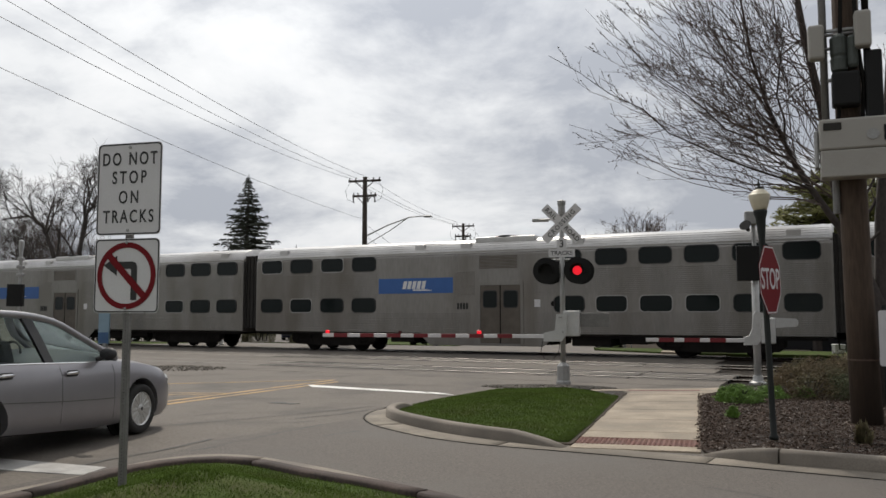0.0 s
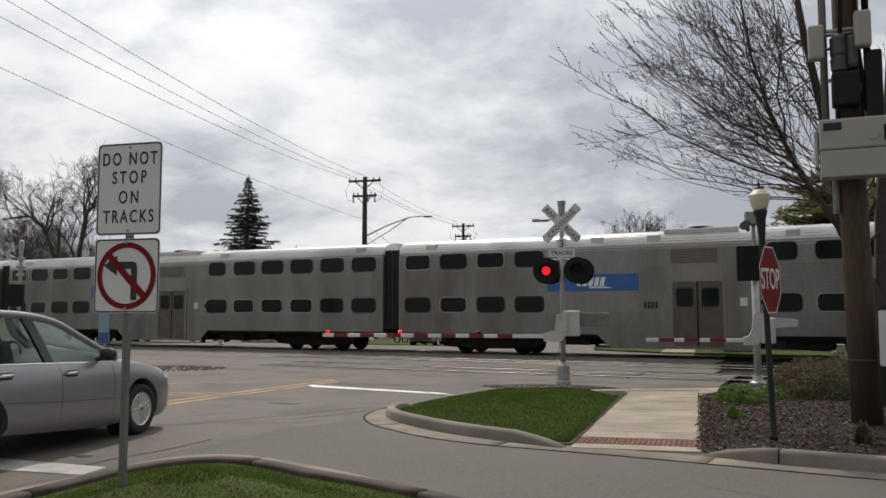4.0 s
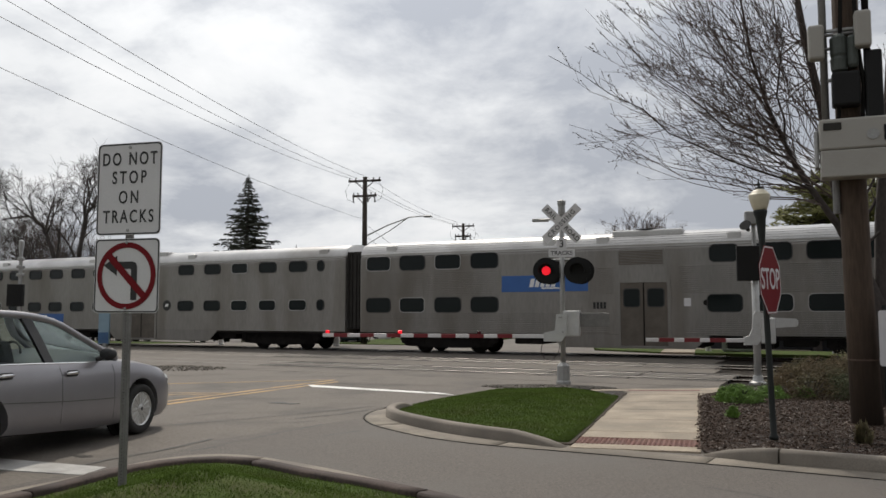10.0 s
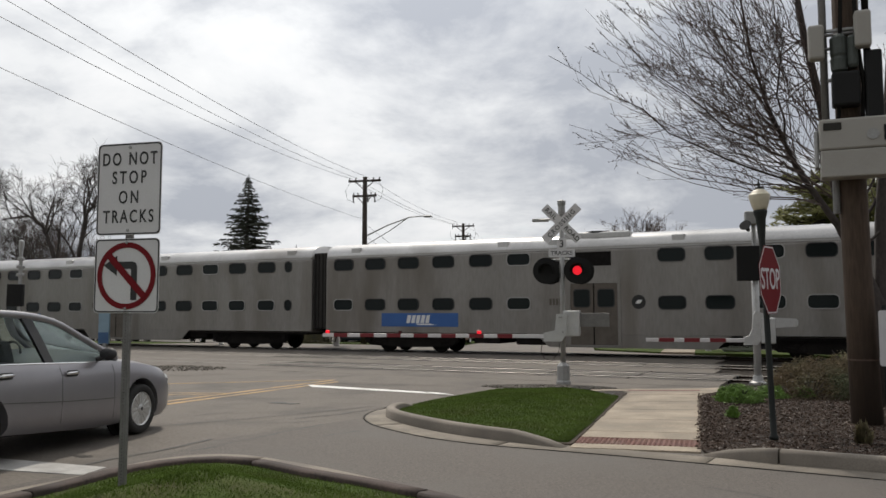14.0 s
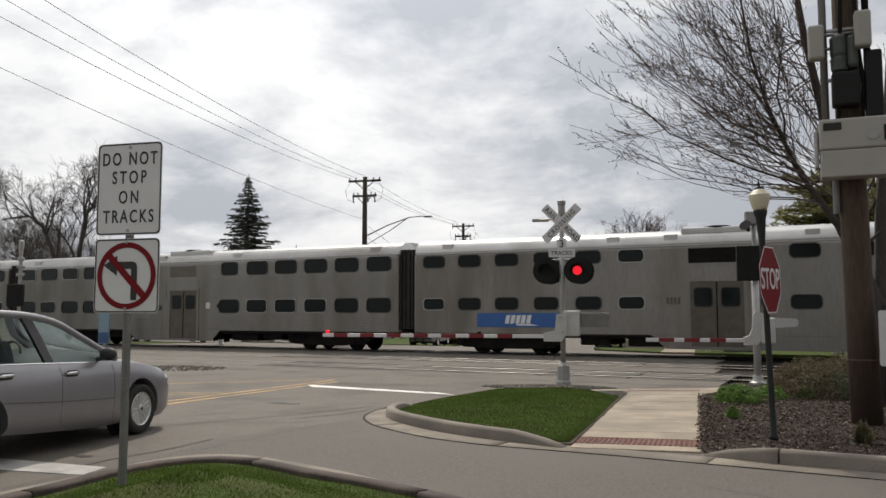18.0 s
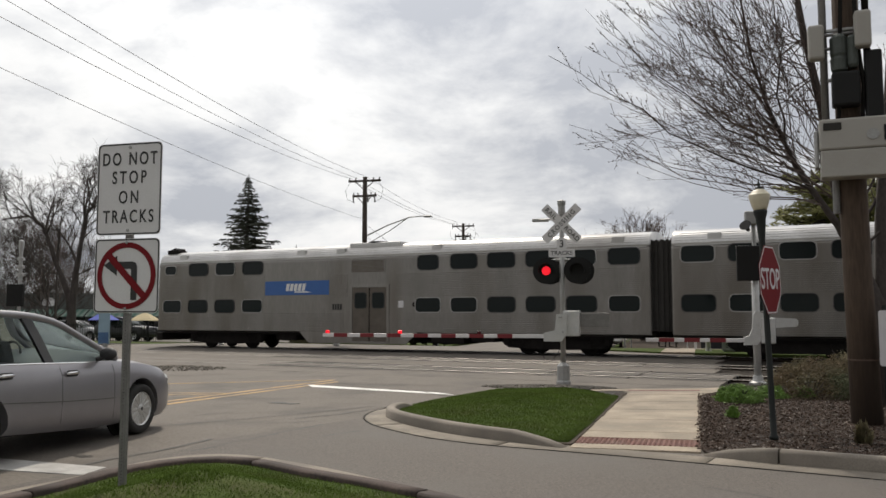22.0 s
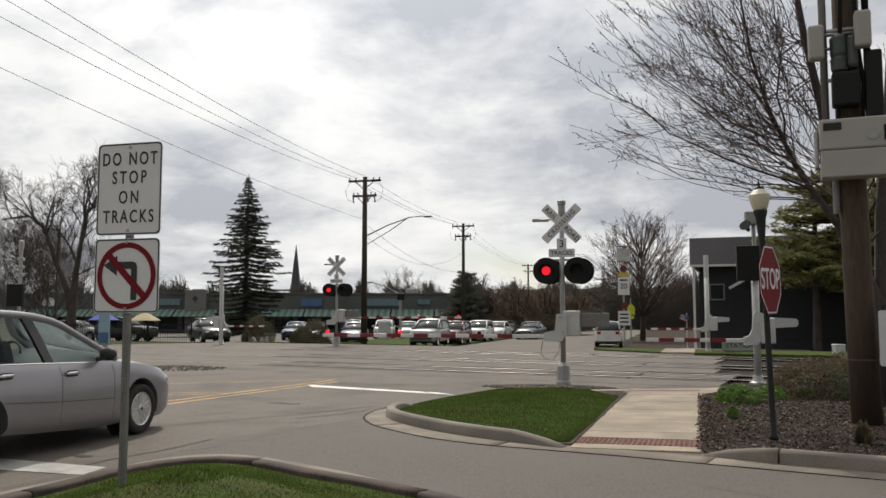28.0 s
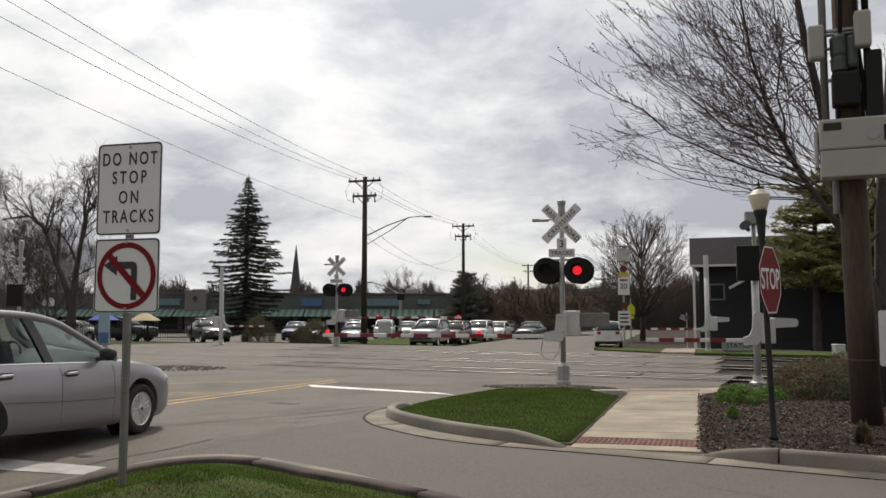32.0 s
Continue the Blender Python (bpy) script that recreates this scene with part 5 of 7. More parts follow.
SEDAN = dict(
    body=((1.0, 0.52, 0.34, 0.60, 0.44, 0.64), (0.95, 0.70, 0.27, 0.69, 0.58, 0.73), (0.84, 0.84, 0.22, 0.77, 0.72, 0.82), (0.6, 0.93, 0.18, 0.85, 0.83, 0.91), (0.2, 0.955, 0.17, 0.92, 0.875, 0.99), (-0.2, 0.965, 0.17, 0.965, 0.885, 1.035), (-0.6, 0.975, 0.17, 1.0, 0.895, 1.06), (-1.5, 0.985, 0.2, 1.01, 0.90, 1.02), (-2.6, 0.985, 0.26, 1.03, 0.90, 1.04), (-3.3, 0.975, 0.27, 1.06, 0.90, 1.08), (-4.0, 0.93, 0.28, 1.05, 0.82, 1.08), (-4.3, 0.85, 0.3, 0.98, 0.74, 1.0), (-4.42, 0.7, 0.36, 0.9, 0.6, 0.92)),
    cabin=((-0.45, 0.86, 1.0, 0.83, 1.03), (-1.0, 0.885, 1.005, 0.72, 1.30), (-1.45, 0.89, 1.015, 0.645, 1.50), (-2.2, 0.89, 1.03, 0.62, 1.58), (-2.95, 0.885, 1.04, 0.63, 1.53), (-3.35, 0.86, 1.055, 0.69, 1.36), (-3.8, 0.82, 1.06, 0.78, 1.09)),
    roof=(2, 4), base=2.85, wheel=0.335, bpillar=(-1.66, -1.83), nose=1.0, tail=-4.42, doors=(-0.62, -1.62, -2.72))
SUV = dict(
    body=((0.92, 0.6, 0.42, 0.80, 0.5, 0.86), (0.86, 0.78, 0.34, 0.92, 0.68, 0.98), (0.7, 0.88, 0.28, 1.0, 0.8, 1.06), (0.2, 0.93, 0.26, 1.05, 0.84, 1.11), (-0.4, 0.94, 0.26, 1.08, 0.86, 1.15), (-1.5, 0.945, 0.27, 1.1, 0.88, 1.12), (-2.6, 0.945, 0.28, 1.12, 0.88, 1.14), (-3.4, 0.93, 0.32, 1.14, 0.86, 1.16), (-3.72, 0.86, 0.42, 1.12, 0.8, 1.14)),
    cabin=((-0.3, 0.84, 1.07, 0.82, 1.10), (-0.7, 0.86, 1.09, 0.74, 1.42), (-1.15, 0.865, 1.1, 0.68, 1.66), (-2.0, 0.865, 1.11, 0.66, 1.73), (-3.1, 0.86, 1.12, 0.66, 1.70), (-3.45, 0.84, 1.13, 0.7, 1.60), (-3.7, 0.8, 1.13, 0.76, 1.2)),
    roof=(2, 4), base=2.75, wheel=0.36, bpillar=(-1.45, -1.6), nose=0.92, tail=-3.72, doors=(-0.45, -1.45, -2.45))


def loft(rings, bm=None, smooth=True):
    bm = bm or bmesh.new()
    vr = [[bm.verts.new(p) for p in r] for r in rings]
    n = len(vr[0])
    for a, b in zip(vr, vr[1:]):
        for k in range(n):
            f = bm.faces.new((a[k], a[(k + 1) % n], b[(k + 1) % n], b[k]))
            f.smooth = smooth
    bm.faces.new(vr[0][::-1])
    bm.faces.new(vr[-1])
    bmesh.ops.recalc_face_normals(bm, faces=bm.faces)
    return bm


def dense(rows, step=0.12):
    """Smoothed rows between the given ones."""
    rows = sorted(rows, key=lambda r: -r[0])
    out = []
    for i in range(len(rows) - 1):
        a, b = rows[i], rows[i + 1]
        n = max(1, int((a[0] - b[0]) / step))
        p, q = rows[max(i - 1, 0)], rows[min(i + 2, len(rows) - 1)]
        for k in range(n):
            t = k / n
            r = [a[0] + (b[0] - a[0]) * t]
            for c in range(1, len(a)):
                h = a[0] - b[0]
                ma = (p[c] - b[c]) / max(p[0] - b[0], 1e-6) * -h if i > 0 else b[c] - a[c]
                mb = (a[c] - q[c]) / max(a[0] - q[0], 1e-6) * -h if i < len(rows) - 2 else b[c] - a[c]
                r.append((2 * t ** 3 - 3 * t * t + 1) * a[c] + (t ** 3 - 2 * t * t + t) * ma + (-2 * t ** 3 + 3 * t * t) * b[c] + (t ** 3 - t * t) * mb)
            out.append(tuple(r))
    out.append(rows[-1])
    return out


def carve(bm, cutters):
    """Cuts round bars (x, z, radius, y0, y1) out of a body."""
    a = bpy.data.objects.new("a", finish("a", bm, None))
    cb = bmesh.new()
    for x, z, r, y0, y1 in cutters:
        tube([(x, y0, z), (x, y1, z)], r, 28, cb)
    bmesh.ops.recalc_face_normals(cb, faces=cb.faces)
    b = bpy.data.objects.new("b", finish("b", cb, None))
    scene.collection.objects.link(a); scene.collection.objects.link(b)
    m = a.modifiers.new("cut", "BOOLEAN")
    m.operation, m.solver, m.object = "DIFFERENCE", "EXACT", b
    me = bpy.data.meshes.new_from_object(a.evaluated_get(bpy.context.evaluated_depsgraph_get()))
    for o in (a, b):
        old = o.data
        bpy.data.objects.remove(o)
        bpy.data.meshes.remove(old)
    out = bmesh.new()
    out.from_mesh(me)
    bpy.data.meshes.remove(me)
    return out


def car_wheel(parent, x, y, r, out, near):
    t = part("tyre", lathe([(r * 0.66, -0.10), (r * 0.86, -0.115), (r * 0.97, -0.10), (r, -0.06), (r, 0.06), (r * 0.97, 0.10), (r * 0.86, 0.115), (r * 0.66, 0.10), (r * 0.66, -0.10)], 32, None, pose(0, 0, 0, 90, 0, 0), False), TYRE, parent, "black tyre", pose(x, y, r), smooth=True)
    s = -1 if out < 0 else 1
    rim = lathe([(r * 0.70, 0.085), (r * 0.66, 0.10), (r * 0.62, 0.085), (r * 0.60, 0.04), (r * 0.2, 0.03)], 32, None, pose(0, 0, 0, -90 * s, 0, 0))
    w = part("rim", rim, ALLOY if not near else PLASTIC, t, "wheel rim", smooth=True)
    w = t
    if near:
        part("rim_edge", lathe([(r * 0.70, 0.088), (r * 0.66, 0.108), (r * 0.61, 0.088), (r * 0.61, 0.06)], 36, None, pose(0, 0, 0, -90 * s, 0, 0)), ALLOY, w, "bright rim edge")
        b0 = box(r * 0.16, -0.012, -0.0125, r * 0.64, 0.012, 0.0125, 0.005)
        for v in b0.verts:
            v.co.z *= 0.75 + 0.75 * (v.co.x / r)
        first = part("spoke", b0, ALLOY, w, "silver wheel spoke", pose(0, s * 0.085, 0))
        for k in range(1, 14):
            again(first, pose(0, s * 0.085, 0, 0, 360 * k / 14, 0))
        part("hub_cap", lathe([(r * 0.2, 0.08), (r * 0.19, 0.1), (r * 0.1, 0.11)], 20, None, pose(0, 0, 0, -90 * s, 0, 0)), ALLOY, w)
        part("hub_badge", lathe([(r * 0.07, 0.11), (r * 0.07, 0.114)], 12, None, pose(0, 0, 0, -90 * s, 0, 0)), SIGN_BLACK, w)
    return t


def vehicle(name, at, spec, colour, label, category="car", near=False, group=""):
    """Heading +x, front axle at x = 0, right side at -y."""
    root = thing(name, at, label, category, group)
    rows = dense(spec["body"], 0.12 if near else 0.4)
    rings = []
    for x, wb, zs, zb, wt, zc in rows:
        half = [(wb * 0.6, zs), (wb * 0.9, zs + 0.01), (wb * 0.975, zs + 0.09), (wb * 0.995, zs + 0.22), (wb, zs + 0.36), (wb * 0.985, zb - 0.16), ((wb * 0.97 + wt) / 2 + 0.005, zb - 0.05), (wt, zb), (wt * 0.75, zb + (zc - zb) * 0.7), (wt * 0.35, zc)]
        rings.append([(x, -y, z) for y, z in half] + [(x, y, z) for y, z in half[::-1]])
    bm = loft(rings)
    r, base = spec["wheel"], spec["base"]
    wide = max(b[1] for b in spec["body"])
    bm = carve(bm, [(0, r * 1.02, r * 1.22, -1.3, -wide + 0.30), (-base, r * 1.02, r * 1.22, -1.3, -wide + 0.30), (0, r * 1.02, r * 1.22, wide - 0.30, 1.3), (-base, r * 1.02, r * 1.22, wide - 0.30, 1.3)])
    body = part("body", bm, colour, root)
    for f in body.data.polygons:
        f.use_smooth = True
    body.data.set_sharp_from_angle(angle=radians(40))
    for x in (0, -base):
        for y0, y1 in ((-wide + 0.28, -wide + 0.302), (wide - 0.302, wide - 0.28)):
            part("wheel_well", tube([(x, y0, r * 1.02), (x, y1, r * 1.02)], r * 1.215, 24), RUBBER, root)
    for x in (0, -base):
        for s in (-1, 1):
            car_wheel(root, x, s * (wide - 0.13), r, s, near)
    # cabin: glass all round, roof on top, pillars over the edges
    cab = dense(spec["cabin"], 0.15 if near else 0.35)
    rings = [[(x, -wb, zb - 0.03), (x, -wb, zb), (x, -(wb * 0.45 + wr * 0.55), zb + (zr - zb) * 0.55), (x, -wr, zr), (x, 0, zr + 0.02), (x, wr, zr), (x, (wb * 0.45 + wr * 0.55), zb + (zr - zb) * 0.55), (x, wb, zb), (x, wb, zb - 0.03)] for x, wb, zb, wr, zr in cab]
    part("glasshouse", loft(rings), CLEAR_GLASS if near else CAR_GLASS, root, "tinted windows")
    if near:
        for y in (-0.4, 0.4):
            for x in (-1.75, -2.75):
                st = part("seat", box(x - 0.28, y - 0.27, 0.5, x + 0.3, y + 0.27, 0.72, 0.06), SEAT, root, "dark grey seat")
                part("seat_back", box(-0.09, -0.27, 0.0, 0.06, 0.27, 0.62, 0.05), SEAT, st, "", pose(x - 0.3, y, 0.66, 0, -14, 0))
                part("headrest", box(-0.05, -0.13, 0.0, 0.06, 0.13, 0.17, 0.04), SEAT, st, "", pose(x - 0.46, y, 1.3, 0, -10, 0))
        part("dashboard", box(-1.05, -0.8, 0.72, -0.5, 0.8, 1.0, 0.06), PLASTIC, root)
        part("steering_wheel", lathe([(0.17, -0.012), (0.19, -0.012), (0.19, 0.012), (0.17, 0.012), (0.17, -0.012)], 20, None, pose(-1.2, 0.4, 0.98, 0, -65, 0), False), PLASTIC, root)
        part("cabin_floor", box(-3.3, -0.8, 0.42, -0.5, 0.8, 0.5), SEAT, root)
    i0, i1 = spec["roof"]
    xr0, xr1 = spec["cabin"][i0][0] + 0.06, spec["cabin"][i1][0] - 0.1
    rr = [c for c in cab if xr1 - 0.01 <= c[0] <= xr0 + 0.01]
    rings = [[(x, -wr - 0.03, zr - 0.03), (x, -wr - 0.015, zr + 0.012), (x, -wr * 0.6, zr + 0.04), (x, 0, zr + 0.052), (x, wr * 0.6, zr + 0.04), (x, wr + 0.015, zr + 0.012), (x, wr + 0.03, zr - 0.03)] for x, wb, zb, wr, zr in rr]
    part("roof", loft(rings), colour, root)
    for s in (-1, 1):
        part("roof_rail", tube([(x, s * (wr + 0.012), zr - 0.004) for x, wb, zb, wr, zr in cab], 0.045 if near else 0.05, 8), colour, root, smooth=True)
        b0, b1 = spec["bpillar"]
        ci = min(cab, key=lambda c: abs(c[0] - (b0 + b1) / 2))
        cj = min(cab, key=lambda c: abs(c[0] - b1))
        m = bmesh.new()
        p = [(b0 - 0.02, s * (ci[1] + 0.012), ci[2] - 0.02), (b0 - 0.16, s * (ci[1] + 0.012), ci[2] - 0.02), (b1 - 0.16, s * (cj[3] + 0.03), cj[4]), (b1 - 0.0, s * (cj[3] + 0.03), cj[4])]
        q = [(x, y - s * 0.05, z) for x, y, z in p]
        mid = lambda u, v: ((u[0] + v[0]) / 2, (u[1] * 0.45 + v[1] * 0.55) + 0 * s, (u[2] * 0.45 + v[2] * 0.55))
        lo, hi = p[:2], [p[3], p[2]]
        vs = [m.verts.new(v) for v in (lo[0], lo[1], mid(lo[1], hi[1]), mid(lo[0], hi[0]), hi[1], hi[0])]
        m.faces.new((vs[0], vs[1], vs[2], vs[3])); m.faces.new((vs[3], vs[2], vs[4], vs[5]))
        e = bmesh.ops.extrude_face_region(m, geom=m.faces[:])
        for v in e["geom"]:
            if isinstance(v, bmesh.types.BMVert):
                v.co.y -= s * 0.05
        bmesh.ops.recalc_face_normals(m, faces=m.faces)
        part("door_pillar", m, PLASTIC, root, "dark centre pillar")
        if near:
            # belt moulding, rub strip, handles, door seams
            part("belt_moulding", tube([(x, s * (wb + 0.008), zb - 0.012) for x, wb, zb, wr, zr in cab[1:-1]], 0.011, 6), CHROME, root, "bright belt moulding")
            bx = [rw for rw in rows if -3.2 < rw[0] < -0.55]
            part("rub_strip", tube([(x, s * (wb + 0.004), zs + 0.36) for x, wb, zs, zb, wt, zc in bx], 0.003, 5), PLASTIC, root)
            for k, x in enumerate(spec["doors"]):
                rw = min(rows, key=lambda q2: abs(q2[0] - x))
                part("door_seam", tube([(x, s * (rw[1] * 0.90), rw[2] + 0.03), (x, s * (rw[1] * 0.985 + 0.002), rw[2] + 0.12), (x, s * (rw[1] + 0.001), rw[2] + 0.36), (x, s * (rw[1] * 0.985 + 0.002), rw[3] - 0.16), (x - 0.02, s * (rw[4] + 0.035), rw[3] - 0.04)], 0.0022, 5), PLASTIC, root)
            for x, z in ((-1.46, 0.885), (-2.52, 0.905)):
                h = part("door_handle", tube([(x - 0.11, s * 0.985, z), (x - 0.07, s * 1.01, z + 0.004), (x + 0.06, s * 1.01, z + 0.008), (x + 0.10, s * 0.985, z + 0.006)], [0.014, 0.02, 0.02, 0.014], 8), CHROME, root, "chrome door handle", smooth=True)
                part("handle_cup", plate(rounded(0.2, 0.075, 0.03), 0.006), PLASTIC, h, "", pose(x, s * 0.984, z) if s < 0 else pose(x, s * 0.978, z))
        mx = spec["cabin"][0][0] - 0.42
        part("mirror", lathe([(0.02, -0.05), (0.085, -0.04), (0.10, 0.0), (0.095, 0.03), (0.03, 0.06)], 16, None, pose(mx, s * 1.03, spec["cabin"][0][2] + 0.10, 0, 90, 0) @ Matrix.Diagonal((0.8, 1.15, 1, 1))), colour if not near else PLASTIC, root, "wing mirror", smooth=True)
        part("mirror_stalk", tube([(mx - 0.02, s * 0.88, spec["cabin"][0][2] + 0.03), (mx, s * 0.98, spec["cabin"][0][2] + 0.06)], 0.03, 6), PLASTIC, root)
        n = spec["nose"]
        zl = spec["body"][2][3] - 0.06
        part("headlight", lathe([(0.02, -0.04), (0.10, 0.0), (0.09, 0.05), (0.02, 0.07)], 14, None, pose(n - 0.16, s * 0.715, zl - 0.02, 0, 80, s * 42) @ Matrix.Diagonal((0.75, 1.6, 1, 1))), LAMP_CLEAR, root, "clear headlight", smooth=True)
        part("tail_light", box(spec["tail"] - 0.01, s * 0.62 - 0.13, spec["body"][-2][3] - 0.26, spec["tail"] + 0.16, s * 0.62 + 0.13, spec["body"][-2][3] - 0.06, 0.02), TAIL_RED, root, "red tail light")
    n, b1 = spec["nose"], spec["body"][0]
    bm = bmesh.new()
    for i in range(5):
        box(n - 0.02, -0.36, b1[3] - 0.16 + i * 0.04, n + 0.012, 0.36, b1[3] - 0.145 + i * 0.04, 0, bm)
    part("grille", bm, CHROME, root, "bright grille bars")
    bm = box(n - 0.10, -0.70, b1[2] + 0.02, n + 0.02, 0.70, b1[2] + 0.16, 0.03)
    part("bumper_strip", bm, colour if near else PLASTIC, root)
    part("number_plate", box(spec["tail"] - 0.02, -0.16, 0.62, spec["tail"] + 0.05, 0.16, 0.77), SIGN_WHITE, root, "pale plate with no legible marks")
    part("underbody", box(spec["tail"] + 0.5, -0.62, 0.2, spec["nose"] - 0.45, 0.62, 0.3), UNDER, root)
    return root


def on_road(x, y, az, z=0.0):
    """Front axle at x, y; heading az degrees to the right of straight ahead."""
    return pose(x, y, z, 0, 0, 90 - az)


vehicle("sedan", on_road(-5.03, 11.57, 13.7, 0.006) @ pose(0, 0, 0, 0, 0.9, 0), SEDAN, paint("silver", (0.29, 0.28, 0.295), 0.5), "silver four-door sedan waiting at the crossing", near=True)
SILVER2, MAROON, WHITE, DARK, NAVY = paint("pale_silver", (0.32, 0.32, 0.33)), paint("maroon", (0.10, 0.01, 0.012), 0.2), paint("white", (0.72, 0.72, 0.72), 0.0), paint("charcoal", (0.02, 0.021, 0.023), 0.1, 0.12), paint("navy", (0.02, 0.03, 0.07))
for x, y, az, sp, col, lb in (
        (-1.2, 54.0, 194, SUV, SILVER2, "silver utility vehicle waiting behind the far gate"),
        (0.55, 61.5, 194, SUV, MAROON, "maroon utility vehicle queued on the road"),
        (2.75, 69, 194, SUV, WHITE, "white utility vehicle queued on the road"),
        (4.9, 78, 194, SEDAN, WHITE, "white sedan queued on the road"),
        (6.5, 85, 194, SEDAN, DARK, "dark sedan queued on the road"),
        (7.7, 76, 200, SEDAN, DARK, "dark sedan queued on the road"),
        (12.0, 60, 12, SUV, WHITE, "white utility vehicle driving away on the road")):
    vehicle("car", on_road(x, y, az), sp, col, lb, group="cars beyond the tracks")
for x, y, az, sp, col, lb in (
        (-28.5, 68, 95, SEDAN, SILVER2, "silver sedan parked by the shops"), (-33.5, 66, 95, SEDAN, DARK, "dark sedan parked by the shops"),
        (-22.5, 62, 110, SUV, DARK, "dark utility vehicle parked by the shops"), (-15.4, 56, 150, SEDAN, DARK, "dark sedan parked behind the fence"),
        (-10.5, 66, 180, SEDAN, DARK, "dark sedan parked by the shops"), (-7.2, 66, 180, SEDAN, NAVY, "navy sedan parked by the shops"),
        (-5.6, 78, 180, SUV, WHITE, "white utility vehicle parked by the shops"), (-3.4, 80, 180, SEDAN, SILVER2, "silver sedan parked by the shops"),
        (-9.0, 82, 180, SUV, NAVY, "navy utility vehicle parked by the shops"), (-13.4, 74, 180, SEDAN, NAVY, "navy sedan parked by the shops")):
    vehicle("car", on_road(x, y, az), sp, col, lb, group="parked cars")


# ---------------------------------------------------------------- trees and plants
def grow(segments, start, direction, length, radius, depth, rnd, spread=0.6, up=0.12, min_r=0.004, kids=(3, 5), droop=0.0, keep=0.62, bend=0.13):
    """Adds tapered bent limbs to the list of segments."""
    n = 4 if depth > 1 else 3
    pts, rad = [Vector(start)], [radius]
    d = Vector(direction).normalized()
    for i in range(n):
        d = (d + Vector((rnd.gauss(0, bend), rnd.gauss(0, bend), rnd.gauss(0, bend * 0.7) + up - droop * (3 - depth)))).normalized()
        pts.append(pts[-1] + d * length / n)
        rad.append(max(min_r, radius * (1 - 0.62 * (i + 1) / n)))
    segments.append((pts, rad, depth))
    if depth <= 0:
        return
    for k in range(rnd.randint(*kids)):
        f = rnd.uniform(0.3, 1.0)
        j = min(n - 1, int(f * n))
        p = pts[j].lerp(pts[j + 1], f * n - j)
        side = Vector((rnd.gauss(0, 1), rnd.gauss(0, 1), rnd.gauss(0, 0.7)))
        ax = (pts[j + 1] - pts[j]).normalized()
        side = (side - ax * side.dot(ax)).normalized()
        nd = (ax * (1 - spread * 0.55) + side * spread).normalized()
        grow(segments, p, nd, length * rnd.uniform(keep - 0.12, keep + 0.1), max(min_r, rad[j] * rnd.uniform(0.45, 0.68)), depth - 1, rnd, spread, up, min_r, kids, droop, keep, bend)


def bare_tree(name, at, label, limbs, seed, trunk, depth=3, spread=0.62, up=0.10, min_r=0.005, kids=(3, 5), buds=0.0, group="bare trees", twig_sides=3, bark=None, twig=None, keep=0.62, bend=0.13, paths=()):
    """trunk: (points, radii); limbs: (start, direction, length, radius)."""
    rnd = random.Random(seed)
    root = thing(name, at, label, "tree", group)
    part("trunk", tube(trunk[0], trunk[1], 12), bark or BARK, root, smooth=True)
    segs = list(paths)
    for s, d, l, r in limbs:
        grow(segs, s, d, l, r, depth, rnd, spread, up, min_r, kids, keep=keep, bend=bend)
    thick, thin = bmesh.new(), ([], [])
    for pts, rad, dp in segs:
        if rad[0] > 0.022:
            tube(pts, rad, 7, thick, False)
        else:
            vs, fs = thin
            n = twig_sides
            side = None
            k0 = len(vs)
            for i, p in enumerate(pts):
                d = (pts[min(i + 1, len(pts) - 1)] - pts[max(i - 1, 0)]).normalized()
                side = d.orthogonal().normalized() if side is None else (side - d * side.dot(d)).normalized()
                o = d.cross(side)
                for k in range(n):
                    a = 2 * math.pi * k / n
                    vs.append(p + rad[i] * (math.cos(a) * side + math.sin(a) * o))
            for i in range(len(pts) - 1):
                for k in range(n):
                    fs.append((k0 + i * n + k, k0 + i * n + (k + 1) % n, k0 + (i + 1) * n + (k + 1) % n, k0 + (i + 1) * n + k))
    part("branchwork", thick, bark or BARK, root, smooth=True)["kind"] = "stuff"
    me = bpy.data.meshes.new("twig_crown")
    me.from_pydata(thin[0], [], thin[1])
    me.materials.append(twig or TWIG)
    o = new("twig_crown", me); o.parent = root; o["kind"] = "stuff"
    if buds:
        vs, fs = [], []
        for pts, rad, dp in segs:
            if dp > 1:
                continue
            for p in pts[1:]:
                if rnd.random() < buds:
                    k = len(vs)
                    a = Vector((rnd.gauss(0, 1), rnd.gauss(0, 1), rnd.gauss(0, 1))).normalized() * rnd.uniform(0.012, 0.03)
                    b = a.orthogonal().normalized() * 0.012
                    c = a.cross(b).normalized() * 0.012
                    vs += [p - b, p + b, p + a * 1.5 + c, p + c * 1.2, p - c]
                    fs += [(k, k + 1, k + 2), (k + 3, k + 4, k + 2), (k, k + 3, k + 2)]
        me = bpy.data.meshes.new("bud_cover")
        me.from_pydata(vs, [], fs)
        me.materials.append(BUD)
        o = new("bud_cover", me); o.parent = root; o["kind"] = "stuff"; o["label"] = "small brown leaf buds"
    return root


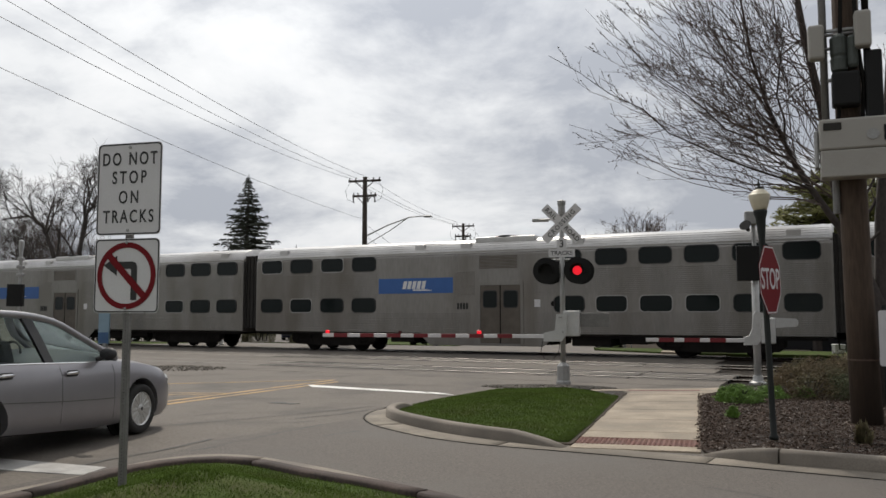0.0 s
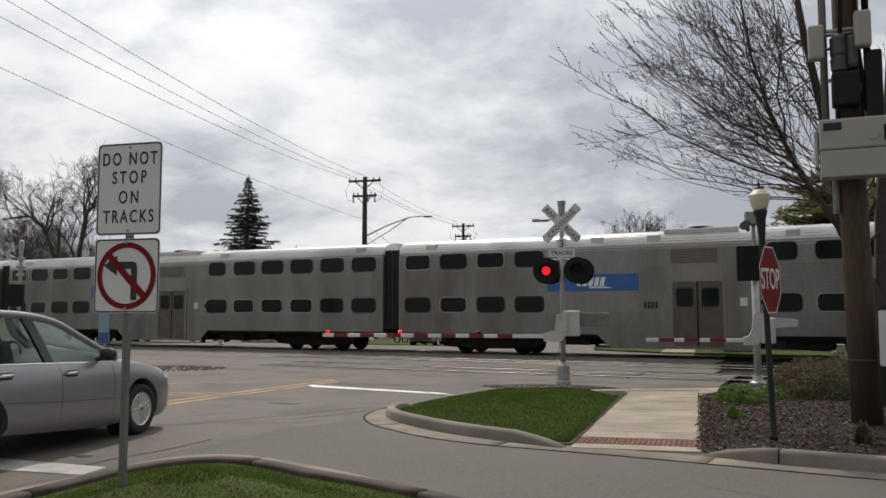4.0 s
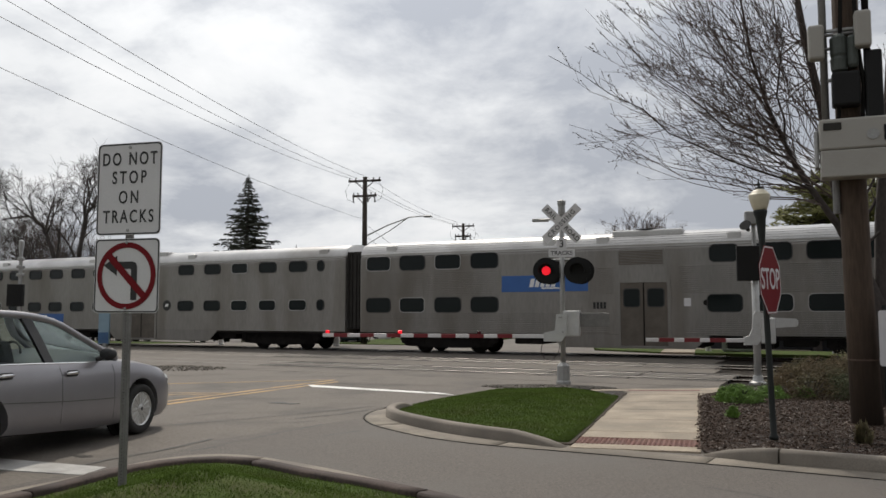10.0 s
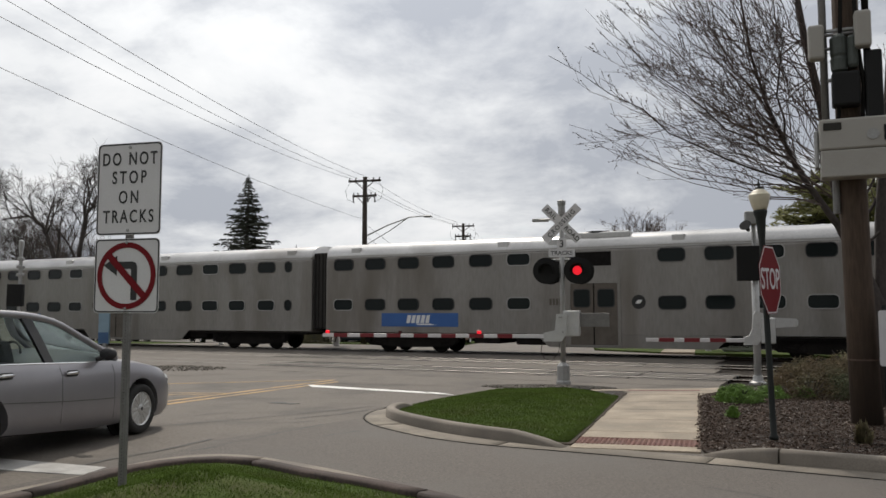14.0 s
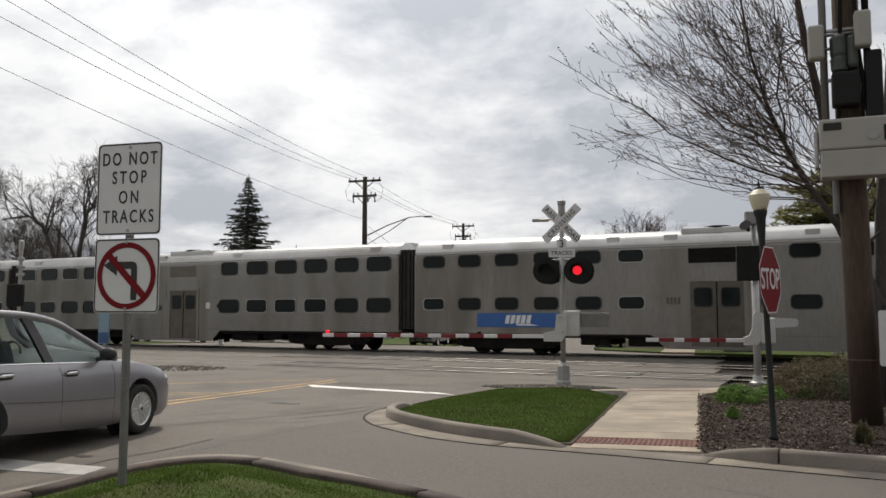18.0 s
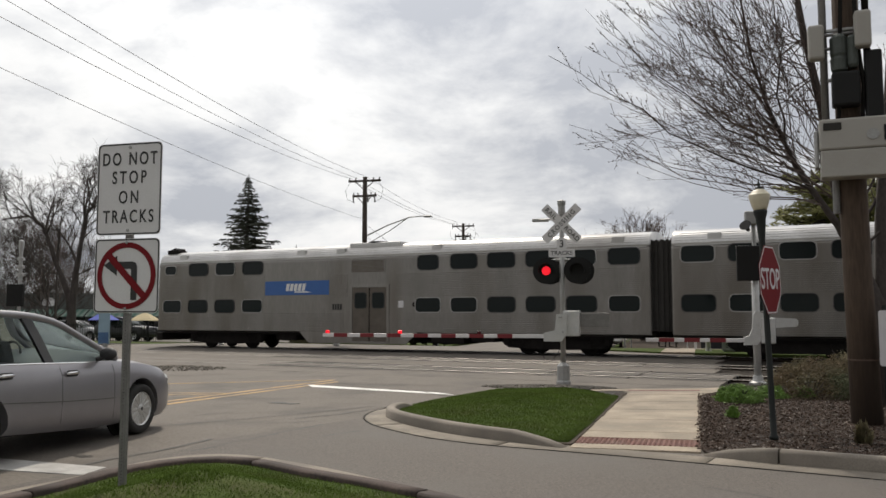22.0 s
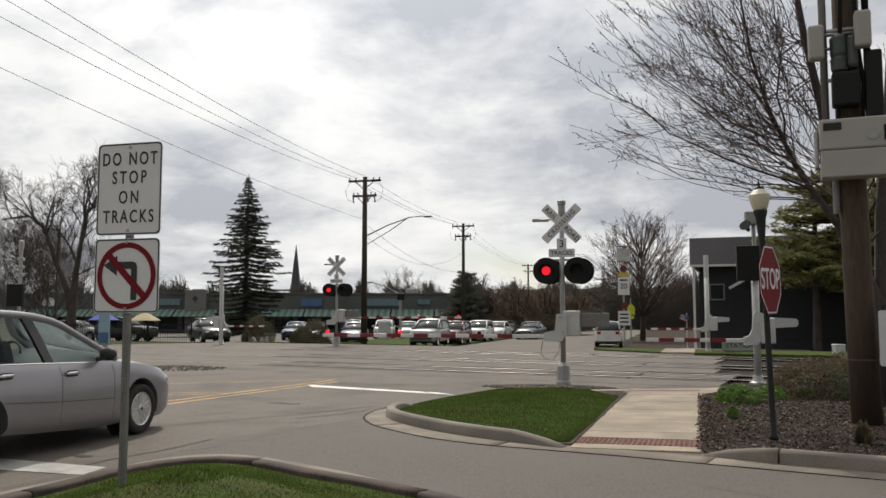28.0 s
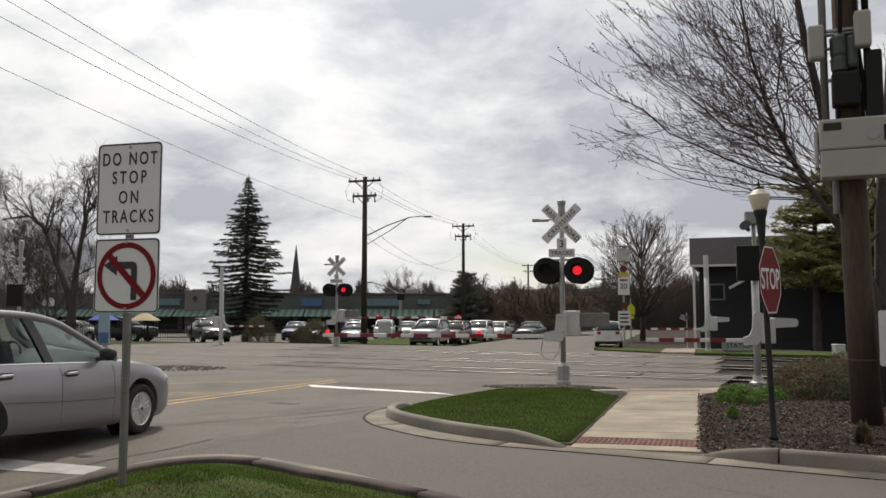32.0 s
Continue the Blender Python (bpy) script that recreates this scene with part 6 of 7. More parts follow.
# the large tree behind the equipment pole: long limbs fan out from a leaning leader and curve upward
LEADER = [Vector(p) for p in ((7.78, 14.6, 0), (7.74, 14.6, 1.6), (7.4, 14.6, 2.5), (6.93, 14.4, 3.19), (6.25, 14.4, 4.17), (5.77, 14.4, 5.29), (5.51, 14.4, 6.17), (5.33, 14.3, 7.04), (5.1, 14.2, 8.4))]
LEADER_R = [0.2, 0.17, 0.10, 0.066, 0.044, 0.032, 0.024, 0.018, 0.010]
LEADER_2 = [Vector(p) for p in ((7.45, 14.6, 2.4), (6.95, 14.45, 3.8), (6.72, 14.4, 5.29), (6.45, 14.4, 6.65), (6.2, 14.4, 8.4))]
LEADER_3 = [Vector(p) for p in ((7.74, 14.6, 1.6), (7.8, 14.6, 3.4), (8.0, 14.6, 5.2), (8.1, 14.5, 7.0), (8.0, 14.4, 8.8))]
rnd = random.Random(21)
limb_paths, limbs = [], []
FILL = ()
for i in range(58):
    tx, tz = rnd.uniform(2.3, 5.6), rnd.uniform(4.5, 8.4)
    FILL += ((rnd.uniform(3.1, 5.6) if i % 2 else rnd.uniform(10.6, 12.9), (tx + 0.15 * abs(tz - 6), rnd.uniform(13.0, 15.4), tz), rnd.uniform(0.018, 0.026)),)
for s, tip, r in ((3.2, (1.75, 13.4, 5.95), 0.038), (2.95, (2.15, 13.6, 4.82), 0.03), (3.3, (2.3, 14.2, 4.75), 0.028), (3.0, (2.5, 13.2, 4.35), 0.026), (3.2, (3.3, 14.4, 4.6), 0.02),
                  (3.7, (2.6, 13.4, 6.6), 0.034), (4.0, (2.75, 14.4, 6.7), 0.028), (3.4, (3.2, 15.4, 5.9), 0.028), (3.8, (3.1, 12.8, 5.6), 0.028), (3.5, (3.1, 14.0, 5.3), 0.025), (4.3, (3.0, 14.0, 7.2), 0.028),
                  (4.5, (3.6, 13.4, 7.9), 0.028), (4.8, (3.9, 14.8, 8.2), 0.028), (4.1, (3.5, 15.8, 7.0), 0.028), (4.4, (3.9, 12.8, 6.9), 0.025), (5.0, (4.4, 13.2, 8.6), 0.026), (3.9, (3.6, 13.6, 6.0), 0.024), (3.3, (4.0, 13.0, 4.9), 0.022), (4.7, (3.4, 14.2, 7.6), 0.025),
                  (10.9, (3.4, 13.6, 6.2), 0.026), (11.2, (3.6, 14.7, 6.9), 0.025), (11.5, (4.2, 13.2, 7.4), 0.025), (11.7, (4.0, 14.8, 7.9), 0.023), (11.9, (4.6, 13.8, 8.3), 0.023), (10.8, (3.8, 13.0, 5.4), 0.022), (11.0, (4.3, 14.2, 6.0), 0.02), (11.6, (4.9, 13.4, 7.0), 0.02), (10.7, (4.4, 14.8, 5.2), 0.02), (11.3, (5.0, 13.0, 6.2), 0.02), (12.0, (5.2, 14.2, 7.8), 0.02), (11.1, (3.1, 14.2, 6.5), 0.022), (12.2, (4.9, 14.6, 8.8), 0.02), (11.2, (5.6, 13.6, 6.9), 0.018), (10.9, (5.3, 14.9, 6.2), 0.018), (11.6, (5.8, 13.4, 7.7), 0.018), (11.4, (5.7, 14.9, 7.2), 0.018), (10.8, (5.2, 13.2, 5.6), 0.018), (11.0, (4.8, 15.2, 6.6), 0.018), (11.8, (5.5, 13.2, 8.3), 0.018), (3.6, (3.0, 13.6, 5.75), 0.02), (4.2, (3.2, 13.2, 6.5), 0.02),
                  (2.7, (7.3, 14.2, 8.6), 0.05), (2.6, (8.6, 14.4, 8.2), 0.05), (2.5, (9.6, 14.9, 6.8), 0.05), (2.3, (9.9, 14.6, 5.3), 0.045), (4.0, (5.6, 13.8, 8.9), 0.035), (3.4, (5.0, 15.4, 7.4), 0.032), (2.8, (8.9, 13.6, 7.4), 0.04)) + FILL:
    stem = LEADER if s < 10 else LEADER_2
    s += 0.4 if 2.9 <= s < 6 else 0.15 if s > 10 else 0
    k = int(s) % 10
    p0, p2 = stem[k].lerp(stem[k + 1], s % 1), Vector(tip)
    p1 = p0.lerp(p2, 0.52) + Vector((rnd.uniform(-0.1, 0.1), rnd.uniform(-0.15, 0.15), -0.095 * (p2 - p0).length))
    n = 9
    pts = [(1 - t) ** 2 * p0 + 2 * t * (1 - t) * p1 + t * t * p2 + Vector((rnd.gauss(0, 0.032), rnd.gauss(0, 0.04), rnd.gauss(0, 0.032))) for t in (i / n for i in range(n + 1))]
    rad = [max(0.0042, 0.66 * r * (1 - 0.9 * (i / n) ** 0.8)) for i in range(n + 1)]
    limb_paths.append((pts, rad, 3))
    span = (p2 - p0).length
    for j in range(int(3 + span * 3.1)):
        f = rnd.uniform(0.16, 0.97)
        i = min(n - 1, int(f * n))
        ax = (pts[i + 1] - pts[i]).normalized()
        side = Vector((rnd.gauss(0, 0.55), rnd.gauss(0, 0.8), rnd.gauss(0.25, 0.6)))
        side = (side - ax * side.dot(ax)).normalized()
        limbs.append((pts[i].lerp(pts[i + 1], f * n - i), ax * 0.9 + side * 0.5, rnd.uniform(0.4, 1.05) * (1.15 - 0.85 * f), max(0.0045, rad[i] * 0.42)))
limb_paths.append((LEADER_2, [0.10, 0.085, 0.075, 0.06, 0.035], 3))
limb_paths.append((LEADER_3, [0.12, 0.10, 0.08, 0.06, 0.03], 3))
bare_tree("tree", pose(0, 0, 0), "leafless budding tree with dense fine upswept twigs", limbs, 21, (LEADER, LEADER_R), depth=1, spread=0.38, up=0.07, min_r=0.0029, kids=(1, 2), buds=0.3, keep=0.5, bend=0.1, paths=limb_paths)
# far bare trees
TWIG_GREY = mat('grey_twig_bark', (0.050, 0.041, 0.037), 0.9, var=0.25, scale=3)
TWIG_PALE = mat('pale_twig_bark', (0.14, 0.105, 0.09), 0.9, var=0.25, scale=6)
rnd = random.Random(4)


def round_tree(at, h, w, seed, label, trunk_r=0.22, depth=2, n=26, **kw):
    """A straight trunk with rising limbs whose tips fill an egg-shaped crown."""
    r2 = random.Random(seed)
    limbs = []
    for i in range(n):
        a = 2.4 * i + r2.uniform(-0.3, 0.3)
        phi = math.asin(-0.25 + 1.22 * i / (n - 1))
        tip = Vector((w / 2 * math.cos(phi) * math.cos(a), w / 2 * math.cos(phi) * math.sin(a), h * (0.56 + 0.43 * math.sin(phi)))) 
        run = math.hypot(tip.x, tip.y)
        foot = Vector((0, 0, min(h * 0.62, max(h * 0.17, tip.z - run * r2.uniform(1.1, 1.6)))))
        limbs.append((foot, tip - foot + Vector((0, 0, -0.1 * run)), (tip - foot).length * 0.84, trunk_r * r2.uniform(0.14, 0.24)))
    return bare_tree("tree", at, label, limbs, seed, ([(0, 0, 0), (0.03, 0, h * 0.2), (0, 0, h * 0.86)], [trunk_r, trunk_r * 0.75, trunk_r * 0.1]), depth=depth, **kw)


round_tree(pose(17.35, 72, 0), 11.4, 8.7, 31, "leafless rounded tree beside the road", 0.26, 2, 84, kids=(7, 9), spread=0.5, bend=0.05, up=0.05, min_r=0.0085, twig=TWIG_PALE, keep=0.34)
# old spreading tree
old_tree = bare_tree("tree", pose(-24.2, 54, 0), "gnarled leafless tree with a forked dark trunk", [((0.3, 0, 5.5), (0.15, 0.1, 1), 3.1, 0.120), ((0.55, 0, 7.2), (0.5, -0.2, 1.2), 2.5, 0.09), ((0.2, 0, 5.0), (-0.5, 0.4, 1), 3.1, 0.10), ((0.6, 0, 7.8), (-0.2, 0.3, 1), 3.0, 0.08), ((0.6, 0, 7.85), (0.35, 0.1, 1), 2.6, 0.085), ((0.6, 0, 7.9), (0.05, -0.2, 1), 2.8, 0.08), ((0.1, 0, 4.2), (1.0, 0.2, 0.5), 2.6, 0.06),
    ((-1.14, 0, 4.9), (-0.1, 0.1, 1), 3.2, 0.11), ((-1.8, 0, 6.6), (-0.3, -0.2, 1), 2.7, 0.09), ((-2.17, 0, 7.5), (-1.0, 0.1, 0.75), 2.7, 0.08), ((-1.5, 0, 5.8), (-1.0, 0.3, 0.45), 2.7, 0.06), ((-3.1, 0, 8.1), (-1.0, 0, 0.7), 2.2, 0.06), ((-0.9, 0, 4.3), (-1.0, -0.4, 0.3), 2.6, 0.06), ((-1.9, 0, 6.9), (0.5, -0.3, 1.0), 2.6, 0.07), ((-4.2, 0, 8.0), (-0.6, 0.1, 0.9), 2.0, 0.05)],
    41, ([(0, 0, 0), (-0.05, 0, 1.4), (-0.02, 0, 2.6), (0.15, 0, 4.4), (0.35, 0, 5.8), (0.6, 0, 7.9)], [0.36, 0.30, 0.24, 0.19, 0.15, 0.09]), depth=3, spread=0.66, up=0.05, min_r=0.0070, kids=(5, 7), keep=0.60, bend=0.12, twig=TWIG_GREY)
part("fork", tube([(-0.03, 0, 1.6), (-0.28, 0, 2.9), (-0.7, 0, 4.0), (-1.14, 0, 4.9), (-1.55, 0, 6.1), (-2.17, 0, 7.5), (-3.1, 0, 8.15), (-4.9, 0, 7.9)], [0.26, 0.21, 0.18, 0.16, 0.13, 0.11, 0.08, 0.04], 10), BARK, old_tree, smooth=True)


round_tree(pose(-38.0, 74, 0), 9.6, 9, 36, "leafless tree with dense grey twigs by the shops", 0.2, 3, 26, kids=(4, 6), spread=0.5, min_r=0.009, twig=TWIG_GREY)
round_tree(pose(-33.5, 70, 0), 8.2, 7, 37, "leafless tree with dense grey twigs by the shops", 0.18, 3, 22, kids=(4, 6), spread=0.5, min_r=0.009, twig=TWIG_GREY)


def spruce(at, h, w, seed, label):
    """Whorls of drooping boughs, each with hanging needle sprays."""
    r2 = random.Random(seed)
    root = thing("spruce", at, label, "tree", "conifers")
    part("trunk", tube([(0, 0, 0), (0, 0, h * 0.6), (0.05, 0, h)], [0.28, 0.16, 0.02], 10), BARK, root, smooth=True)
    vs, fs = [], []
    z = h * 0.06
    while z < h * 0.985:
        f = h - z
        reach = w * min(1.0, f / (0.54 * h)) ** 1.08 * (1 if z > 0.42 * h else 0.78 + 0.22 * z / (0.42 * h)) + 0.05
        n = 9 if f > 0.2 * h else 7
        a0 = r2.uniform(0, 6.28)
        for i in range(n):
            a = a0 + 6.283 * i / n + r2.uniform(-0.3, 0.3)
            R = reach * (r2.uniform(0.5, 1.0) if r2.random() < 0.75 else r2.uniform(1.0, 1.25))
            c, s = math.cos(a), math.sin(a)
            m = max(6, int(R / 0.11))
            for k in range(m):
                t = (k + 0.6) / m
                rr = R * t
                zz = z - 0.30 * R * t + 0.20 * R * t * t + r2.gauss(0, 0.025)
                wd = (0.05 + 0.20 * R * t * (1.05 - t) * 1.6) * min(1.0, 0.3 + R * 0.5)
                for _ in range(4):
                    q = len(vs)
                    b = r2.gauss(0, wd)
                    L = r2.uniform(0.14, 0.38) * min(1.0, 0.3 + R * 0.5)
                    side = 0.55 if b > 0 else -0.55
                    px, py = rr * c - b * s, rr * s + b * c
                    ex, ey = (c * 0.75 - s * side) * L, (s * 0.75 + c * side) * L
                    vs += [(px, py, zz + 0.04), (px - s * 0.05, py + c * 0.05, zz - 0.06), (px + ex, py + ey, zz - L * r2.uniform(0.15, 0.85))]
                    fs.append((q, q + 1, q + 2))
        z += 0.021 * h * (0.55 + 0.55 * min(1.0, f / (0.5 * h))) * r2.uniform(0.7, 1.35)
    me = bpy.data.meshes.new("crown")
    me.from_pydata(vs, [], fs)
    me.materials.append(NEEDLE)
    o = new("crown", me); o.parent = root; o["kind"] = "stuff"; o["label"] = "dark green drooping needle boughs"
    return root


spruce(pose(-16.45, 69, 0), 14.1, 3.15, 51, "tall dark green spruce with drooping boughs")


def pine(at, h, w, seed, label, z0=0.12, mat_=None, dens=1.0):
    """Flat layered sprays of long needles on level boughs, with sky gaps between."""
    r2 = random.Random(seed)
    root = thing("pine", at, label, "tree", "conifers")
    bm = tube([(0, 0, 0), (0.1, 0, h * 0.6), (0, 0, h)], [0.25, 0.15, 0.03], 8)
    part("trunk", bm, BARK, root)
    vs, fs = [], []
    boughs = bmesh.new()
    for i in range(int(46 * dens)):
        z = h * r2.uniform(z0, 0.98)
        a = r2.uniform(0, 6.283)
        R = w * (1.05 - 0.75 * (z / h)) * r2.uniform(0.6, 1.1)
        c, s = math.cos(a), math.sin(a)
        tube([(0, 0, z), (R * 0.6 * c, R * 0.6 * s, z + 0.05 * R), (R * c, R * s, z + 0.12 * R)], [0.05, 0.03, 0.012], 5, boughs, False)
        for k in range(int(R * 34)):
            t = r2.uniform(0.25, 1.05)
            b = r2.gauss(0, 0.22 * R * (1.1 - t) + 0.12)
            x, y, zz = R * t * c - b * s, R * t * s + b * c, z + 0.12 * R * t * t + r2.gauss(0.02, 0.05)
            for _ in range(4):
                q = len(vs)
                d = Vector((r2.gauss(0, 1), r2.gauss(0, 1), r2.gauss(0.25, 0.35))).normalized() * r2.uniform(0.14, 0.3)
                o = d.orthogonal().normalized() * 0.035
                vs += [(x - o.x, y - o.y, zz - o.z), (x + o.x, y + o.y, zz + o.z), (x + d.x, y + d.y, zz + d.z)]
                fs.append((q, q + 1, q + 2))
    part("bough_frame", boughs, BARK, root)["kind"] = "stuff"
    me = bpy.data.meshes.new("crown")
    me.from_pydata(vs, [], fs)
    me.materials.append(mat_ or PINE)
    o = new("crown", me); o.parent = root; o["kind"] = "stuff"; o["label"] = "layered green pine needles"
    return root


for x, y, h, w, sd in ((19.4, 43, 9.6, 4.7, 61), (22.5, 45, 10.2, 3.9, 63), (25.5, 44, 9.6, 3.8, 65), (21.6, 40.5, 8.6, 2.9, 64)):
    pine(pose(x, y, 0), h, w, sd, "olive green layered pine beside the house", 0.33, PINE, 2.5)


pine(pose(2.5, 90, 0), 6.9, 3.3, 67, "dark bushy pine behind the queue of cars", 0.2, mat("grey_green_needle", (0.085, 0.09, 0.068), 0.9, var=0.4, scale=1.2, fine=12), 4.0)


def thicket(at, w, d, h, seed, label, n, material=None, name="thicket"):
    """Fine upright bare stems, dense at the base."""
    r2 = random.Random(seed)
    vs, fs = [], []
    for i in range(n):
        x, y = r2.uniform(-w / 2, w / 2), r2.uniform(-d / 2, d / 2)
        top = h * (0.55 + 0.45 * noise.noise((x * 0.22, seed, y * 0.1))) * max(0.25, 1 - (2 * x / w) ** 4) * r2.uniform(0.55, 1.08)
        lean = r2.gauss(0, 0.22)
        pts = [(x, y, 0), (x + lean * top * 0.3, y, top * 0.5), (x + lean * top * (1.0 + r2.gauss(0, 0.3)), y, top)]
        r = r2.uniform(0.02, 0.05)
        for (a, b, wa, wb) in ((pts[0], pts[1], r, r * 0.7), (pts[1], pts[2], r * 0.7, r * 0.25)):
            q = len(vs)
            vs += [(a[0] - wa, a[1], a[2]), (a[0] + wa, a[1] + wa, a[2]), (b[0] + wb, b[1] + wb, b[2]), (b[0] - wb, b[1], b[2])]
            fs.append((q, q + 1, q + 2, q + 3))
        for k in range(4):
            t = r2.uniform(0.35, 0.95)
            bx = x + lean * top * t
            q = len(vs)
            e = r2.gauss(0, 0.5)
            vs += [(bx - 0.018, y, top * t), (bx + 0.018, y, top * t), (bx + e, y + r2.gauss(0, 0.2), min(top * 1.05, top * t + r2.uniform(0.1, 0.7)))]
            fs.append((q, q + 1, q + 2))
    me = bpy.data.meshes.new(name)
    me.from_pydata(vs, [], fs)
    me.materials.append(material or BROWN_TWIG)
    ob = new(name, me)
    ob.matrix_basis = at
    return tagged(ob, label, "thicket", "", "stuff")


def willow(at, w, h, seed, label, n=1500, material=None, stout=1.0):
    """A rounded crown of arching fine stems."""
    r2 = random.Random(seed)
    root = thing("willow", at, label, "tree", "far bare trees")
    bm = bmesh.new()
    for i in range(7):
        a = r2.uniform(0, 6.283)
        tube([(0, 0, 0), (w * 0.12 * math.cos(a), w * 0.12 * math.sin(a), h * 0.4), (w * 0.25 * math.cos(a), w * 0.25 * math.sin(a), h * 0.75)], [0.14, 0.09, 0.03], 5, bm, False)
    part("trunk", bm, BARK, root)
    vs, fs = [], []
    for i in range(n):
        a, e = r2.uniform(0, 6.283), math.asin(r2.uniform(0.0, 1))
        lump = 0.82 + 0.4 * noise.noise((math.cos(a) * 1.5 + seed, math.sin(a) * 1.5, e * 2))
        tip = Vector((w / 2 * lump * math.cos(e) * math.cos(a), w / 2 * lump * math.cos(e) * math.sin(a), h * lump * (0.12 + 0.88 * math.sin(e))))
        p0 = tip * r2.uniform(0.15, 0.5)
        p0.z = tip.z * r2.uniform(0.3, 0.8)
        p1 = p0.lerp(tip, 0.6) + Vector((0, 0, h * 0.10))
        tip = tip + Vector((r2.gauss(0, 0.25), r2.gauss(0, 0.25), -h * r2.uniform(0, 0.1)))
        o = Vector((r2.uniform(0.008, 0.018), 0, 0.006)) * stout
        k = len(vs)
        vs += [p0 - o, p0 + o, p1 + o, p1 - o, tip]
        fs += [(k, k + 1, k + 2, k + 3), (k + 3, k + 2, k + 4)]
        for _ in range(3):
            q = p1.lerp(tip, r2.random())
            k = len(vs)
            vs += [q - o * 0.6, q + o * 0.6, q + Vector((r2.gauss(0, 0.4), r2.gauss(0, 0.4), r2.uniform(-0.2, 0.5)))]
            fs.append((k, k + 1, k + 2))
    me = bpy.data.meshes.new("twig_crown")
    me.from_pydata(vs, [], fs)
    me.materials.append(material or BROWN_TWIG)
    o = new("twig_crown", me); o.parent = root; o["kind"] = "stuff"
    return root


FAR_TWIG = mat("far_grey_twig", (0.11, 0.095, 0.085), 0.95, var=0.4, scale=0.4, fine=6)
OLIVE_TWIG = mat("olive_thicket_twig", (0.060, 0.050, 0.040), 0.95, var=0.4, scale=0.4, fine=6)
for x, y, w, h, sd in ((5.0, 92, 7.5, 5.6, 171), (8.2, 90, 7.0, 6.0, 172), (11.6, 93, 8.0, 6.3, 173), (14.8, 95, 7.0, 5.6, 174), (6.6, 99, 9, 6.6, 175), (2.4, 96, 6, 4.6, 176)):
    willow(pose(x, y, 0), w, h, sd, "brown leafless willow with arching fine twigs", 2600)
bm = bmesh.new()
prev = None
for i in range(61):
    x = -330 + i * 12
    top = 7.5 + 2.2 * noise.noise((i * 0.31, 2.0, 0.0)) + 1.2 * noise.noise((i * 1.1, 5.0, 0.0)) + (2.2 if x > 22 else 0.6 if x > 8 else 0)
    ring = [bm.verts.new(p) for p in ((x, 225, -1), (x, 235, top * 0.7), (x, 250, top), (x, 300, -1))]
    if prev:
        for k in range(3):
            bm.faces.new((prev[k], ring[k], ring[k + 1], prev[k + 1]))
    prev = ring
bmesh.ops.recalc_face_normals(bm, faces=bm.faces)
solid("backdrop", bm, mat("wooded_rise", (0.05, 0.041, 0.035), 0.95, var=0.7, scale=0.08, fine=0.7, spec=0.05), "low brown wooded rise on the horizon", "hill", "structure", smooth=True)
rnd = random.Random(77)
for k in range(26):
    x = -75 + k * 8.2 + rnd.uniform(-2, 2)
    y = 165 + rnd.uniform(-10, 25)
    willow(pose(x, y, 0), rnd.uniform(9, 14), rnd.uniform(7.5, 11.0) + (3.0 if k > 15 else 0), 180 + k, "grey brown leafless tree in the far woods", 1500, FAR_TWIG, 2.6)
for x, y, w, h, sd in ((-41.3, 130, 8, 8.4, 301), (-45.5, 133, 7, 7.4, 302), (-61, 130, 15, 8.6, 303), (-69, 128, 12, 8.0, 304), (-53, 132, 10, 7.6, 305), (-22.5, 140, 6, 7.2, 306), (-7.6, 124, 7, 7.4, 307), (10.5, 120, 12, 8.2, 308), (19.5, 124, 14, 8.8, 309)):
    willow(pose(x, y, 0), w, h, sd, "grey brown leafless tree behind the shops", 1800, FAR_TWIG, 2.0)
thicket(pose(20, 200, -0.6), 260, 12, 12.0, 72, "dense brown leafless far woods", 8500, OLIVE_TWIG)
thicket(pose(50, 130, -0.6), 68, 8, 13.0, 75, "brown leafless far woods", 5200, OLIVE_TWIG)
round_tree(pose(-5.8, 120, 0), 8.0, 6, 33, "leafless tree behind the shops", 0.2, 3, 12, kids=(3, 5), spread=0.5, min_r=0.01)
round_tree(pose(-45, 120, 0), 8.5, 8, 34, "leafless tree behind the shops", 0.2, 3, 14, kids=(3, 5), spread=0.5, min_r=0.01)
round_tree(pose(-30, 64, 0), 8.5, 8, 35, "slender leafless tree by the shops", 0.15, 3, 12, kids=(3, 5), spread=0.5, min_r=0.008)


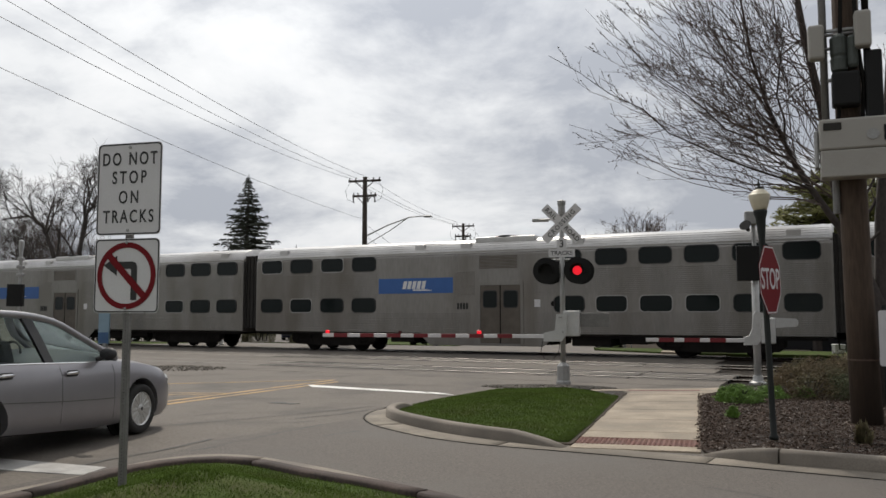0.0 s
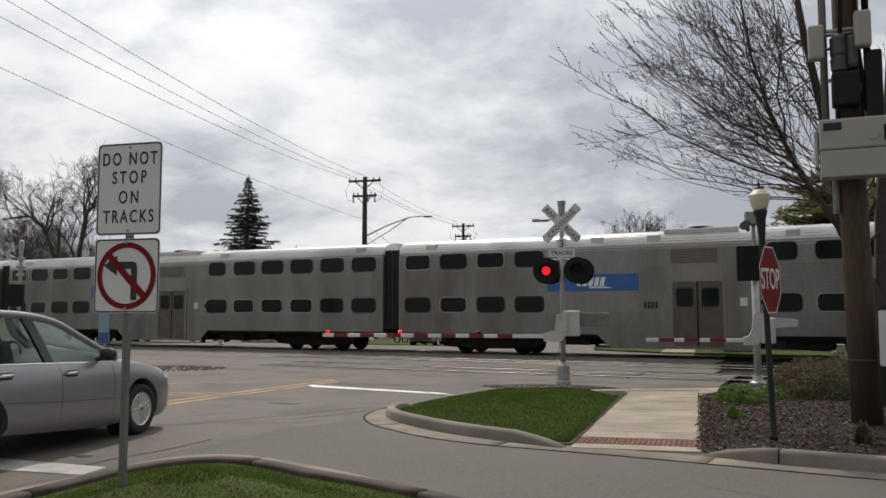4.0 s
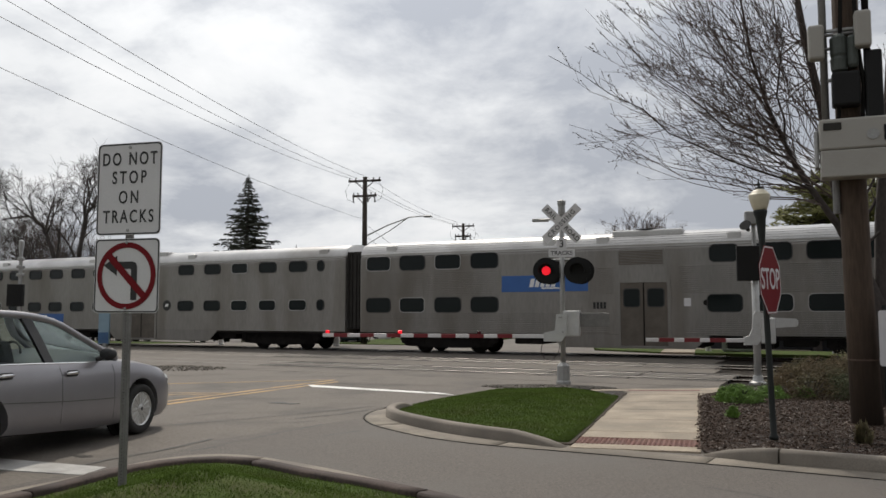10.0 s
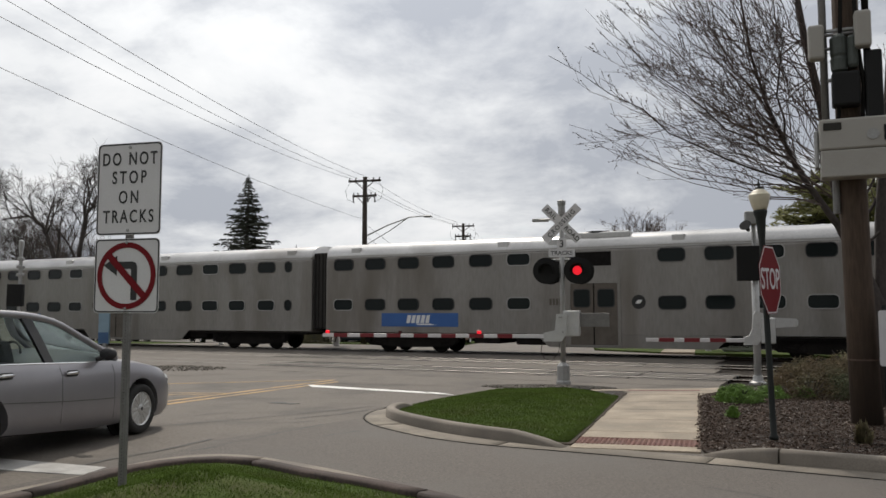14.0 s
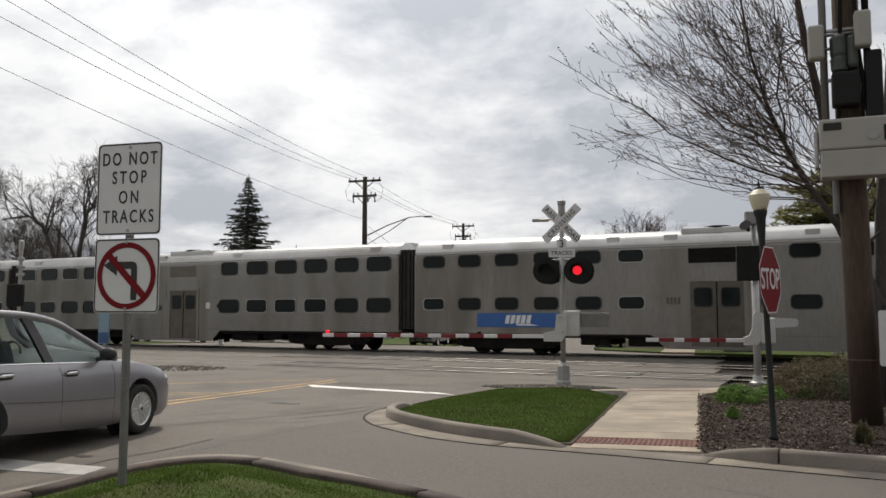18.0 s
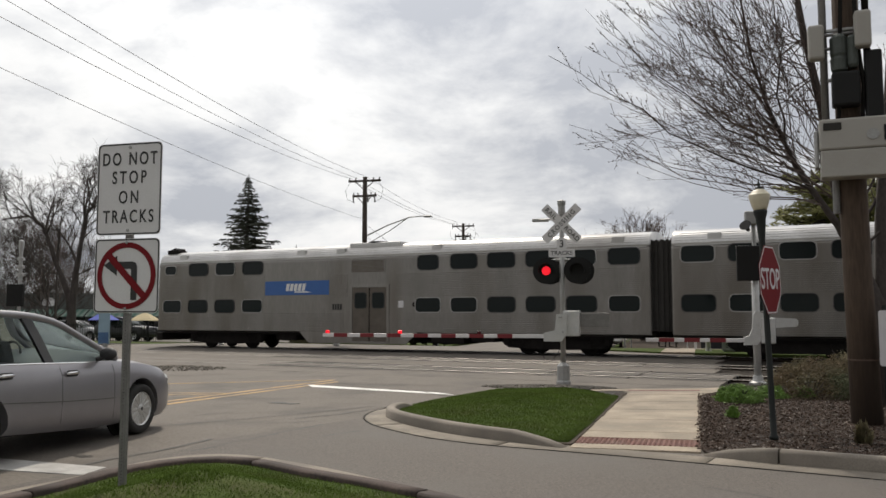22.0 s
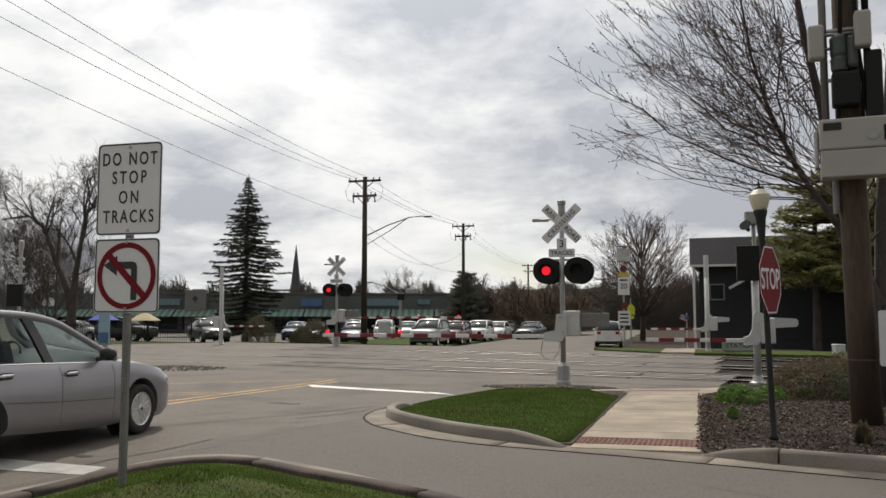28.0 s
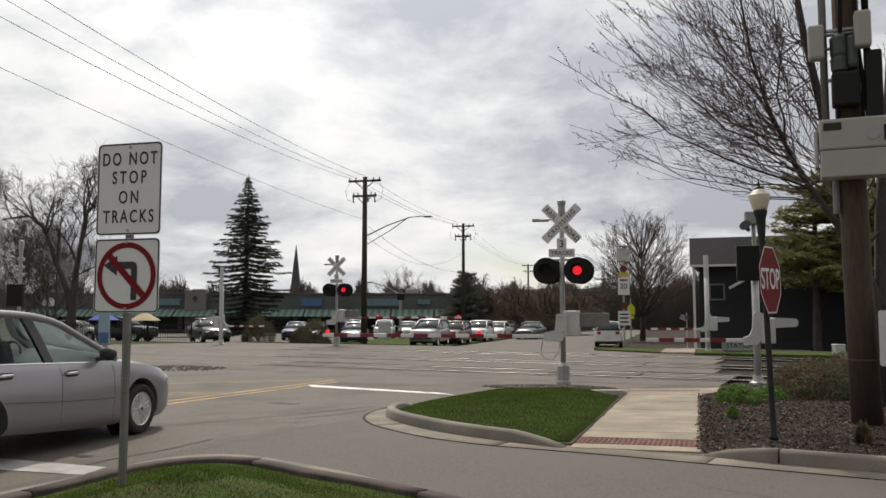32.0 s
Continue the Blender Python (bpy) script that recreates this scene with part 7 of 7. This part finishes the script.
def bush(at, w, h, seed, label, material, n=5000, leaf=0.03, name="shrub", upright=0.4, core=None):
    """A shrub: stems and a ragged crown of small leaves."""
    r2 = random.Random(seed)
    root = thing(name, at, label, "shrub", "shrubs")
    bm = bmesh.new()
    for i in range(14):
        a = r2.uniform(0, 6.28)
        R = w / 2 * r2.uniform(0.3, 0.9)
        tube([(0, 0, 0), (R * 0.5 * math.cos(a), R * 0.5 * math.sin(a), h * 0.45), (R * math.cos(a), R * math.sin(a), h * r2.uniform(0.6, 0.9))], [0.018, 0.012, 0.006], 4, bm, False)
    part("stem_frame", bm, BARK, root)["kind"] = "stuff"
    vs, fs = [], []
    for i in range(n):
        a, e = r2.uniform(0, 6.283), math.asin(r2.uniform(-0.05, 1))
        lump = 1 + 0.28 * noise.noise((math.cos(a) * 2 + seed, math.sin(a) * 2, e * 2.2)) + 0.12 * noise.noise((math.cos(a) * 6, math.sin(a) * 6 + seed, e * 6))
        rr = lump * r2.uniform(0.55, 1.0) ** 0.5
        p = Vector((w / 2 * rr * math.cos(e) * math.cos(a), w / 2 * rr * math.cos(e) * math.sin(a), h * rr * math.sin(e)))
        d = Vector((r2.gauss(0, 1), r2.gauss(0, 1), r2.gauss(upright, 0.6))).normalized() * leaf * r2.uniform(0.7, 1.6)
        o = d.orthogonal().normalized() * leaf * 0.32
        q = len(vs)
        vs += [p - o, p + o, p + d]
        fs.append((q, q + 1, q + 2))
    me = bpy.data.meshes.new("crown")
    me.from_pydata(vs, [], fs)
    me.materials.append(material)
    o = new("crown", me); o.parent = root; o["kind"] = "stuff"
    return root


bush(pose(7.2, 16.2, 0.04), 1.9, 0.72, 81, "brownish green juniper shrub in the bed", SHRUB, 15000, 0.034)
bush(pose(8.4, 16.6, 0.04), 1.9, 0.95, 82, "brownish green juniper shrub in the bed", SHRUB, 15000, 0.034)
bush(pose(9.6, 17.2, 0.04), 1.8, 0.95, 83, "brownish green juniper shrub in the bed", SHRUB, 11000, 0.034)
bush(pose(5.4, 15.2, 0.04), 0.85, 0.3, 84, "bright green young shrub in the bed", FRESH, 4500, 0.04, upright=1.3)
bush(pose(6.25, 15.9, 0.04), 0.65, 0.22, 85, "bright green young shrub in the bed", FRESH, 2200, 0.035, upright=1.1)
bush(pose(6.92, 16.0, 0.04), 0.4, 0.2, 88, "bright green young shrub in the bed", FRESH, 1500, 0.035, upright=1.1)
bush(pose(4.46, 12.85, 0.04), 0.17, 0.14, 86, "small green shoots in the mulch", FRESH, 500, 0.05, upright=1.6)
bush(pose(5.15, 10.25, 0.04), 0.17, 0.2, 87, "tuft of dry grass in the mulch", mat("dry_grass", (0.15, 0.125, 0.06), 0.9, var=0.3, scale=6), 420, 0.09, "grass_tuft", 2.5)
CLIPPED = mat("olive_clipped_foliage", (0.085, 0.075, 0.036), 0.9, var=0.4, scale=2.5, fine=14)
for x, y, w, h, sd in ((-13.4, 60, 2.4, 1.9, 88), (-8.3, 54, 2.0, 1.5, 89), (-10.0, 58, 1.4, 1.1, 90)):
    bush(pose(x, y, 0.04), w, h, sd, "clipped olive rounded bush beyond the tracks", CLIPPED, 9000, 0.06)

# ---------------------------------------------------------------- far poles and wires
WIRE = mat("wire", (0.07, 0.07, 0.074), 0.6)
INSULATOR = mat("glazed_insulator", (0.09, 0.085, 0.08), 0.3)
POLES = [(-5.25, 55.0, 11.24, 0.17), (2.05, 83.0, 11.45, 0.16), (15.4, 149.0, 11.45, 0.15)]
for i, (x, y, h, r) in enumerate(POLES):
    root = thing("utility_pole", pose(x, y, 0, 0, 0, -15), "grey wooden utility pole with crossarms and insulators", "utility pole", "line poles")
    part("pole", tube([(0, 0, 0), (0, 0, h)], [r * 1.25, r * 0.85], 12), WOOD_GREY, root, smooth=True)
    for z, w in ((h - 0.28, 1.15), (h - 1.3, 0.85)):
        part("crossarm", box(-w, -0.14, z - 0.07, w, -0.02 + 0.0, z + 0.07, 0.01), WOOD_GREY, root, "wooden crossarm")
        for s in (-1, 1):
            part("brace", tube([(s * w * 0.6, -0.1, z - 0.04), (0, -0.16, z - 0.6)], 0.03, 6), WOOD_GREY, root)
        for xx in (-w + 0.08, -w * 0.55, w * 0.55, w - 0.08):
            part("insulator", lathe([(0.035, z + 0.07), (0.05, z + 0.12), (0.03, z + 0.15), (0.055, z + 0.19), (0.02, z + 0.24)], 8, None, Matrix.Translation((xx, -0.08, 0))), INSULATOR, root)
    if i < 2:
        for xx in (-0.8, 0.25, 0.72):
            part("cutout", tube([(xx, -0.12, h - 1.2), (xx + 0.06, -0.2, h - 1.75)], 0.05, 8), INSULATOR, root, "hanging fuse cutout")
        bm = bmesh.new()
        for s in (-1, 1):
            tube([(s * 0.95, -0.1, h - 0.25), (s * 1.35, -0.15, h - 0.9), (s * 1.2, -0.15, h - 1.5), (s * 0.7, -0.1, h - 1.75)], 0.012, 5, bm)
        part("jumper", bm, WIRE, root)
root = thing("street_light", pose(-5.25, 55.0, 0.34, 0, 0, -15), "grey street light arm on the wooden pole", "street light")
part("arm", tube([(0.1, 0, 6.9), (1.6, -0.1, 7.55), (3.2, -0.2, 8.05), (4.3, -0.25, 8.1)], [0.05, 0.045, 0.04, 0.035], 8), GALV, root, smooth=True)
part("stay", tube([(0.1, 0, 6.3), (1.8, -0.1, 7.2), (3.0, -0.2, 7.95)], 0.03, 6), GALV, root)
part("luminaire", box(4.2, -0.38, 8.0, 4.75, -0.12, 8.12, 0.04), GALV, root, "flat lamp head")


def wire(a, b, sag, label="thin dark overhead wire", radius=0.011):
    a, b = Vector(a), Vector(b)
    pts = [a.lerp(b, t / 24) - Vector((0, 0, sag * 4 * (t / 24) * (1 - t / 24))) for t in range(25)]
    solid("overhead_wire", tube(pts, radius, 5), WIRE, label, "wire", group="overhead wires")


W1 = lambda dx, z, i: (POLES[i][0] + dx * 0.966, POLES[i][1] - dx * 0.26 - 0.08, z)
for dx, end in ((-1.07, (-15.0, 10.0, 10.6)), (-0.6, (-17.0, 14.5, 12.8)), (0.25, (-13.0, 14.5, 11.0))):
    wire(W1(dx, 10.85, 0), end, 0.62 if dx > 0 else 0.78, radius=0.0108)
    wire(W1(dx, 10.85, 0), W1(dx * 0.95, 10.85, 1), 0.5)
    wire(W1(dx, 10.85, 1), W1(dx * 0.95, 10.85, 2), 0.9)
wire(W1(0, 8.0, 0), (-15.0, 10.0, 9.2), 0.5, radius=0.009)
wire(W1(0.1, 6.9, 0), W1(0, 4.6 + 3.4, 1), 1.6)
wire(W1(0.1, 7.7, 0), W1(0, 6.0, 1), 0.9)

# ---------------------------------------------------------------- signs beyond the tracks
root = thing("speed_sign", pose(9.45, 43.2, 0.18, 0, 0, -6), "school speed sign post with solar panel and beacons", "road sign")
part("post", tube([(0, 0, -0.2), (0, 0, 5.2)], 0.055, 10), GALV, root)
part("solar_panel", box(-0.36, -0.3, 5.18, 0.36, 0.25, 5.24, 0.01), GALV, root, "flat solar panel")
part("control_box", box(-0.34, -0.14, 4.45, 0.34, 0.1, 5.1, 0.02), ALU_PAINT, root)
part("yellow_plate", plate(rounded(0.6, 0.2, 0.03), 0.01), mat("amber_plate", (0.62, 0.45, 0.03), 0.5), root, "yellow plate", pose(0, -0.08, 3.72))
s = part("sign_plate", plate(rounded(0.6, 0.92, 0.03), 0.01), SIGN_WHITE, root, "white speed limit plate", pose(0, -0.07, 3.12))
words("20", 0.38, SIGN_BLACK, s, pose(0, -0.004, -0.02), 1.0)
part("marking", box(-0.2, -0.006, 0.27, 0.2, 0.0, 0.35), SIGN_BLACK, s, "unread lettering as a bar")
for z in (4.02, 2.1):
    part("beacon", lathe([(0.06, 0.1), (0.17, 0.08), (0.18, 0.0), (0.1, -0.01)], 16, None, pose(0, -0.16, z, -90, 0, 0)), mat("amber_unlit_%d" % int(z), (0.12, 0.02, 0.01), 0.4), root, "dark unlit round beacon")
s = part("lower_plate", plate(rounded(0.62, 0.75, 0.03), 0.01), SIGN_WHITE, root, "white plate", pose(0, -0.07, 1.45))
bm = bmesh.new()
for z in (0.2, 0.0, -0.2):
    box(-0.22, -0.006, z - 0.04, 0.22, 0, z + 0.04, 0, bm)
part("marking", bm, SIGN_BLACK, s, "unread lettering as bars")
root = thing("school_sign", pose(11.0, 48.5, 0.4, 0, 0, 20), "yellow-green pentagonal warning sign on a post", "road sign")
part("post", tube([(0, 0, -0.42), (0, 0, 2.6)], 0.04, 8), GALV, root)
part("sign_plate", plate([(-0.26, -0.3), (0.26, -0.3), (0.26, 0.14), (0, 0.36), (-0.26, 0.14)], 0.01), SIGN_YELLOW, root, "yellow-green pentagon", pose(0, -0.06, 1.95))
part("lower_plate", plate(rounded(0.36, 0.2, 0.03), 0.01), SIGN_YELLOW, root, "", pose(0, -0.06, 1.5))
root = thing("station_sign", pose(12.65, 35.3, 0.05, 0, 0, -20), "low white sign reading station", "sign")
s = part("sign_plate", plate(rounded(1.5, 0.42, 0.03), 0.05), mat("weathered_board", (0.26, 0.28, 0.26), 0.6), root, "pale board with dark letters", pose(0, 0, 0.28))
words("STATION", 0.27, SIGN_BLACK, s, pose(0, -0.004, -0.01), 1.05)
part("foot", box(-0.7, 0.06, 0, 0.7, 0.14, 0.3), GALV, root)
root = thing("utility_box", pose(16.0, 33.6, 0.05), "small pale utility box on the lawn", "utility box")
part("housing", box(-0.2, -0.18, 0.0, 0.22, 0.18, 0.34, 0.05), ALU_PAINT, root)
part("lid", box(-0.21, -0.19, 0.33, 0.23, 0.19, 0.4, 0.03), ALU_PAINT, root)

# ---------------------------------------------------------------- buildings beyond the tracks
STUCCO = mat("grey_green_stucco", (0.10, 0.108, 0.103), 0.9, var=0.15, scale=0.5, fine=8, stain=(0.075, 0.08, 0.077), stain_at=0.6)
DARK_FRONT = mat("dark_shopfront", (0.04, 0.042, 0.045), 0.4, var=0.3, scale=0.6, fine=5)
AWN_GREEN = mat("green_awning", (0.05, 0.12, 0.09), 0.6, var=0.12, scale=1)
AWN_PALE = mat("pale_awning_stripe", (0.15, 0.20, 0.17), 0.6, var=0.1, scale=1)
CREAM_WALL = mat("pale_gable_wall", (0.17, 0.168, 0.158), 0.9, var=0.12, scale=0.7, fine=10)
SHOP_BLUE = mat("blue_shop_sign", (0.06, 0.13, 0.26), 0.5)
SHOP_TEAL = mat("pale_teal_shop_sign", (0.12, 0.19, 0.21), 0.5)
mall = thing("shop_row", pose(0, 104, -0.05), "long low grey-green row of shops with striped green awnings", "building")
part("wall", box(-85, 0, 0, 4.6, 14, 4.85, 0.0), STUCCO, mall)
part("parapet", box(-85.2, -0.15, 4.85, 4.7, 14, 5.05, 0.02), STUCCO, mall)
part("shopfront", box(-84, -0.12, 0.0, 4.4, -0.02, 2.4), DARK_FRONT, mall, "dark glazed shopfronts under the awnings")
for k in range(16):
    x0 = -82 + k * 5.4
    if -1 < x0 < 1:
        continue
    bm, bp = bmesh.new(), bmesh.new()
    for i in range(13):
        b = bm if i % 2 else bp
        xa, xb = x0 + i * 0.40, x0 + i * 0.40 + 0.395
        v = [b.verts.new(p) for p in ((xa, -1.9, 2.15), (xb, -1.9, 2.15), (xb, -0.15, 3.0), (xa, -0.15, 3.0), (xa, -1.9, 2.05), (xb, -1.9, 2.05))]
        b.faces.new((v[0], v[1], v[2], v[3])); b.faces.new((v[4], v[5], v[1], v[0]))
    aw = part("awning", bm, AWN_GREEN, mall, "green ribbed awning")
    aw["kind"] = "stuff"
    part("awning_stripe", bp, AWN_PALE, aw)["kind"] = "stuff"
for k in range(30):
    x0 = -82 + k * 2.9
    part("shop_window", box(x0, -0.16, 0.5, x0 + 2.3, -0.125, 2.1, 0.02), GLASS_DARK, mall)
for x0, x1, z0, z1, m_ in ((-17.8, -15.2, 3.35, 4.3, SHOP_BLUE), (-9.6, -5.4, 3.4, 4.3, SHOP_TEAL), (-3.2, -1.6, 3.6, 4.2, SHOP_TEAL), (-37, -33, 3.5, 4.3, SHOP_TEAL)):
    part("shop_sign", box(x0, -0.25, z0, x1, -0.02, z1, 0.03), m_, mall, "plain shop sign board")
part("oval_sign", plate([(x * 1.7, z) for x, z in circle(0.55)], 0.1), SIGN_WHITE, mall, "white oval shop sign", pose(-49.5, -0.2, 3.9))
for x in (-31, 2.2):
    g = part("gable", box(x - 1.3, -0.6, 0, x + 1.3, 0.5, 5.4, 0.02), CREAM_WALL, mall, "pale projecting bay")
    part("diamond_mark", plate([(-0.4, 0), (0, -0.45), (0.4, 0), (0, 0.45)], 0.05), DARK_FRONT, g, "", pose(x, -0.66, 4.3))
for k in range(8):
    part("roof_unit", box(-70 + k * 9.3, 4, 5.0, -68.4 + k * 9.3, 6, 5.7, 0.05), GALV, mall, "rooftop unit")
# church spire
root = thing("church_spire", pose(-36.6, 205, 0.2), "dark slender church steeple behind the shops", "building")
part("tower", box(-1.15, -1.15, -0.6, 1.15, 1.15, 9.2, 0.0), mat("brown_church_brick", (0.14, 0.10, 0.085), 0.9, var=0.15, scale=1), root)
part("spire", lathe([(1.35, 9.0), (1.2, 9.6), (0.72, 14.0), (0.22, 18.2), (0.05, 19.6)], 8), mat("dark_slate", (0.06, 0.06, 0.065), 0.7, var=0.2, scale=1), root, "dark pointed spire")
# house at the right
SIDING = mat("dark_grey_siding", (0.016, 0.017, 0.021), 0.75, var=0.15, scale=0.8, fine=10)
ROOF_GREY = mat("grey_roof_fascia", (0.16, 0.155, 0.165), 0.8, var=0.12, scale=1, fine=12)
TRIM = mat("white_trim", (0.62, 0.62, 0.62), 0.6, var=0.06)
house = thing("house", pose(15.54, 50, 0.55, 0, 0, -20), "dark grey sided house with pale grey roof and white trim", "house")
part("wall", box(0, 0, -0.6, 14, 8, 4.6), SIDING, house)
for i in range(30):
    part("siding_board", box(-0.02, -0.03, 0.15 + i * 0.15, 14.02, 0.0, 0.15 + i * 0.15 + 0.135, 0.006), SIDING, house)
part("roof", box(-0.5, -0.6, 4.62, 14.4, 8.4, 6.25, 0.05), ROOF_GREY, house, "pale grey roof band")
part("eave", box(-0.5, -0.65, 4.5, 14.4, -0.55, 4.64, 0.01), TRIM, house)
for x in (-0.36,):
    part("column", box(x, -0.55, -0.4, x + 0.14, -0.41, 4.5, 0.01), TRIM, house, "white corner column")
w = part("window", ring_plate([(-0.45, -0.5), (0.45, -0.5), (0.45, 0.5), (-0.45, 0.5)], [(-0.36, -0.41), (0.36, -0.41), (0.36, 0.41), (-0.36, 0.41)], 0.08), ROOF_GREY, house, "grey framed window", pose(1.0, -0.1, 3.0))
part("pane", box(-0.36, 0.0, -0.41, 0.36, 0.03, 0.41), GLASS_DARK, w)
part("porch_roof", tube([(1.7, -0.7, 3.2), (3.3, -0.75, 4.1)], 0.11, 4), TRIM, house, "pale sloping porch edge")
part("porch_slab", box(-1.2, -2.2, -0.6, 6, 0, -0.38, 0.02), CONCRETE, house)
root = thing("flag", pose(13.9, 47.5, 0.42), "small striped flag on a pole by the house", "flag")
part("pole", tube([(0.1, 0.05, -0.45), (0.1, 0.05, 1.75)], 0.025, 6), TRIM, root)
for i in range(7):
    part("stripe", box(-0.42, -0.01, i * 0.05, 0.06, 0.01, i * 0.05 + 0.048), SIGN_RED if i % 2 == 0 else SIGN_WHITE, root, "", pose(0.04, 0, 1.22, 0, 24, 0))
part("canton", box(-0.16, -0.016, 0.16, 0.06, 0.016, 0.348), SHOP_BLUE, root, "blue corner of the flag", pose(0.04, 0, 1.22, 0, 24, 0))

# ---------------------------------------------------------------- left-hand clutter by the shops
fence = thing("fence", pose(-20.5, 51.5, 0, 0, 0, -3), "black metal picket fence beyond the tracks", "fence")
for z in (0.25, 1.0):
    part("rail", box(-3, -0.02, z, 5.0, 0.02, z + 0.05), BLACK_METAL, fence)
for i in range(54):
    part("picket", box(-3 + i * 0.15, -0.012, 0.05, -2.975 + i * 0.15, 0.012, 1.15), BLACK_METAL, fence)
for x in (-3, -0.4, 2.2, 4.95):
    part("post", box(x - 0.04, -0.04, 0, x + 0.04, 0.04, 1.3), BLACK_METAL, fence)
for x, y, c, lb in ((-25.0, 61, (0.10, 0.13, 0.45), "blue"), (-21.6, 60, (0.5, 0.42, 0.26), "beige")):
    root = thing("patio_umbrella", pose(x, y, 0), "open %s patio umbrella by the shops" % lb, "umbrella", "patio umbrellas")
    part("pole", tube([(0, 0, 0), (0, 0, 2.0)], 0.03, 6), BLACK_METAL, root)
    part("canopy", lathe([(1.15, 1.45), (1.1, 1.5), (0.5, 1.85), (0.05, 2.05)], 8), mat(lb + "_canvas", c, 0.85, var=0.08), root, "%s canvas canopy" % lb)
root = thing("banner_stand", pose(-17.3, 42.5, 0.0, 0, 0, 0), "pale blue information board beyond the tracks", "sign")
part("board", box(-0.35, -0.08, 0.15, 0.2, 0.08, 1.75, 0.02), mat("pale_blue_board", (0.25, 0.36, 0.44), 0.5, var=0.15, scale=2), root)
part("lower_panel", box(-0.33, -0.09, 0.2, 0.18, -0.078, 0.75), SHOP_BLUE, root)
part("foot", box(-0.1, -0.1, 0, 0.1, 0.1, 0.2), GALV, root)
root = thing("traffic_signal", pose(-3.9, 76, 0), "dark traffic signal mast by the shops", "traffic light")
part("mast", tube([(0, 0, 0), (0, 0, 3.6)], 0.12, 8), GALV, root)
part("head", box(-0.3, -0.3, 3.6, 0.4, 0.2, 4.2, 0.05), BLACK_METAL, root)
part("lamp_arm", tube([(-0.1, 0, 4.1), (-1.2, 0, 4.75), (-2.6, 0, 5.2)], [0.06, 0.05, 0.045], 7), GALV, root)
part("luminaire", box(-3.15, -0.15, 5.14, -2.55, 0.15, 5.3, 0.05), GALV, root, "flat lamp head")
part("cabinet", box(-2.0, -0.3, 0, -0.9, 0.4, 1.6, 0.03), ALU_PAINT, root)


# ---------------------------------------------------------------- loose stones
def stones(name, cx, cy, rx, ry, turn, n, seed, label, z=0.0):
    r2 = random.Random(seed)
    vs, fs = [], []
    base = bmesh.new()
    bmesh.ops.create_icosphere(base, subdivisions=1, radius=1)
    bv, bf = [v.co.copy() for v in base.verts], [[v.index for v in f.verts] for f in base.faces]
    base.free()
    for i in range(n):
        a, q = r2.uniform(0, 6.283), math.sqrt(r2.random())
        u, w = rx * q * math.cos(a), ry * q * math.sin(a)
        x, y = cx + u * math.cos(turn) - w * math.sin(turn), cy + u * math.sin(turn) + w * math.cos(turn)
        s = r2.uniform(0.014, 0.04)
        k = len(vs)
        for v in bv:
            vs.append((x + v.x * s * r2.uniform(0.7, 1.3), y + v.y * s * r2.uniform(0.7, 1.3), z + max(-0.01, v.z * s * 0.8 + s * 0.4 + 0.05 * (1 - q))))
        fs += [[k + j for j in f] for f in bf]
    me = bpy.data.meshes.new(name)
    me.from_pydata(vs, [], fs)
    me.materials.append(STONE)
    tagged(new(name, me), label, "stones", "", "stuff")


stones("ballast_stones", 2.35, 18.55, 1.5, 0.42, -0.25, 900, 91, "grey ballast stones round the signal base")
stones("ballast_stones", -8.1, 25.3, 1.6, 1.2, -0.4, 500, 92, "grey ballast stones beside the tracks")
for t in range(6):
    stones("ballast_stones", *ta(3.5 + t * 2.4, 21.5 + (t % 3) * 4.5), 2.0, 1.8, -0.46, 450, 93 + t, "brown ballast stones between the rails", -0.03)


# ---------------------------------------------------------------- movement
def train_s(t):
    """How far the gap behind the first whole car has run along the track."""
    return -26.113 + 1.16244 * t + 0.199673 * t * t + 2.68657e-4 * t ** 3 - 7.98586e-6 * t ** 4


def motions():
    a = TRAIN_TRACK
    for ob, k in TRAIN:
        rows = []
        for i in range(0, 65):
            t = i * 0.5
            x, y = ta(train_s(t) + 0.4 + 25.9 * k, a)
            rows.append((t, pose(x, y, 0.0, 0, 0, -26.488)))
        walk(ob, rows)
        # wheelsets turn as the car rolls
        s0, turn = train_s(0), []
        for i in range(0, 961):
            angle, ahead = (math.degrees((train_s(k / 30) - s0) / 0.46) for k in (i, i + 1))
            if not turn or ahead - turn[-1][1] >= 84 or i == 960:
                turn.append((i / 30, angle))
        for b in ob.children_recursive:
            if b.name.split(".")[0] == "wheel":
                x, y, z = b.matrix_basis.translation
                walk(b, [(t, pose(x, y, z, 0, angle, 0)) for t, angle in turn])
    # the lamps: each lens is in front while lit and drawn back behind the dark glass between
    for lit, y, left, ahead in FLASH:
        base = lit.matrix_basis.copy()
        back = base @ Matrix.Translation((0, 0.09, 0) if y is not None else (0, 0, -0.085))
        rows, t = [], 0.22 - ahead - PHASE * (1 if left else 0.5)
        on = []
        while t < 32:
            on.append((t + 0.03, t + PHASE / 2 - 0.05))
            t += PHASE
        rows.append((0.0, base if any(a <= 0 < b for a, b in on) else back))
        for a0, b0 in on:
            for tt, m in ((a0, back), (a0 + 0.034, base), (b0, base), (b0 + 0.034, back)):
                if 0.02 < tt < 31.98:
                    rows.append((tt, m))
        rows.append((32.0, rows[-1][1]))
        walk(lit, rows)


motions()
